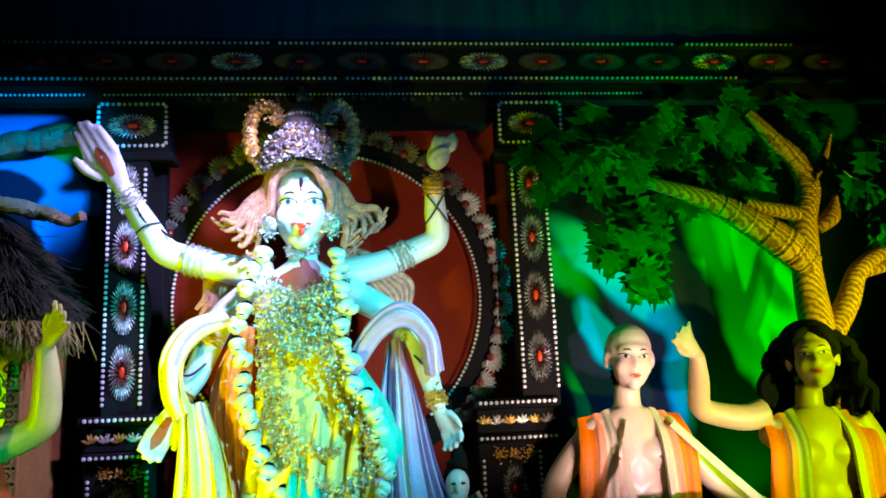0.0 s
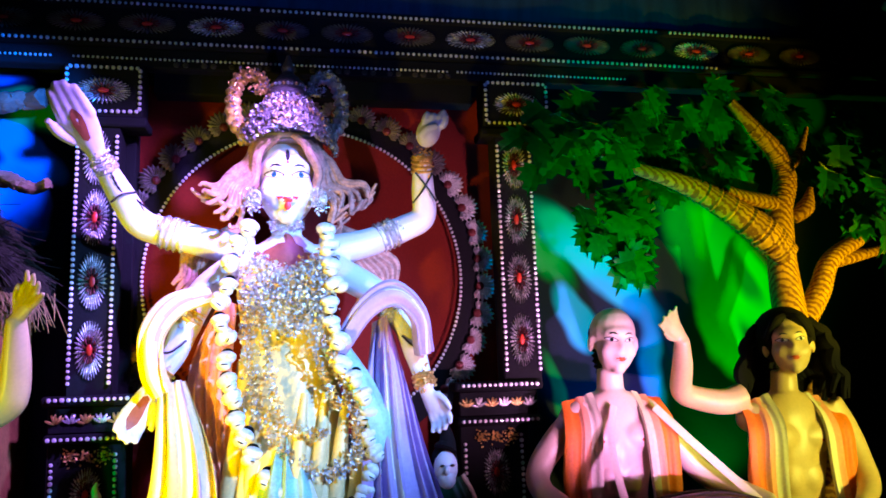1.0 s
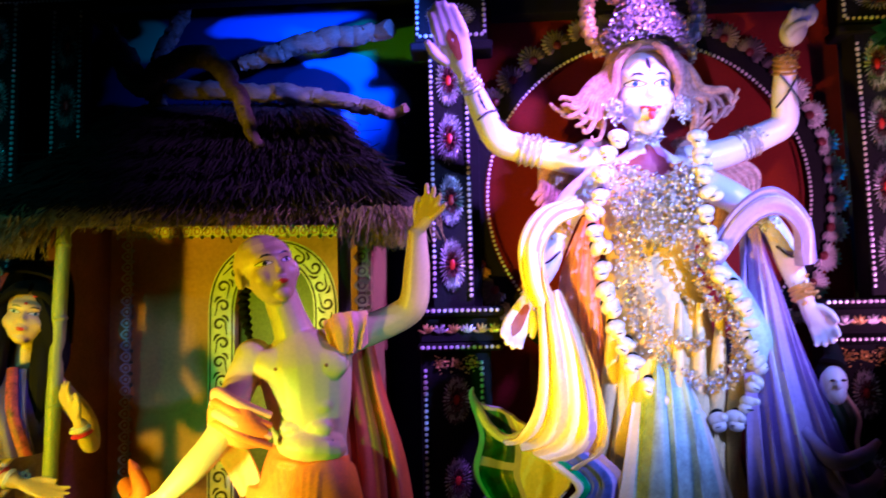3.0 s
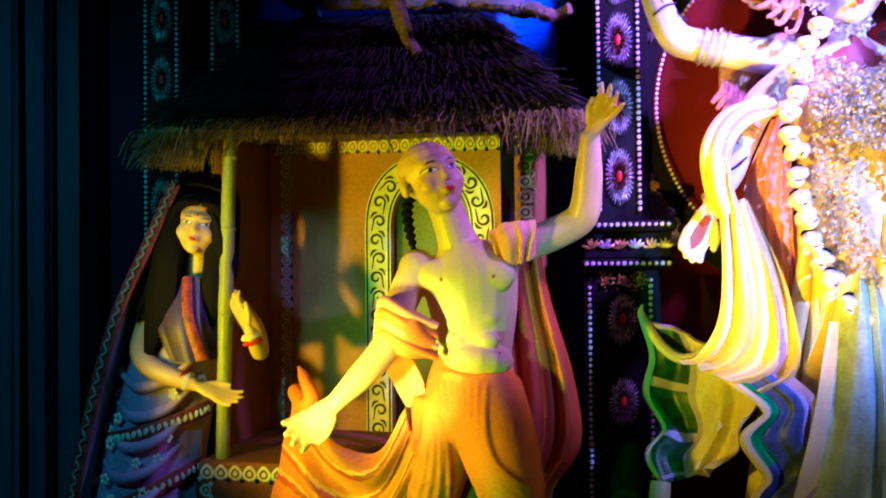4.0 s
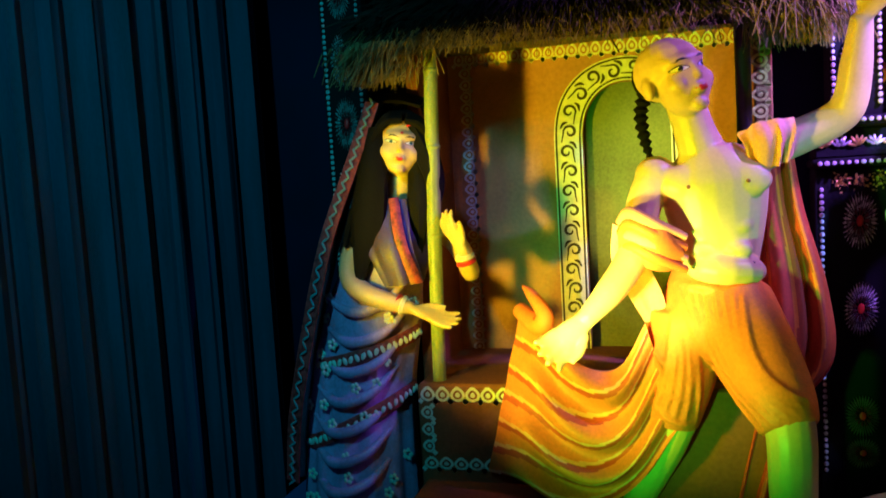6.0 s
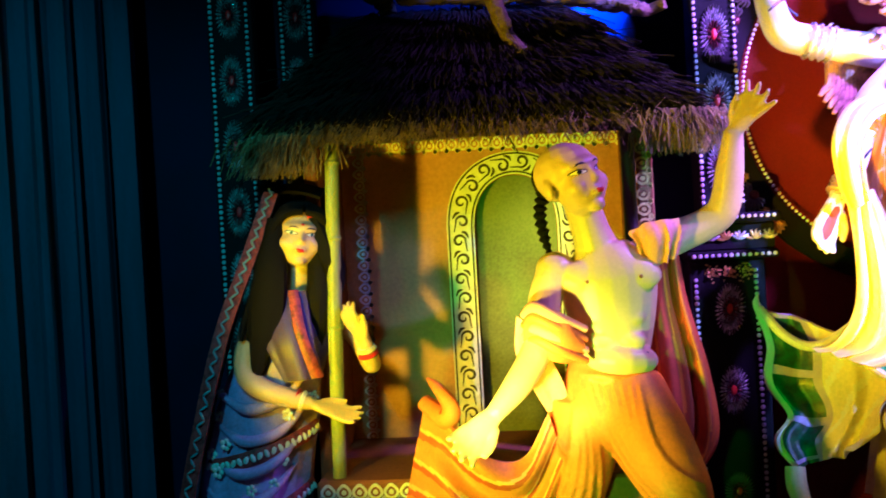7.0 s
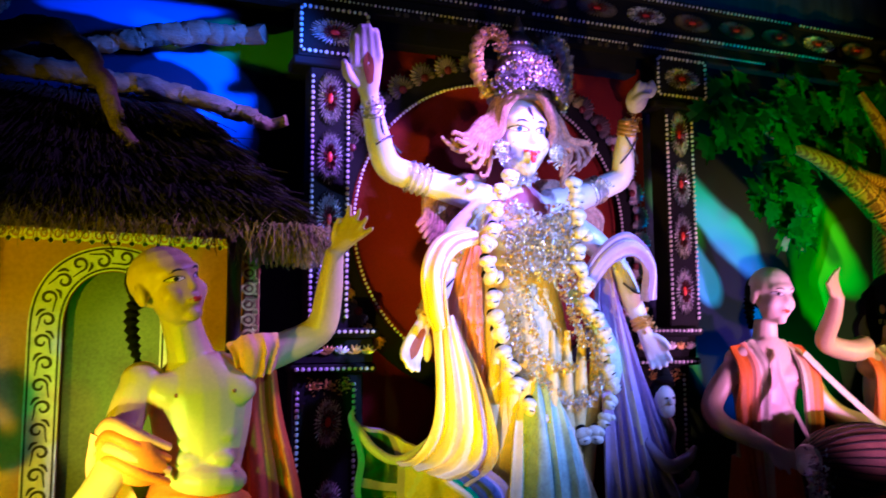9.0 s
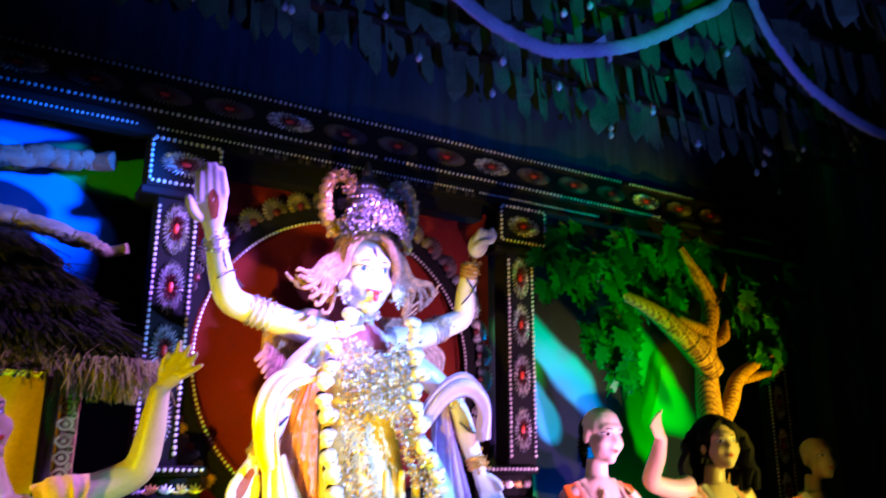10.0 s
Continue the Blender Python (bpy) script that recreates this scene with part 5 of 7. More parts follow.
    out.cloth(LA, [(-1.02, 3.48, 1.03), (-0.97, 3.46, 0.96), (-0.95, 3.45, 0.89), (-0.99, 3.45, 0.82), (-1.0, 3.46, 0.74), (-1.08, 3.48, 0.68)], 40, 40, 2, 0.026, band=paisley, bulge=-0.02, lean=0.2)
    out.tube(LA, [0.016, 0.015, 0.015, 0.015, 0.015, 0.012], 8, 40, CR)
    out.tube([(-1.285, 3.75, 1.15), (-1.292, 3.75, 1.175), (-1.285, 3.75, 1.20)], [0.016, 0.012, 0.004], 8, 8, CR)
    out.tube([(-1.285, 3.74, 1.15), (-1.217, 3.66, 1.05), (-1.139, 3.58, 1.025), (-1.03, 3.50, 1.12)], [0.016, 0.018, 0.018, 0.012], 8, 24, CR)
    out.tube([(-1.24, 3.575, 0.60), (-1.245, 3.55, 0.54), (-1.235, 3.51, 0.48), (-1.21, 3.46, 0.43), (-1.17, 3.41, 0.40)], [0.034, 0.036, 0.030, 0.022, 0.01], 12, 24, CR)
    def pennant(u, v):
        return CR if u < 0.10 else (GR if u < 0.24 and v < 0.55 else (BL if u < 0.72 else LI))
    LB = [(-1.034, 3.46, 0.979), (-0.923, 3.42, 0.88), (-0.993, 3.42, 0.791), (-0.926, 3.41, 0.674), (-0.967, 3.40, 0.601), (-0.925, 3.38, 0.518)]
    out.cloth(LB, [(-0.85, 3.44, 1.0), (-0.78, 3.40, 0.93), (-0.76, 3.38, 0.82), (-0.74, 3.37, 0.74), (-0.80, 3.36, 0.64), (-0.88, 3.36, 0.53)], 34, 40, 2, 0.022, band=pennant, lean=0.3)
    out.tube(LB, [0.013], 8, 44, CR)
    # right scarf and gown
    def violet(u, v):
        return CR if 0.44 < u + 0.06 * np.sin(5 * v) < 0.5 else LI
    out.cloth([(-0.44, 3.50, 1.68), (-0.33, 3.47, 1.84), (-0.21, 3.45, 1.90), (-0.10, 3.45, 1.80), (-0.065, 3.48, 1.64)], [(-0.40, 3.48, 1.62), (-0.30, 3.44, 1.76), (-0.21, 3.42, 1.80), (-0.15, 3.42, 1.74), (-0.13, 3.46, 1.62)], 20, 34, 2, 0.012, band=violet, bulge=0.025)
    out.cloth([(-0.27, 3.60, 1.76), (-0.31, 3.55, 1.52), (-0.34, 3.48, 1.2), (-0.36, 3.42, 0.85), (-0.32, 3.38, 0.47)], [(-0.22, 3.62, 1.78), (-0.15, 3.58, 1.52), (-0.09, 3.52, 1.25), (0.0, 3.48, 0.98), (0.09, 3.46, 0.80), (0.10, 3.46, 0.55)], 60, 40, 6, 0.030, band=violet, bulge=0.05)
    for k in range(4):
        z = 0.98 - 0.10 * k
        out.tube([(-0.16 + 0.03 * k, 3.45, z + 0.08), (-0.07 + 0.03 * k, 3.42, z - 0.02), (0.03 + 0.02 * k, 3.43, z), (0.09, 3.45, z + 0.04)], [0.022, 0.030, 0.026, 0.012], 10, 24, LI)
    LC = [(0.06, 3.62, 1.17), (0.10, 3.60, 1.08), (0.08, 3.58, 0.98), (0.14, 3.56, 0.88), (0.11, 3.54, 0.75), (0.15, 3.52, 0.60)]
    out.cloth([(-0.06, 3.60, 1.12), (-0.04, 3.58, 1.0), (0.0, 3.55, 0.9), (0.02, 3.53, 0.8), (0.03, 3.52, 0.7), (0.03, 3.5, 0.58)], LC, 20, 30, 2, 0.016, mi=DG)
    out.tube(LC, [0.009], 8, 36, CR)
    out.cloth([(-0.85, 3.64, 1.84), (-0.95, 3.60, 1.60), (-0.94, 3.58, 1.38), (-0.88, 3.55, 1.06)], [(-0.79, 3.62, 1.84), (-0.80, 3.58, 1.62), (-0.80, 3.55, 1.35), (-0.74, 3.52, 1.1)], 26, 20, 4, 0.016, mi=OP, bulge=0.02)
    # foil necklaces
    def front(x, z):
        return (x, 3.505 - 0.05 * np.cos((x + 0.56) * 4) + 0.03 * max(0.0, z - 1.75), z)
    for seed, (pts, sx, cnt) in enumerate((
        ([(-0.75, 1.97), (-0.735, 1.70), (-0.70, 1.45), (-0.58, 1.27), (-0.45, 1.22), (-0.35, 1.28), (-0.345, 1.40)], 0.016, 900),
        ([(-0.47, 1.97), (-0.48, 1.78), (-0.43, 1.62), (-0.37, 1.50), (-0.345, 1.38)], 0.016, 600),
        ([(-0.72, 1.98), (-0.64, 1.92), (-0.55, 1.92), (-0.46, 1.98)], 0.026, 700),
        ([(-0.71, 1.90), (-0.62, 1.83), (-0.54, 1.83), (-0.46, 1.90)], 0.028, 600),
        ([(-0.72, 1.82), (-0.62, 1.74), (-0.52, 1.75), (-0.46, 1.82)], 0.025, 480),
        ([(-0.685, 1.80), (-0.665, 1.60), (-0.62, 1.42), (-0.53, 1.36), (-0.46, 1.36)], 0.010, 300),
        ([(-0.50, 1.80), (-0.505, 1.66), (-0.45, 1.52), (-0.42, 1.44)], 0.010, 220))):
        p3 = [front(x, z) for x, z in pts]
        out.flakes(p3, (sx, 0.012, sx * 0.8), int(cnt * (1.5 if 2 <= seed <= 4 else 1.0)), 0.0082, SI, 20 + seed)
        out.flakes(p3, (sx, 0.012, sx * 0.8), cnt // (5 if 2 <= seed <= 4 else 2), 0.0095, GO, 40 + seed)
    # garland of small bone-white heads
    gp = [(-0.735, 2.10), (-0.79, 2.00), (-0.825, 1.85), (-0.82, 1.70), (-0.79, 1.55), (-0.76, 1.40), (-0.70, 1.26), (-0.62, 1.17), (-0.52, 1.11), (-0.42, 1.095), (-0.335, 1.13), (-0.295, 1.24), (-0.30, 1.38), (-0.35, 1.52), (-0.41, 1.66), (-0.44, 1.80), (-0.435, 1.94), (-0.46, 2.09)]
    c3 = spline([front(x, z) for x, z in gp], 400)
    seg = np.concatenate([[0], np.cumsum(np.linalg.norm(np.diff(c3, axis=0), axis=1))])
    n = int(seg[-1] / 0.070)
    for i in range(n + 1):
        k = int(np.searchsorted(seg, seg[-1] * i / n).clip(0, 399))
        p = c3[k] + V3(0, -0.012, 0)
        gg = np.random.default_rng(i)
        p = p + V3(0.006 * gg.normal(), 0, 0.005 * gg.normal())
        r = turn(0, gg.normal(0, 22), gg.normal(0, 15))
        k = gg.uniform(0.92, 1.10)
        ang = (0, np.degrees(np.arctan2(-r[0, 2], r[2, 2])) * -1, 0)
        out.ell(p + r @ V3(0, 0, 0.006), (0.036 * k, 0.030, 0.025 * k), ang, BO, 12, 8)
        out.ell(p + r @ V3(0.008 * gg.normal(), -0.010, -0.018), (0.027 * k, 0.023, 0.021), ang, BO, 10, 6)
        out.ell(p + r @ V3(0.016 * gg.choice((-1, 1)), -0.014, 0.010), (0.018, 0.018, 0.015), ang, BO, 8, 6)
        out.ell(p + r @ V3(0, -0.030, -0.018), (0.013, 0.004, 0.0025), ang, HB, 6, 4)
        out.ell(p + r @ V3(0, 0.016, 0.024), (0.022, 0.018, 0.016), ang, HB, 10, 6)
    # the small head held by its hair
    out.tube([(-0.03, 3.50, 1.37), (-0.02, 3.49, 1.31), (-0.03, 3.48, 1.28)], [0.018, 0.03, 0.045], 10, 10, HB)
    out.ell((-0.03, 3.485, 1.215), (0.045, 0.048, 0.062), mi=SK)
    out.ell((-0.03, 3.470, 1.180), (0.034, 0.036, 0.040), mi=SK)
    for k in (-1, 1):
        out.ell((-0.032 + 0.018 * k, 3.440, 1.226), (0.010, 0.006, 0.005), mi=BK, seg=8, rings=5)
    out.ell((-0.03, 3.51, 1.24), (0.050, 0.046, 0.056), mi=HB)
    out.ell((-0.035, 3.435, 1.21), (0.010, 0.012, 0.016), mi=SK)
    out.ell((-0.035, 3.455, 1.165), (0.018, 0.012, 0.010), mi=RD)
    statue("goddess_statue", out, mats, "tall four-armed painted clay goddess statue with silver crown and garland")


def dancing_man():
    mats = [SKIN_TAN, EYE_WHITE, BLACK_PAINT, RED_PAINT, ORANGE, ORANGE_DARK, ORANGE_PINK, HAIR_BLACK, PALM_RED_NECK_SHADE]
    out, skin = Buf(), Buf()
    hc, R, s = V3(-1.985, 3.35, 1.645), turn(-12, -13, 38) @ np.diag((1.08, 1.0, 0.95)), 1.14
    head(skin, hc, R, s)
    skin.tube([(-1.90, 3.43, 1.40), (-1.925, 3.41, 1.48), (-1.955, 3.385, 1.58)], [0.078, 0.064, 0.060], 14)
    skin.tube([(-1.86, 3.50, 0.92), (-1.865, 3.48, 1.05), (-1.865, 3.45, 1.20), (-1.875, 3.43, 1.33), (-1.895, 3.43, 1.42)], [(0.135, 0.105), (0.130, 0.10), (0.155, 0.11), (0.175, 0.11), (0.09, 0.075)], 20, 24)
    for x, z in ((-1.955, 1.315), (-1.79, 1.325)):
        skin.ell((x, 3.370, z), (0.092, 0.036, 0.060), (0, 8, 0))
    for z in (1.18, 1.10):
        for k in (-1, 1):
            skin.ell((-1.86 + 0.054 * k, 3.374, z), (0.046, 0.024, 0.030))
    skin.ell((-1.845, 3.415, 1.035), (0.128, 0.092, 0.062), (0, 6, 0))
    # left arm reaching down, right arm raised
    skin.ell((-2.05, 3.41, 1.345), (0.068, 0.065, 0.066))
    skin.tube([(-2.05, 3.41, 1.345), (-2.09, 3.38, 1.25), (-2.115, 3.32, 1.13), (-2.14, 3.29, 1.07), (-2.20, 3.23, 0.99), (-2.275, 3.19, 0.91)], [0.062, 0.058, 0.052, 0.052, 0.047, 0.031], 14, 28)
    hand(skin, (-2.275, 3.19, 0.91), (-2.42, 3.12, 0.785), (0.3, -0.9, 0.3), 1.2, 0.45, 0.7)
    skin.ell((-1.72, 3.43, 1.405), (0.068, 0.064, 0.064))
    skin.tube([(-1.72, 3.43, 1.405), (-1.62, 3.44, 1.44), (-1.51, 3.43, 1.49), (-1.475, 3.41, 1.54), (-1.462, 3.38, 1.65), (-1.455, 3.34, 1.775)], [0.060, 0.057, 0.054, 0.052, 0.046, 0.031], 14, 28)
    hand(skin, (-1.455, 3.34, 1.77), (-1.36, 3.27, 1.90), (-0.4, -0.8, 0.2), 1.0, 0.22, 1.3)
    # legs and feet
    skin.tube([(-1.98, 3.50, 0.86), (-2.00, 3.47, 0.62), (-2.03, 3.46, 0.47), (-2.12, 3.50, 0.28), (-2.20, 3.52, 0.09)], [0.105, 0.09, 0.068, 0.062, 0.038], 14, 26)
    skin.ell((-2.235, 3.46, 0.045), (0.045, 0.11, 0.038), (0, 0, -38))
    skin.tube([(-1.79, 3.47, 0.86), (-1.72, 3.30, 0.68), (-1.69, 3.20, 0.58), (-1.685, 3.20, 0.35), (-1.675, 3.21, 0.08)], [0.11, 0.092, 0.072, 0.068, 0.040], 14, 26)
    skin.ell((-1.68, 3.13, 0.042), (0.046, 0.12, 0.036), (0, 0, 8))
    sk = fused(skin, 0.0065, 4)
    bvh = tree_of(sk)
    out.merge(sk, 0)
    face_paint(out, bvh, hc, R, s, 1, 2, 2, 3, 1.0)
    for x, z in ((-1.95, 1.305), (-1.775, 1.315)):
        h = bvh.ray_cast(Vector((x, 3.0, z)), Vector((0, 1, 0)))[0]
        out.ell((x, (h.y if h else 3.33), z), (0.007, 0.0025, 0.007), mi=8, seg=8, rings=5)
    h = bvh.ray_cast(Vector((-1.755, 3.0, 1.055)), Vector((0, 1, 0)))[0]
    out.ell((-1.765, (h.y if h else 3.38), 1.05), (0.010, 0.006, 0.013), mi=2, seg=8, rings=5)
    # hair: back of the head and a thin braid
    out.ell(hc + R @ V3(0.0, 0.062, 0.032), (0.086, 0.086, 0.084), (-8, 8, 30), 7)
    a = hc + R @ V3(-0.03, 0.115, 0.0)
    out.tube([a, a + V3(-0.015, 0, -0.07), a + V3(-0.005, 0, -0.15), a + V3(0.012, 0, -0.22)], [0.022, 0.020, 0.018, 0.008], 10, 36, 7, rib=(9, 0.28))
    # dhoti: hips and both legs grown together, with folds wrapped over them
    wrap = Buf()
    wrap.tube([(-1.865, 3.49, 1.02), (-1.88, 3.49, 0.93), (-1.89, 3.475, 0.82), (-1.90, 3.46, 0.74)], [(0.140, 0.112), (0.160, 0.135), (0.180, 0.150), (0.12, 0.11)], 28, 16)
    wrap.tube([(-1.83, 3.46, 0.92), (-1.77, 3.36, 0.78), (-1.715, 3.255, 0.66), (-1.69, 3.21, 0.575)], [0.135, 0.130, 0.108, 0.088], 24, 20)
    wrap.tube([(-1.96, 3.49, 0.88), (-1.99, 3.475, 0.70), (-2.015, 3.465, 0.58), (-2.03, 3.46, 0.50)], [0.135, 0.122, 0.104, 0.088], 24, 20)
    base = fused(wrap, 0.009, 8)
    hull = tree_of(base)

    def fold(p0, p1, sag, r):
        pts = []
        for k in range(9):
            q = k / 8
            x, z = p0[0] + (p1[0] - p0[0]) * q + sag * np.sin(np.pi * q), p0[1] + (p1[1] - p0[1]) * q - abs(sag) * np.sin(np.pi * q)
            h = hull.ray_cast(Vector((x, 2.8, z)), Vector((0, 1, 0)))[0]
            if h:
                pts.append((x, h.y + 0.001, z))
        if len(pts) > 3:
            base.tube(pts, [r * 0.5, r, r * 1.15, r, r * 0.5], 8, 30)

    for i in range(8):
        q = i / 7
        fold((-1.99 + 0.19 * q, 0.98 - 0.02 * q), (-1.785 + 0.145 * q, 0.585 + 0.09 * q), -0.02 - 0.03 * q, 0.013)
    for i in range(5):
        q = i / 4
        fold((-2.01 + 0.04 * q, 0.93), (-2.10 + 0.15 * q, 0.53), 0.02, 0.012)
    for i in range(3):
        fold((-2.09, 0.80 - 0.09 * i), (-1.95, 0.70 - 0.09 * i), -0.02, 0.011)
    base.tube([(-2.0, 3.44, 0.99), (-1.93, 3.375, 0.985), (-1.84, 3.36, 0.975), (-1.75, 3.41, 0.965)], [0.014], 8, 24)
    out.merge(fused(base, 0.0068, 3), 4)
    # scarf round the elbow and its flying end
    out.cloth([(-2.13, 3.31, 1.235), (-2.165, 3.28, 1.18), (-2.17, 3.30, 1.10)], [(-1.98, 3.31, 1.135), (-1.97, 3.31, 1.09), (-1.98, 3.34, 1.05)], 24, 14, 1, 0.0, mi=4, bulge=0.05)
    for k in range(4):
        z = 1.235 - 0.035 * k
        out.tube([(-2.165, 3.34, z - 0.03), (-2.13, 3.275, z), (-2.06, 3.265, z - 0.035), (-1.965, 3.33, z - 0.085)], [0.014, 0.020, 0.020, 0.012], 10, 20, 4 if k % 2 else 6)
    out.cloth([(-2.19, 3.36, 1.20), (-2.20, 3.38, 1.08), (-2.165, 3.42, 0.98), (-2.10, 3.44, 0.86)], [(-2.10, 3.37, 1.15), (-2.08, 3.40, 1.05), (-2.04, 3.43, 0.95), (-2.02, 3.43, 0.84)], 14, 20, 1, 0.01, mi=6)

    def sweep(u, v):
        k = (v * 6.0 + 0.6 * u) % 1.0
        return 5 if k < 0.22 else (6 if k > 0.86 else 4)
    top = [(-2.53, 3.46, 0.90), (-2.45, 3.38, 0.86), (-2.36, 3.36, 0.76), (-2.26, 3.38, 0.70), (-2.18, 3.38, 0.72), (-2.10, 3.39, 0.86)]
    bot = [(-2.68, 3.47, 0.30), (-2.56, 3.40, 0.31), (-2.42, 3.38, 0.25), (-2.28, 3.37, 0.24), (-2.14, 3.38, 0.32), (-2.00, 3.38, 0.52)]
    a, b = spline(top, 132), spline(bot, 132)
    v = np.linspace(0, 1, 102)
    P = a[None] + (b - a)[None] * v[:, None, None]
    us = np.linspace(0, 1, 132)
    sag = 0.05 * np.sin(np.pi * us)[None] * np.sin(np.pi * v)[:, None]
    P[..., 2] -= sag
    P[..., 1] -= 0.030 * np.sin(2 * np.pi * (3.2 * v[:, None] + 0.25 * np.cos(3 * us)[None])) * (0.3 + 0.7 * np.sin(np.pi * us))[None]
    F = P.reshape(-1, 3)
    B = F + V3(0, 0.014, 0)
    f, mm, o, nu = [], [], len(F), 132
    for j in range(101):
        for i in range(131):
            k = j * nu + i
            q = sweep(i / 131, j / 101)
            f += [(k, k + 1, k + nu + 1, k + nu), (o + k, o + k + nu, o + k + nu + 1, o + k + 1)]
            mm += [q, q]
    for j in range(101):
        for i in (0, 131):
            k = j * nu + i
            f.append((k, k + nu, o + k + nu, o + k))
            mm.append(6)
    for i in range(131):
        for j in (0, 101):
            k = j * nu + i
            f.append((k, k + 1, o + k + 1, o + k))
            mm.append(6)
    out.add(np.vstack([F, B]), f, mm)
    out.tube(top[:2] + [(-2.43, 3.37, 0.90), (-2.48, 3.42, 0.96), (-2.515, 3.46, 0.985)], [0.03, 0.04, 0.03, 0.02, 0.006], 10, 30, 4)
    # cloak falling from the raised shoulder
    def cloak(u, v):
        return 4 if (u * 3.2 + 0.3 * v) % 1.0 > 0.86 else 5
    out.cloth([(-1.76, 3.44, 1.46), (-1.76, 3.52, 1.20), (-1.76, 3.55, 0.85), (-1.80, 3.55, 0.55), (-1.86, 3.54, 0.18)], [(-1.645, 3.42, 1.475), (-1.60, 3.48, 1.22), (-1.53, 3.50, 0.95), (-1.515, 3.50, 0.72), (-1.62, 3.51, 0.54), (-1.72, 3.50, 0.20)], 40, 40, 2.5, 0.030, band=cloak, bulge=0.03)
    out.cloth([(-1.80, 3.40, 1.46), (-1.78, 3.37, 1.42), (-1.76, 3.40, 1.34)], [(-1.64, 3.36, 1.50), (-1.635, 3.35, 1.46), (-1.64, 3.38, 1.38)], 26, 14, 3, 0.012, mi=6, bulge=0.03)
    statue("dancing_man_statue", out, mats, "shaven-headed painted clay dancing man statue in saffron cloth")


def woman():
    mats = [SKIN_TAN, EYE_WHITE, IRIS, BLACK_PAINT, RED_PAINT, SARI, SARI_EDGE, VEIL, HAIR_BLACK, BONE, BLOUSE]
    out, skin = Buf(), Buf()
    hc, R, s = V3(-2.985, 3.59, 1.512), turn(-4, 10, 20) @ np.diag((1.10, 1.0, 0.90)), 1.03
    head(skin, hc, R, s)
    skin.tube([(-3.02, 3.62, 1.28), (-2.995, 3.605, 1.45)], [0.052, 0.042], 12)
    skin.tube([(-3.06, 3.63, 1.02), (-3.05, 3.63, 1.18), (-3.04, 3.63, 1.30)], [(0.09, 0.06), (0.11, 0.07), (0.08, 0.055)], 18)
    skin.tube([(-3.17, 3.62, 1.26), (-3.195, 3.56, 1.14), (-3.19, 3.50, 1.03), (-3.13, 3.47, 0.975), (-3.03, 3.47, 0.935), (-2.945, 3.49, 0.905)], [0.048, 0.044, 0.042, 0.041, 0.036, 0.025], 12, 26)
    hand(skin, (-2.945, 3.49, 0.905), (-2.765, 3.51, 0.83), (0.0, -0.5, 0.9), 0.9, 0.25, 0.8)
    skin.tube([(-2.92, 3.63, 1.26), (-2.80, 3.66, 1.12), (-2.745, 3.62, 1.02), (-2.735, 3.56, 1.06), (-2.745, 3.53, 1.115)], [0.046, 0.042, 0.036, 0.032, 0.024], 12, 22)
    hand(skin, (-2.745, 3.53, 1.11), (-2.83, 3.515, 1.262), (0.5, 0.8, 0.3), 0.88, 0.3, 0.7)
    sk = fused(skin, 0.006, 4)
    bvh = tree_of(sk)
    out.merge(sk, 0)
    face_paint(out, bvh, hc, R, s, 1, 2, 3, 4, 1.0)
    th = np.linspace(0, 2 * np.pi, 10, endpoint=False)
    decal(out, bvh, hc, R, s, [(0.006 * np.cos(a), 0.042 + 0.006 * np.sin(a)) for a in th], 4, 0.002)
    out.tube([hc + R @ V3(0.02, -0.075, 0.075), hc + R @ V3(0.02, -0.06, 0.10), hc + R @ V3(0.02, -0.04, 0.125)], [0.010, 0.008, 0.003], 8, 8, 4)
    # black hair falling to the waist
    out.ell(hc + R @ V3(0, 0.040, 0.034), (0.118, 0.112, 0.118), mi=8)
    for k in (-1, 1):
        for i in range(4):
            out.tube([hc + R @ V3(0.006 * k, -0.080 + 0.01 * i, 0.098 + 0.01 * i), hc + R @ V3(0.058 * k, -0.080 + 0.012 * i, 0.082 + 0.008 * i), hc + R @ V3(0.094 * k, -0.050 + 0.012 * i, 0.020), hc + R @ V3(0.100 * k, -0.040 + 0.012 * i, -0.09)], [0.012, 0.017, 0.018, 0.014], 8, 20, 8)
    g = np.random.default_rng(2)
    for i in range(44):
        k = -1 if i % 2 else 1
        q = g.random()
        a = hc + V3(0.060 * k, -0.035 + 0.07 * q, 0.085 - 0.03 * q)
        m = hc + V3((0.105 + 0.012 * g.normal()) * k, -0.035 + 0.05 * q, -0.06)
        e = V3(-3.20 + 0.14 * g.random(), 3.485 + 0.05 * q, 1.02 + 0.12 * g.random()) if k < 0 else V3(-2.90 + 0.05 * g.random(), 3.58, 1.15 + 0.10 * g.random())
        lock(out, [a, m, (m + e) / 2 + V3(0.01 * k, 0, 0.02), e], 0.030, 8, 0.008, 2.0, 6)
    out.tube([(-3.06, 3.55, 1.58), (-3.075, 3.515, 1.42), (-3.10, 3.50, 1.25), (-3.14, 3.475, 1.02)], [(0.035, 0.04), (0.060, 0.045), (0.072, 0.04), (0.02, 0.015)], 14, 24, 8, folds=7, amp=0.10)
    out.tube([(-2.905, 3.60, 1.58), (-2.91, 3.575, 1.42), (-2.915, 3.56, 1.28), (-2.93, 3.57, 1.10)], [(0.03, 0.03), (0.045, 0.035), (0.045, 0.035), (0.015, 0.015)], 14, 24, 8, folds=7, amp=0.10)
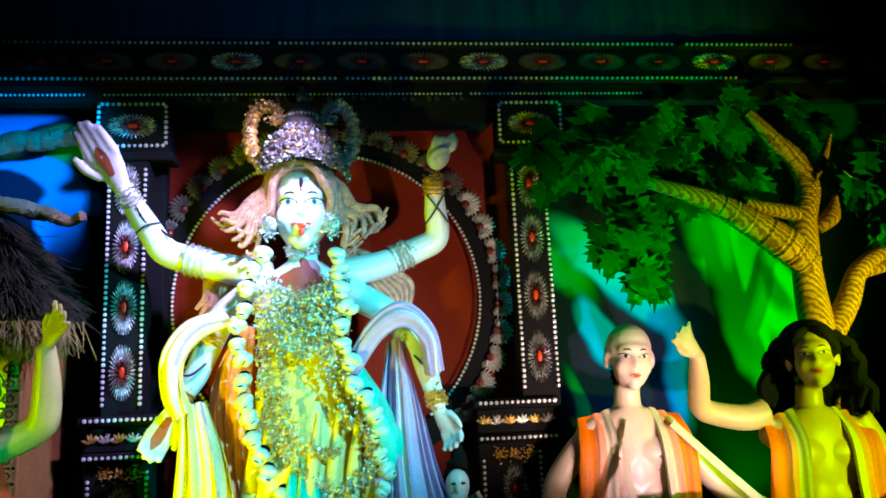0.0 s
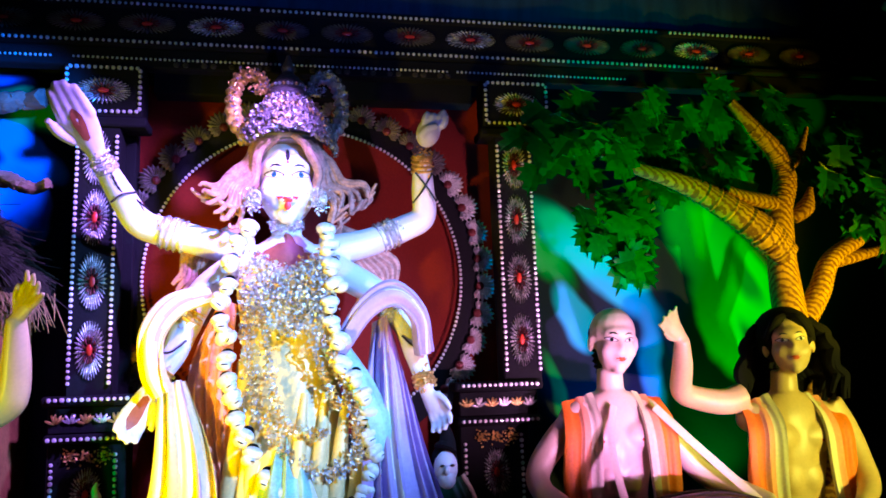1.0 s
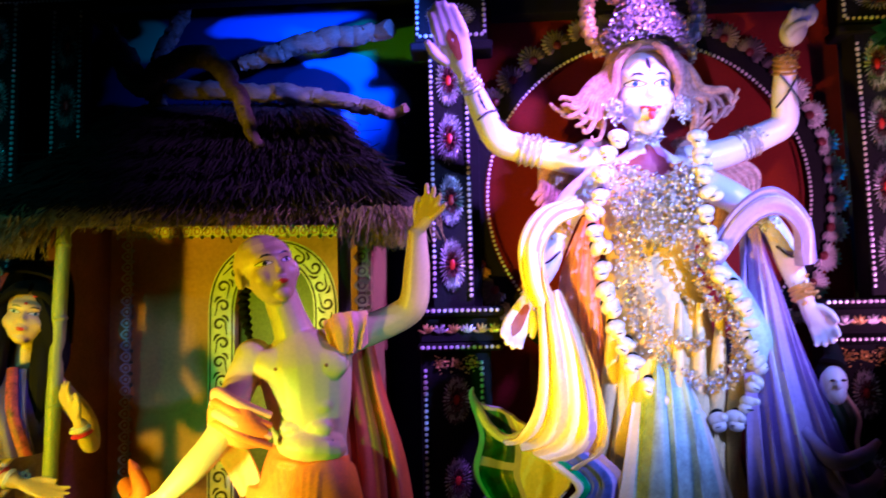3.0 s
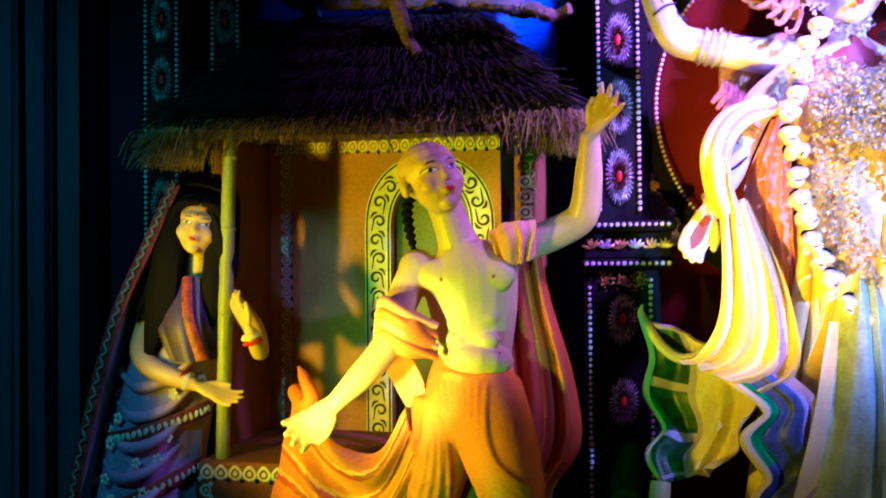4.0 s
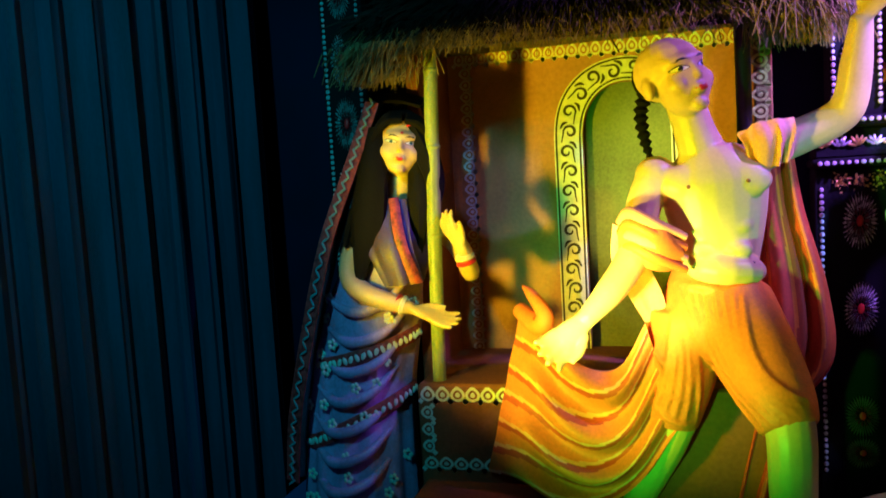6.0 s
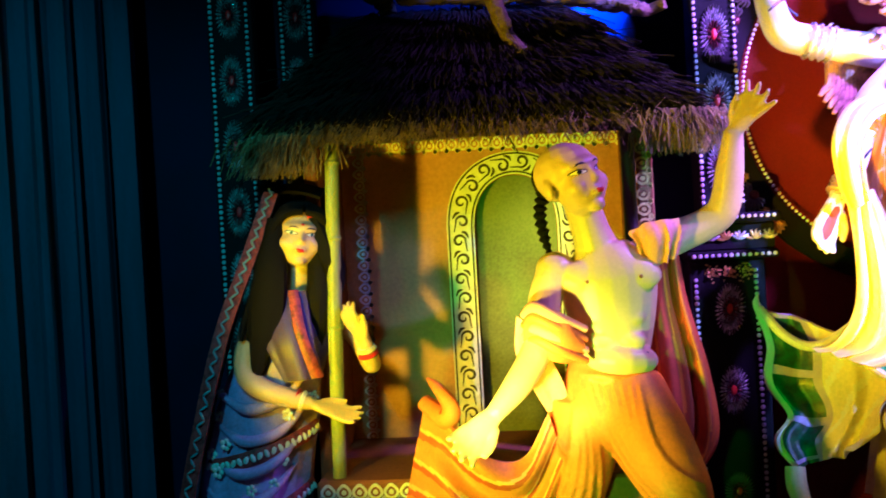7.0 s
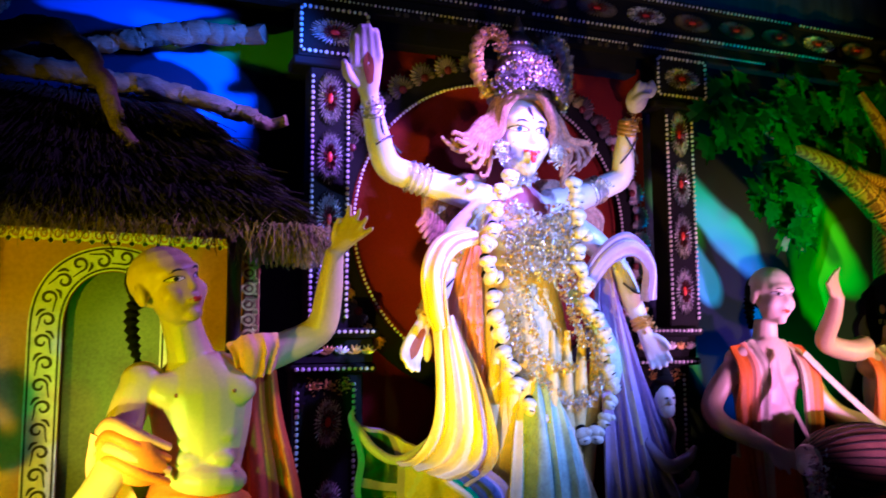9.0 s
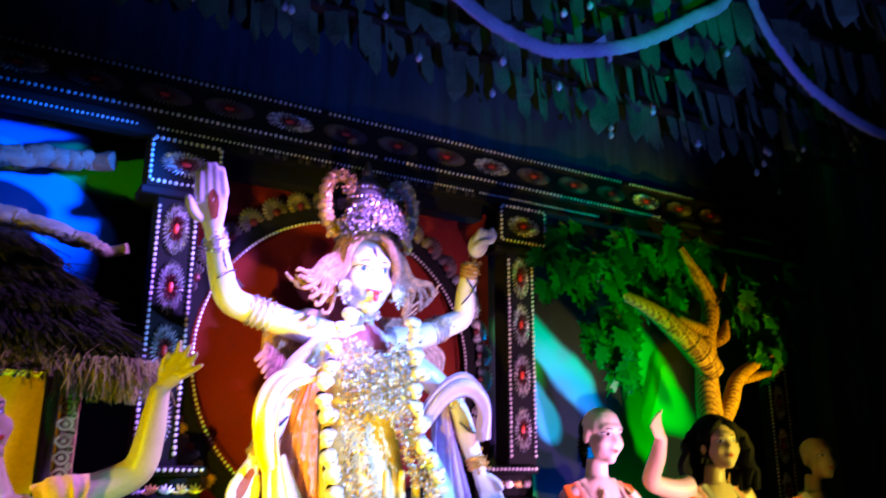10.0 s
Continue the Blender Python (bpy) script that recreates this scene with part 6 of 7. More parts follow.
    # blouse and sari
    out.tube([(-3.05, 3.62, 1.0), (-3.04, 3.615, 1.12), (-3.035, 3.62, 1.26), (-3.03, 3.625, 1.31)], [(0.115, 0.095), (0.145, 0.115), (0.13, 0.095), (0.07, 0.06)], 26, 18, 10)
    out.tube([(-3.07, 3.63, 1.10), (-3.14, 3.63, 0.90), (-3.22, 3.62, 0.55), (-3.25, 3.61, 0.02)], [(0.14, 0.11), (0.19, 0.14), (0.215, 0.15), (0.245, 0.17)], 84, 60, 5, folds=13, amp=0.05)
    out.cloth([(-3.17, 3.56, 1.265), (-3.10, 3.475, 1.12), (-3.04, 3.475, 0.99)], [(-2.96, 3.545, 1.315), (-2.93, 3.495, 1.15), (-2.90, 3.51, 1.0)], 26, 20, 2, 0.005, mi=10, bulge=0.03)
    out.cloth([(-3.02, 3.515, 1.315), (-2.985, 3.462, 1.16), (-2.935, 3.47, 1.0)], [(-2.985, 3.53, 1.32), (-2.945, 3.475, 1.16), (-2.895, 3.49, 1.0)], 4, 20, 0, 0, mi=6, bulge=0.01)
    for k, (z0, z1, sl) in enumerate(((0.035, 0.035, 0.02), (0.36, 0.58, 0.0), (0.68, 0.80, 0.0))):
        cz = (z0 + z1) / 2
        cx = np.interp(cz, [0.0, 0.55, 0.9], [-3.25, -3.22, -3.14])
        rx = np.interp(cz, [0.0, 0.55, 0.9], [0.262, 0.228, 0.200])
        pts = [(cx + rx * np.cos(a), 3.615 - (0.60 * rx + 0.028) * np.sin(a), z0 + (z1 - z0) * (1 + np.cos(a)) / 2 - 0.02 * np.sin(a)) for a in np.linspace(np.pi * 0.98, 0.02, 14)]
        out.tube(pts, [(0.008, 0.030)], 10, 60, 6, ref=(0, 0, 1))
        for i in range(1, 27):
            a = np.pi * (1 - i / 27)
            p = (cx + (rx + 0.009) * np.cos(a), 3.615 - (0.60 * rx + 0.037) * np.sin(a), z0 + (z1 - z0) * (1 + np.cos(a)) / 2 - 0.02 * np.sin(a))
            out.ell(p, (0.010, 0.004, 0.016), (0, 25 if i % 2 else -25, 0), 9, 6, 4)
    for k in range(7):
        z = 0.97 - 0.115 * k
        cx = np.interp(z, [0.0, 0.55, 0.9], [-3.25, -3.22, -3.13])
        out.tube([(cx - 0.17, 3.53, z - 0.03), (cx - 0.05, 3.475 - 0.010 * k, z - 0.075), (cx + 0.08, 3.475 - 0.008 * k, z - 0.04), (cx + 0.17, 3.53, z + 0.05)], [(0.010, 0.012), (0.022, 0.020), (0.020, 0.018), (0.008, 0.01)], 10, 28, 5)
    for i in range(26):
        z = g.uniform(0.10, 0.95)
        cx, rx = np.interp(z, [0.0, 0.55, 0.9], [-3.25, -3.22, -3.13]), np.interp(z, [0.0, 0.55, 0.9], [0.25, 0.22, 0.19])
        a = g.uniform(0.35, 2.8)
        p = V3(cx + rx * np.cos(a), 3.605 - (0.64 * rx + 0.030) * np.sin(a), z)
        for w in range(5):
            q = 2 * np.pi * w / 5
            out.ell(p + V3(0.013 * np.cos(q), -0.001, 0.015 * np.sin(q)), (0.009, 0.004, 0.010), mi=9, seg=6, rings=4)
    # veil over the head, hanging in one long edge
    LE = [(-3.08, 3.56, 1.69), (-3.16, 3.50, 1.45), (-3.255, 3.44, 1.18), (-3.345, 3.42, 0.85), (-3.43, 3.42, 0.50), (-3.47, 3.44, 0.24)]
    out.cloth([(-3.08, 3.72, 1.70), (-3.22, 3.70, 1.40), (-3.32, 3.68, 1.1), (-3.40, 3.66, 0.8), (-3.46, 3.64, 0.45), (-3.48, 3.62, 0.2)], LE, 16, 44, 1, 0.01, mi=7)
    out.cloth([(p[0] - 0.022, p[1] - 0.004, p[2]) for p in LE], [(p[0] + 0.034, p[1] - 0.012, p[2] - 0.012) for p in LE], 5, 60, 0, 0.0, mi=6, thick=0.006)
    e = spline([(p[0] + 0.009, p[1] - 0.020, p[2] - 0.006) for p in LE], 64)
    for i in range(64):
        out.ell(e[i], (0.005, 0.003, 0.019), (0, 58 if i % 2 else -24, 0), 7, 6, 4)
    out.cloth([(-3.10, 3.58, 1.68), (-3.10, 3.66, 1.71), (-3.10, 3.74, 1.62), (-3.10, 3.78, 1.40)], [(-2.90, 3.60, 1.66), (-2.89, 3.68, 1.69), (-2.90, 3.75, 1.60), (-2.92, 3.78, 1.40)], 18, 20, 0, 0, mi=8, bulge=0.02)
    # bangles
    for c, d in (((-2.975, 3.485, 0.917), (1, 0, -0.35)), ((-2.743, 3.535, 1.09), (-0.2, -0.3, 1))):
        c, d = np.array(c), unit(np.array(d, float))
        cuff(out, c, d, 0.036, 0.016, 9, 1)
        cuff(out, c - d * 0.022, d, 0.037, 0.012, 4, 1)
    statue("woman_statue", out, mats, "painted clay woman statue in lilac sari holding the bamboo post")


def singer(name, hc, R, s, long_hair, skinmat, arms, label, drape, lean=0.0):
    """A bare-chested standing figure with a shoulder cloth."""
    mats = [skinmat, EYE_WHITE, BLACK_PAINT, RED_PAINT, ORANGE, ORANGE_PINK, HAIR_BLACK, CREAM, ORANGE_DARK]
    out, skin = Buf(), Buf()
    hc = np.array(hc, float)
    head(skin, hc, R, s)
    nx, ny, nz = hc + V3(-0.01, 0.05, -0.19 * s)
    skin.tube([(nx, ny, nz - 0.06), (nx, ny - 0.005, nz), (nx, ny - 0.015, nz + 0.10)], [0.074 * s, 0.052 * s, 0.047 * s], 14)
    tz = nz - 0.025
    skin.tube([(nx + lean, ny + 0.03, tz - 0.62), (nx + lean * 0.7, ny + 0.02, tz - 0.38), (nx + lean * 0.3, ny + 0.01, tz - 0.20), (nx, ny, tz - 0.05), (nx, ny, tz + 0.03)], [(0.15, 0.11), (0.14, 0.105), (0.172, 0.116), (0.165, 0.098), (0.085, 0.07)], 20, 24)
    for k in (-1, 1):
        skin.ell((nx + 0.082 * k, ny - 0.080, tz - 0.145), (0.092, 0.034, 0.062))
        skin.ell((nx + 0.150 * k, ny, tz - 0.062), (0.080, 0.070, 0.064), (0, 26 * k, 0))
        skin.ell((nx + 0.042 * k, ny - 0.080, tz - 0.31), (0.05, 0.022, 0.06))
    skin.ell((nx, ny + 0.01, tz - 0.005), (0.125, 0.06, 0.045))
    for pts, tip, palm, curl in arms:
        skin.tube(pts, [0.060, 0.055, 0.050, 0.047, 0.042, 0.030], 14, 28)
        hand(skin, pts[-1], tip, palm, 1.0, curl, 1.1)
    sk = fused(skin, 0.0075, 9)
    bvh = tree_of(sk)
    out.merge(sk, 0)
    face_paint(out, bvh, hc, R, s, 1, 2, 2, 8, 1.0)
    for k in (-1, 1):
        h = bvh.ray_cast(Vector((nx + 0.085 * k, ny - 0.5, tz - 0.16)), Vector((0, 1, 0)))[0]
        if h:
            out.ell(h, (0.007, 0.0025, 0.007), mi=8, seg=8, rings=5)
    if long_hair:
        g = np.random.default_rng(9)
        out.ell(hc + R @ V3(0, 0.045, 0.045), (0.115 * s, 0.112 * s, 0.112 * s), mi=6)
        for i in range(60):
            q = g.uniform(-1.5, 1.5)
            a = hc + R @ V3(0.10 * np.sin(q), 0.02 + 0.09 * np.cos(q) * 0.8, 0.095)
            m = hc + R @ V3(0.170 * np.sin(q), 0.03 + 0.10 * np.cos(q), -0.01)
            e = hc + R @ V3((0.205 + 0.02 * g.normal()) * np.sin(q), 0.05 + 0.10 * np.cos(q), -0.20 - 0.06 * g.random())
            lock(out, [a, m, e], 0.030, 6, 0.022, 4.0, 6)
        for k in (-1, 1):
            for i in range(5):
                out.tube([hc + R @ V3(0.008 * k, -0.070, 0.112), hc + R @ V3(0.05 * k, -0.082 + 0.006 * i, 0.090 - 0.006 * i), hc + R @ V3(0.088 * k, -0.04 + 0.012 * i, 0.02 + 0.01 * i)], [0.014, 0.016, 0.012], 8, 12, 6)
    else:
        out.ell(hc + R @ V3(0, 0.050, 0.022), (0.080 * s, 0.086 * s, 0.082 * s), mi=6)
        a = hc + R @ V3(-0.02, 0.13, 0.0)
        out.tube([a, a + V3(-0.01, 0.0, -0.08), a + V3(0.0, 0, -0.17)], [0.026, 0.024, 0.012], 10, 30, 6, rib=(8, 0.25))
    # shoulder cloth on both sides, and the wrap below
    for k, w0, w1 in drape:
        x = nx + 0.085 * k
        out.cloth([(x, ny - 0.02, tz + 0.03), (x + 0.005 * k, ny - 0.125, tz - 0.10), (x + 0.02 * k, ny - 0.135, tz - 0.35), (x + w0 * k, ny - 0.12, tz - 0.78)], [(x + 0.13 * k, ny - 0.01, tz - 0.005), (x + 0.15 * k, ny - 0.09, tz - 0.12), (x + 0.165 * k, ny - 0.09, tz - 0.35), (x + w1 * k, ny - 0.08, tz - 0.78)], 24, 30, 2.5, 0.012, thick=0.014, band=lambda u, v: 7 if u < 0.32 else (5 if u < 0.55 else 4))
    out.tube([(nx + lean, ny + 0.03, tz - 0.52), (nx + lean, ny + 0.03, tz - 0.85), (nx + lean, ny + 0.03, 0.01)], [(0.165, 0.125), (0.20, 0.16), (0.24, 0.19)], 60, 30, 4, folds=12, amp=0.07)
    statue(name, out, mats, label, "singing men")


def reclining():
    mats = [SKIN_BLUE, EYE_WHITE, BLACK_PAINT, RED_PAINT, LILAC, CREAM, HAIR_BLACK, DULL_GOLD]
    out, skin = Buf(), Buf()
    hc, R, s = V3(-1.30, 3.20, 0.235), turn(-62, 0, -70), 0.95
    head(skin, hc, R, s)
    skin.tube([(-1.22, 3.24, 0.23), (-1.08, 3.28, 0.24)], [0.055, 0.07], 12)
    skin.tube([(-1.10, 3.28, 0.22), (-0.85, 3.30, 0.25), (-0.55, 3.32, 0.24), (-0.25, 3.34, 0.20)], [(0.09, 0.13), (0.16, 0.20), (0.15, 0.17), (0.14, 0.17)], 20, 24, ref=(0, -1, 0))
    skin.tube([(-1.06, 3.40, 0.24), (-1.25, 3.40, 0.28), (-1.45, 3.37, 0.26), (-1.57, 3.31, 0.19), (-1.50, 3.22, 0.12), (-1.42, 3.17, 0.10)], [0.065, 0.058, 0.052, 0.048, 0.042, 0.03], 12, 26)
    skin.tube([(-1.0, 3.13, 0.22), (-0.85, 3.02, 0.16), (-0.65, 2.98, 0.10), (-0.5, 2.98, 0.06)], [0.06, 0.055, 0.045, 0.03], 12, 20)
    skin.tube([(-0.3, 3.25, 0.20), (0.1, 3.15, 0.20), (0.4, 3.2, 0.10)], [0.11, 0.08, 0.05], 12, 20)
    skin.tube([(-0.3, 3.45, 0.20), (0.1, 3.42, 0.18), (0.45, 3.42, 0.10)], [0.11, 0.08, 0.05], 12, 20)
    sk = fused(skin, 0.008, 4)
    bvh = tree_of(sk)
    out.merge(sk, 0)
    face_paint(out, bvh, hc, R, s, 1, 2, 2, 3, 1.0)
    g = np.random.default_rng(6)
    for i in range(24):
        q = g.uniform(-1.2, 1.2)
        a = hc + R @ V3(0.08 * np.sin(q), 0.02, 0.09)
        e = hc + R @ V3(0.17 * np.sin(q), 0.12 + 0.04 * g.random(), 0.02 - 0.10 * g.random())
        lock(out, [a, (a + e) / 2 + V3(0, 0, 0.02), e], 0.018, 7, 0.012, 2.5, 6)
    for k in range(8):
        x = -1.04 + 0.07 * k
        out.tube([(x - 0.02, 3.12, 0.18), (x + 0.02, 3.16, 0.36), (x + 0.05, 3.28, 0.455 - 0.012 * abs(k - 3)), (x + 0.07, 3.46, 0.34)], [(0.02, 0.012), (0.032, 0.018), (0.03, 0.018), (0.02, 0.012)], 10, 24, 4 if k % 2 else 5)
    for k in range(16):
        a = k / 15
        out.ell((-1.14 + 0.20 * a, 3.12 + 0.10 * a, 0.30 + 0.12 * np.sin(np.pi * a * 0.8)), (0.016, 0.014, 0.014), mi=7, seg=8, rings=5)
    statue("reclining_man_statue", out, mats, "pale painted clay man statue lying under the goddess statue")


goddess()
dancing_man()
woman()
reclining()
m1 = V3(0.725, 3.655, 1.665)
singer("drummer_statue", m1, turn(4, 3, -5), 1.12, False, SKIN_PALE,
       [([(0.57, 3.70, 1.36), (0.47, 3.70, 1.27), (0.39, 3.70, 1.16), (0.38, 3.64, 1.09), (0.43, 3.54, 1.04), (0.48, 3.44, 1.00)], (0.56, 3.36, 0.93), (0.6, 0.3, -0.6), 0.3),
        ([(0.86, 3.70, 1.36), (0.96, 3.70, 1.27), (1.05, 3.70, 1.16), (1.12, 3.66, 1.09), (1.20, 3.56, 1.05), (1.26, 3.46, 1.02)], (1.27, 3.36, 0.95), (-0.6, 0.3, -0.6), 0.3)],
       "shaven-headed painted clay man statue in saffron shawl with a drum", [(-1, 0.0, 0.10), (1, 0.04, 0.16)])
m2 = V3(1.475, 3.58, 1.63)
singer("singing_man_statue", m2, turn(-6, -4, -24), 1.10, True, SKIN_TAN,
       [([(1.27, 3.62, 1.42), (1.18, 3.62, 1.40), (1.06, 3.62, 1.42), (0.985, 3.60, 1.455), (0.955, 3.52, 1.56), (0.93, 3.46, 1.66)], (0.83, 3.42, 1.77), (0.3, -0.9, -0.3), 0.35),
        ([(1.66, 3.62, 1.38), (1.72, 3.60, 1.26), (1.74, 3.56, 1.14), (1.72, 3.50, 1.06), (1.66, 3.44, 1.02), (1.60, 3.40, 1.00)], (1.52, 3.34, 0.96), (-0.5, -0.3, 0.6), 0.4)],
       "long-haired painted clay man statue with one arm raised", [(-1, 0.0, 0.10), (1, 0.10, 0.24)])
m3 = V3(2.27, 3.56, 1.56)
singer("listening_man_statue", m3, turn(-8, 0, -18), 1.0, False, SKIN_TAN,
       [([(2.06, 3.62, 1.32), (2.0, 3.60, 1.20), (1.97, 3.56, 1.08), (2.0, 3.50, 1.0), (2.06, 3.44, 0.98), (2.12, 3.40, 0.98)], (2.2, 3.36, 1.0), (0.3, 0.4, 0.6), 0.3),
        ([(2.46, 3.62, 1.32), (2.5, 3.60, 1.20), (2.52, 3.56, 1.08), (2.48, 3.50, 1.0), (2.42, 3.44, 0.98), (2.36, 3.40, 0.98)], (2.28, 3.36, 1.0), (-0.3, 0.4, 0.6), 0.3)],
       "shaven-headed painted clay man statue standing beside the tree", [(-1, 0.0, 0.10), (1, 0.05, 0.16)])


def drum():
    """A double-headed clay drum with lacing, hung before the drummer statue."""
    root = thing("drum", (0.93, 3.40, 0.93), "brown barrel drum with rope lacing hung before the shaven statue", "drum")
    root.rotation_euler = (0, radians(4), radians(10))
    b = Buf()
    b.tube([(-0.36, 0, 0), (-0.2, 0, 0), (0.02, 0, 0), (0.2, 0, 0), (0.34, 0, 0)], [0.062, 0.125, 0.155, 0.135, 0.095], 30, 40, ref=(0, 0, 1))
    part("barrel", b, DRUM, root)
    for x, r in ((-0.365, 0.062), (0.345, 0.096)):
        c = Buf()
        c.tube([(x - 0.012, 0, 0), (x, 0, 0), (x + 0.012, 0, 0)], [r * 0.98, r * 1.10, r * 0.98], 26, 7, ref=(0, 0, 1))
        part("drumhead", c, BONE, root, "pale skin drumhead with a rim")
    for i in range(26):
        c = Buf()
        a = 2 * np.pi * i / 26
        pts = [(x, r * np.cos(a + d), r * np.sin(a + d)) for x, r, d in ((-0.355, 0.068, 0), (-0.2, 0.130, 0.05), (0.02, 0.160, 0.1), (0.2, 0.140, 0.15), (0.335, 0.100, 0.2))]
        c.tube(pts, [0.0035], 5, 16)
        part("lace", c, DARK_WOOD, root)
    c = Buf()
    c.tube([(-0.33, 0.0, 0.06), (-0.30, 0.16, 0.30), (-0.24, 0.24, 0.46)], [(0.018, 0.004)], 8, 14)
    part("strap", c, CREAM, root, "pale cloth strap")
    c = Buf()
    c.tube([(0.30, 0.0, 0.09), (0.10, 0.14, 0.30), (-0.06, 0.22, 0.46)], [(0.018, 0.004)], 8, 14)
    part("strap", c, CREAM, root, "pale cloth strap")
    c = Buf()
    c.flakes([(-0.40, -0.06, 0.02), (-0.41, -0.09, -0.10), (-0.39, -0.08, -0.22)], (0.03, 0.02, 0.03), 320, 0.010, 0, 3)
    part("tassel", c, SILVER, root, "glittering foil tassel")["kind"] = "stuff"


drum()

# ---- the tree ----
def leaf_mesh(seed):
    """A broad lobed paper leaf, one metre long, folded along its midrib."""
    g = np.random.default_rng(seed)
    half = [(0.0, 0.0), (0.12, 0.02), (0.38, 0.02), (0.25, 0.17), (0.52, 0.33), (0.29, 0.36), (0.40, 0.60), (0.19, 0.55), (0.20, 0.82), (0.07, 0.72), (0.0, 1.05)]
    half = [(x * g.uniform(0.85, 1.12), y + g.normal(0, 0.012)) for x, y in half]
    half[0], half[-1] = (0, 0), (0, 1)
    v, f = [], []
    mid = [(0, y, -0.10 * y * y) for _, y in half]
    for k in (-1, 1):
        o = len(v)
        v += [(x * k, y, 0.16 * abs(x) - 0.22 * y * y + 0.02 * np.sin(9 * y)) for x, y in half]
        v += [(0, y, -0.06 - 0.22 * y * y + 0.03) for _, y in half]
        n = len(half)
        f += [(o + i, o + i + 1, o + n + i + 1, o + n + i)[::k] for i in range(n - 1)]
    b = Buf()
    b.add(v, f)
    me = b.mesh("leaf", [LEAF], angle=70)
    return me


def paper_tree():
    root = thing("tree", (1.62, 3.74, 0), "stage tree with ribbed ochre trunk and broad green paper leaves", "tree")
    inv = Matrix.Translation((-1.62, -3.74, 0))

    def put(nm, b, m, **k):
        ob = part(nm, b, m, root, **k)
        ob.matrix_parent_inverse = inv
        return ob

    b = Buf()
    b.tube([(1.86, 3.80, 0.0), (1.80, 3.80, 0.7), (1.72, 3.79, 1.3), (1.63, 3.76, 1.75), (1.60, 3.74, 2.02), (1.60, 3.72, 2.28)], [0.13, 0.11, 0.10, 0.075, 0.062, 0.058], 20, 120, rib=(60, 0.035))
    put("trunk", b, BARK)
    for pts, rad in (
        ([(1.60, 3.72, 2.24), (1.63, 3.70, 2.38), (1.58, 3.68, 2.50), (1.47, 3.66, 2.60), (1.36, 3.65, 2.72)], [0.056, 0.050, 0.044, 0.036, 0.022]),
        ([(1.60, 3.71, 2.26), (1.50, 3.69, 2.275), (1.38, 3.67, 2.29), (1.30, 3.66, 2.31)], [0.036, 0.034, 0.030, 0.030]),
        ([(1.57, 3.66, 2.02), (1.46, 3.65, 2.12), (1.30, 3.65, 2.23), (1.16, 3.65, 2.31), (1.02, 3.64, 2.36), (0.88, 3.64, 2.40), (0.72, 3.64, 2.46)], [0.060, 0.075, 0.060, 0.048, 0.036, 0.028, 0.012]),
        ([(1.66, 3.76, 1.70), (1.76, 3.73, 1.86), (1.82, 3.71, 2.00), (1.95, 3.69, 2.09), (2.10, 3.68, 2.15)], [0.058, 0.050, 0.042, 0.034, 0.018]),
        ([(1.84, 3.71, 2.00), (1.98, 3.69, 2.03), (2.16, 3.68, 2.07)], [0.032, 0.026, 0.014]),
        ([(1.62, 3.70, 2.40), (1.70, 3.68, 2.50), (1.75, 3.67, 2.62)], [0.030, 0.022, 0.008]),
        ([(1.66, 3.72, 2.20), (1.72, 3.70, 2.25), (1.75, 3.69, 2.34)], [0.030, 0.040, 0.010]),
    ):
        b = Buf()
        b.tube(pts, rad, 16, 90, rib=(38, 0.045), ref=(0.2, -0.9, 0.1))
        put("limb", b, BARK)
    leaves = [leaf_mesh(k) for k in range(4)]
    g = np.random.default_rng(21)
    clumps = [
        # centre, spread, number
        ((0.62, 3.66, 2.55), (0.13, 0.06, 0.07), 44), ((0.73, 3.57, 2.17), (0.075, 0.05, 0.09), 34), ((0.77, 3.56, 2.02), (0.05, 0.04, 0.05), 10),
        ((0.90, 3.76, 2.68), (0.13, 0.07, 0.08), 30), ((1.18, 3.78, 2.45), (0.13, 0.05, 0.06), 40), ((1.10, 3.82, 2.62), (0.15, 0.05, 0.07), 26),
        ((1.32, 3.80, 2.78), (0.20, 0.08, 0.07), 28), ((1.78, 3.84, 2.66), (0.20, 0.06, 0.10), 26),
        ((1.97, 3.66, 2.24), (0.10, 0.07, 0.08), 30), ((2.16, 3.66, 2.30), (0.12, 0.08, 0.10), 22), ((1.98, 3.70, 2.55), (0.16, 0.08, 0.12), 34), ((2.2, 3.70, 2.68), (0.12, 0.08, 0.10), 16),
    ]
    for c, sp, n in clumps:
        for _ in range(int(n * 0.72)):
            p = V3(*c) + g.normal(0, 1, 3).clip(-1.7, 1.7) * np.array(sp)
            ob = part("leaf", leaves[g.integers(0, 4)], None, root)
            d = unit(V3(g.normal(0, 0.6), -0.45 + g.normal(0, 0.3), -0.8 + g.normal(0, 0.35)))
            up = unit(V3(g.normal(0, 0.35), -1.0, 0.55 + g.normal(0, 0.3)))
            x = unit(np.cross(d, up))
            z = np.cross(x, d)
            k = g.uniform(0.12, 0.19)
            m = Matrix(((x[0], d[0], z[0], p[0]), (x[1], d[1], z[1], p[1]), (x[2], d[2], z[2], p[2]), (0, 0, 0, 1)))
            ob.matrix_parent_inverse = inv
            ob.matrix_basis = m @ Matrix.Diagonal((k * g.uniform(0.8, 1.1), k, k, 1))


paper_tree()

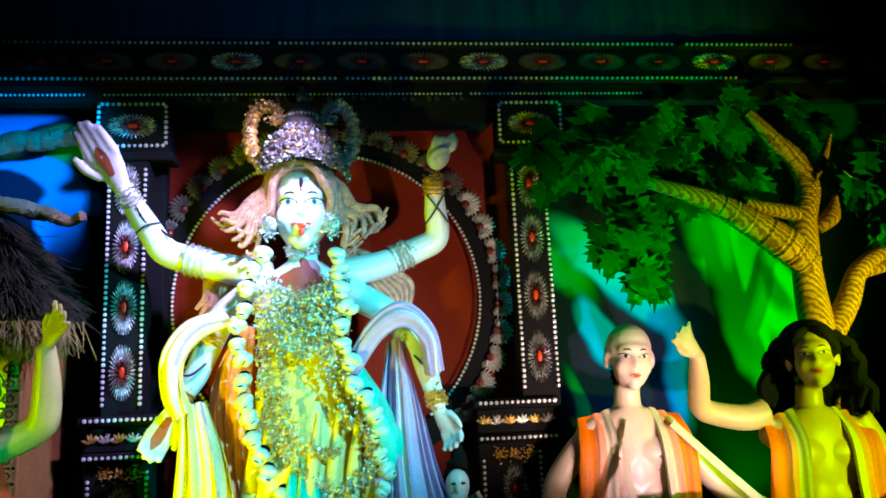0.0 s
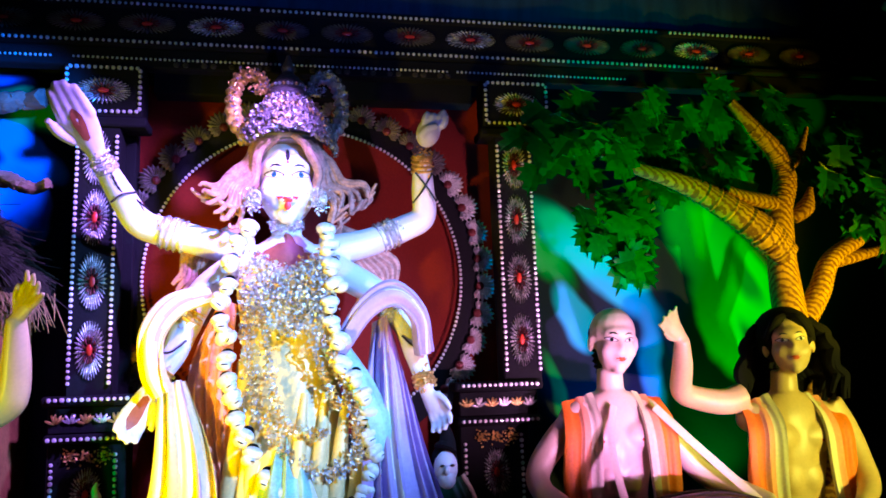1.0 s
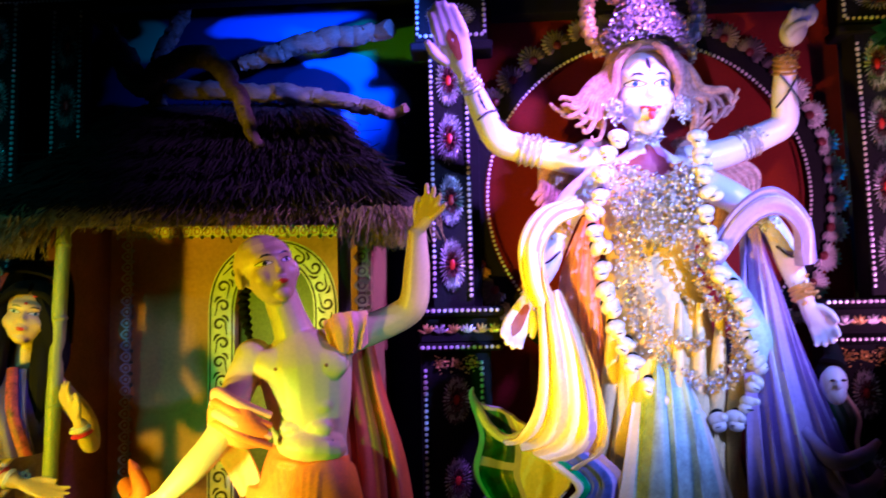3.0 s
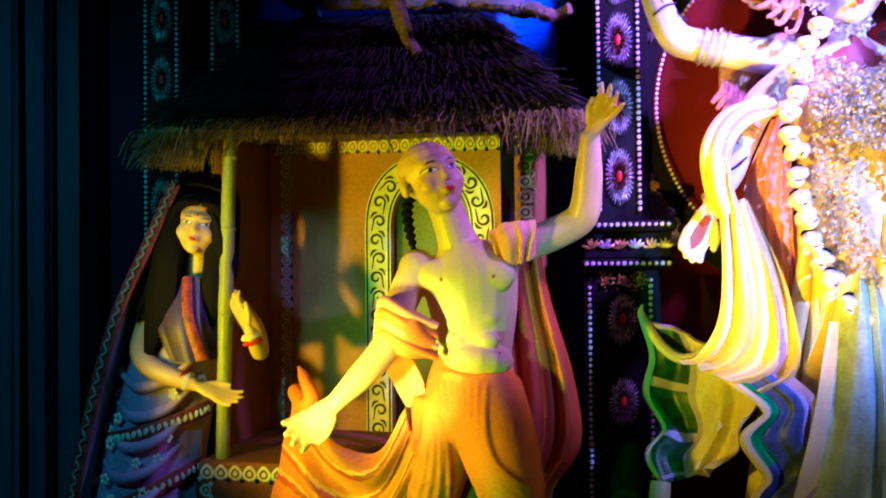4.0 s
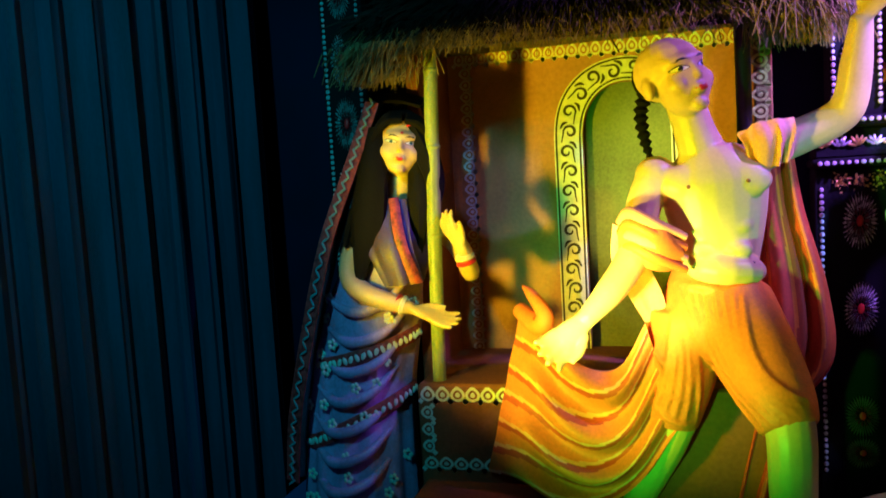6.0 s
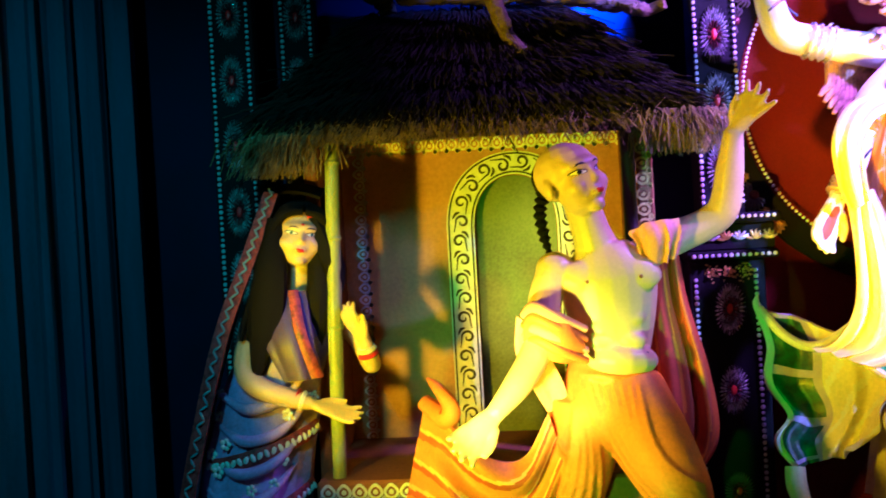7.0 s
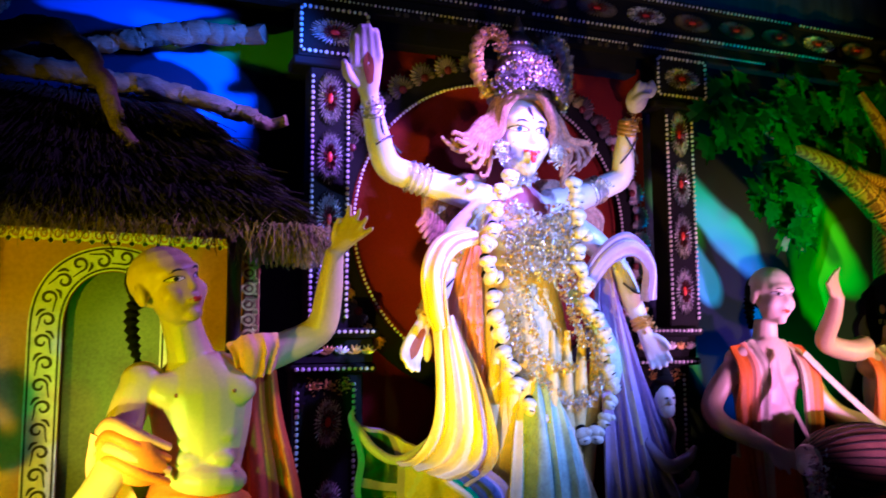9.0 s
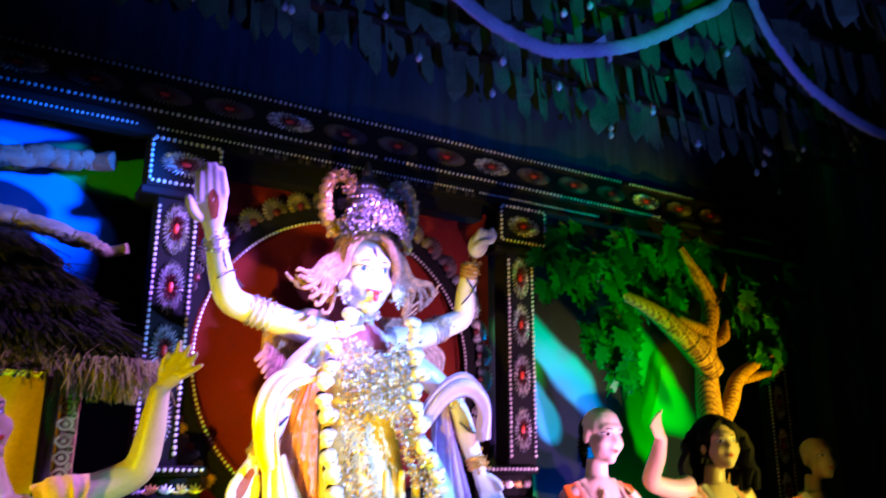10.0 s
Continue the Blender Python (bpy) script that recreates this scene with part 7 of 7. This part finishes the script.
# ---- canopy decorations over the stage front ----
def canopy():
    g = np.random.default_rng(31)
    # hanging paper fringe, in rows along the canopy
    for r, (y, z) in enumerate(((3.45, 3.33), (3.22, 3.40), (3.0, 3.47), (2.78, 3.55), (2.5, 3.66), (2.2, 3.78))):
        b = Buf()
        x = -1.9
        while x < 2.3 + 0.15 * r:
            w, h = g.uniform(0.05, 0.10), g.uniform(0.10, 0.24)
            yy = y + g.normal(0, 0.03)
            t = g.normal(0, 0.03)
            p = [(x, yy, z + 0.10), (x + w, yy + t, z + 0.10), (x + w * 0.9, yy + t - 0.02, z + 0.10 - h), (x + w * 0.5, yy - 0.03, z + 0.05 - h), (x + w * 0.1, yy - 0.02, z + 0.10 - h)]
            q = [(a, c + 0.004, d) for a, c, d in p]
            b.add(p + q, [(0, 1, 2, 3, 4), (9, 8, 7, 6, 5)] + [(i, 5 + i, 5 + (i + 1) % 5, (i + 1) % 5) for i in range(5)])
            x += w * g.uniform(0.8, 1.0)
        ob = part("paper_fringe", b, FRINGE, smooth=False)
        tagged(ob, "row of faded green paper fringe hanging from the canopy", "fringe", "canopy fringe rows", "stuff")
        s = Buf()
        s.box((-1.95, y - 0.02, z + 0.09), (3.25, y + 0.05, z + 0.115), 0.004)
        s.box((-1.95, y - 0.01, z + 0.11), (-1.9, y + 0.03, 4.3), 0.004)
        s.box((3.2, y - 0.01, z + 0.11), (3.25, y + 0.03, 4.3), 0.004)
        tagged(part("batten", s, DARK_WOOD), "dark wooden batten carrying the paper fringe", "batten", "canopy battens", "structure")
    # pale cloth hoops slung under the canopy
    for pts in ([(-1.25, 2.7, 4.3), (-1.05, 2.7, 3.55), (-0.72, 2.7, 3.16), (-0.38, 2.7, 3.04), (-0.14, 2.7, 3.08), (0.16, 2.7, 3.20), (0.50, 2.7, 3.42), (0.78, 2.7, 3.66), (0.92, 2.7, 4.3)],
                [(0.86, 2.7, 4.3), (0.92, 2.7, 3.68), (1.15, 2.7, 3.39), (1.43, 2.7, 3.25), (1.88, 2.7, 3.18), (2.3, 2.7, 3.3), (2.6, 2.7, 3.7), (2.7, 2.7, 4.3)]):
        b = Buf()
        b.tube(pts, [(0.030, 0.018)], 10, 90, rib=(40, 0.12))
        b.cloth([pts[4], pts[4]], [(pts[4][0] + 0.12, 2.69, pts[4][2] + 0.10), (pts[4][0] + 0.14, 2.69, pts[4][2] + 0.04)], 6, 6, 0, 0.0)
        tagged(part("cloth_swag", b, SWAG), "pale lilac cloth swag looped under the canopy", "swag", "canopy swags")
    # foil drops on threads
    for i in range(46):
        x, y = g.uniform(-1.7, 2.4), g.uniform(2.9, 3.6)
        z = 3.08 + 0.45 * g.random() + 0.25 * (3.6 - y)
        root = thing("foil_drop", (x, y, z), "small white foil drop hanging on a thread", "ornament", "foil drops")
        b = Buf()
        b.tube([(0, 0, 0.0), (0, 0, 4.3 - z)], [0.0012], 4, 3)
        part("thread", b, DARK_WOOD, root)
        b = Buf()
        b.tube([(0, 0, -0.035), (0, 0, -0.022), (0, 0, -0.005), (0, 0, 0.012)], [0.004, 0.017, 0.014, 0.002], 8, 9, ref=(0, -1, 0))
        part("drop", b, PEARL, root)


canopy()
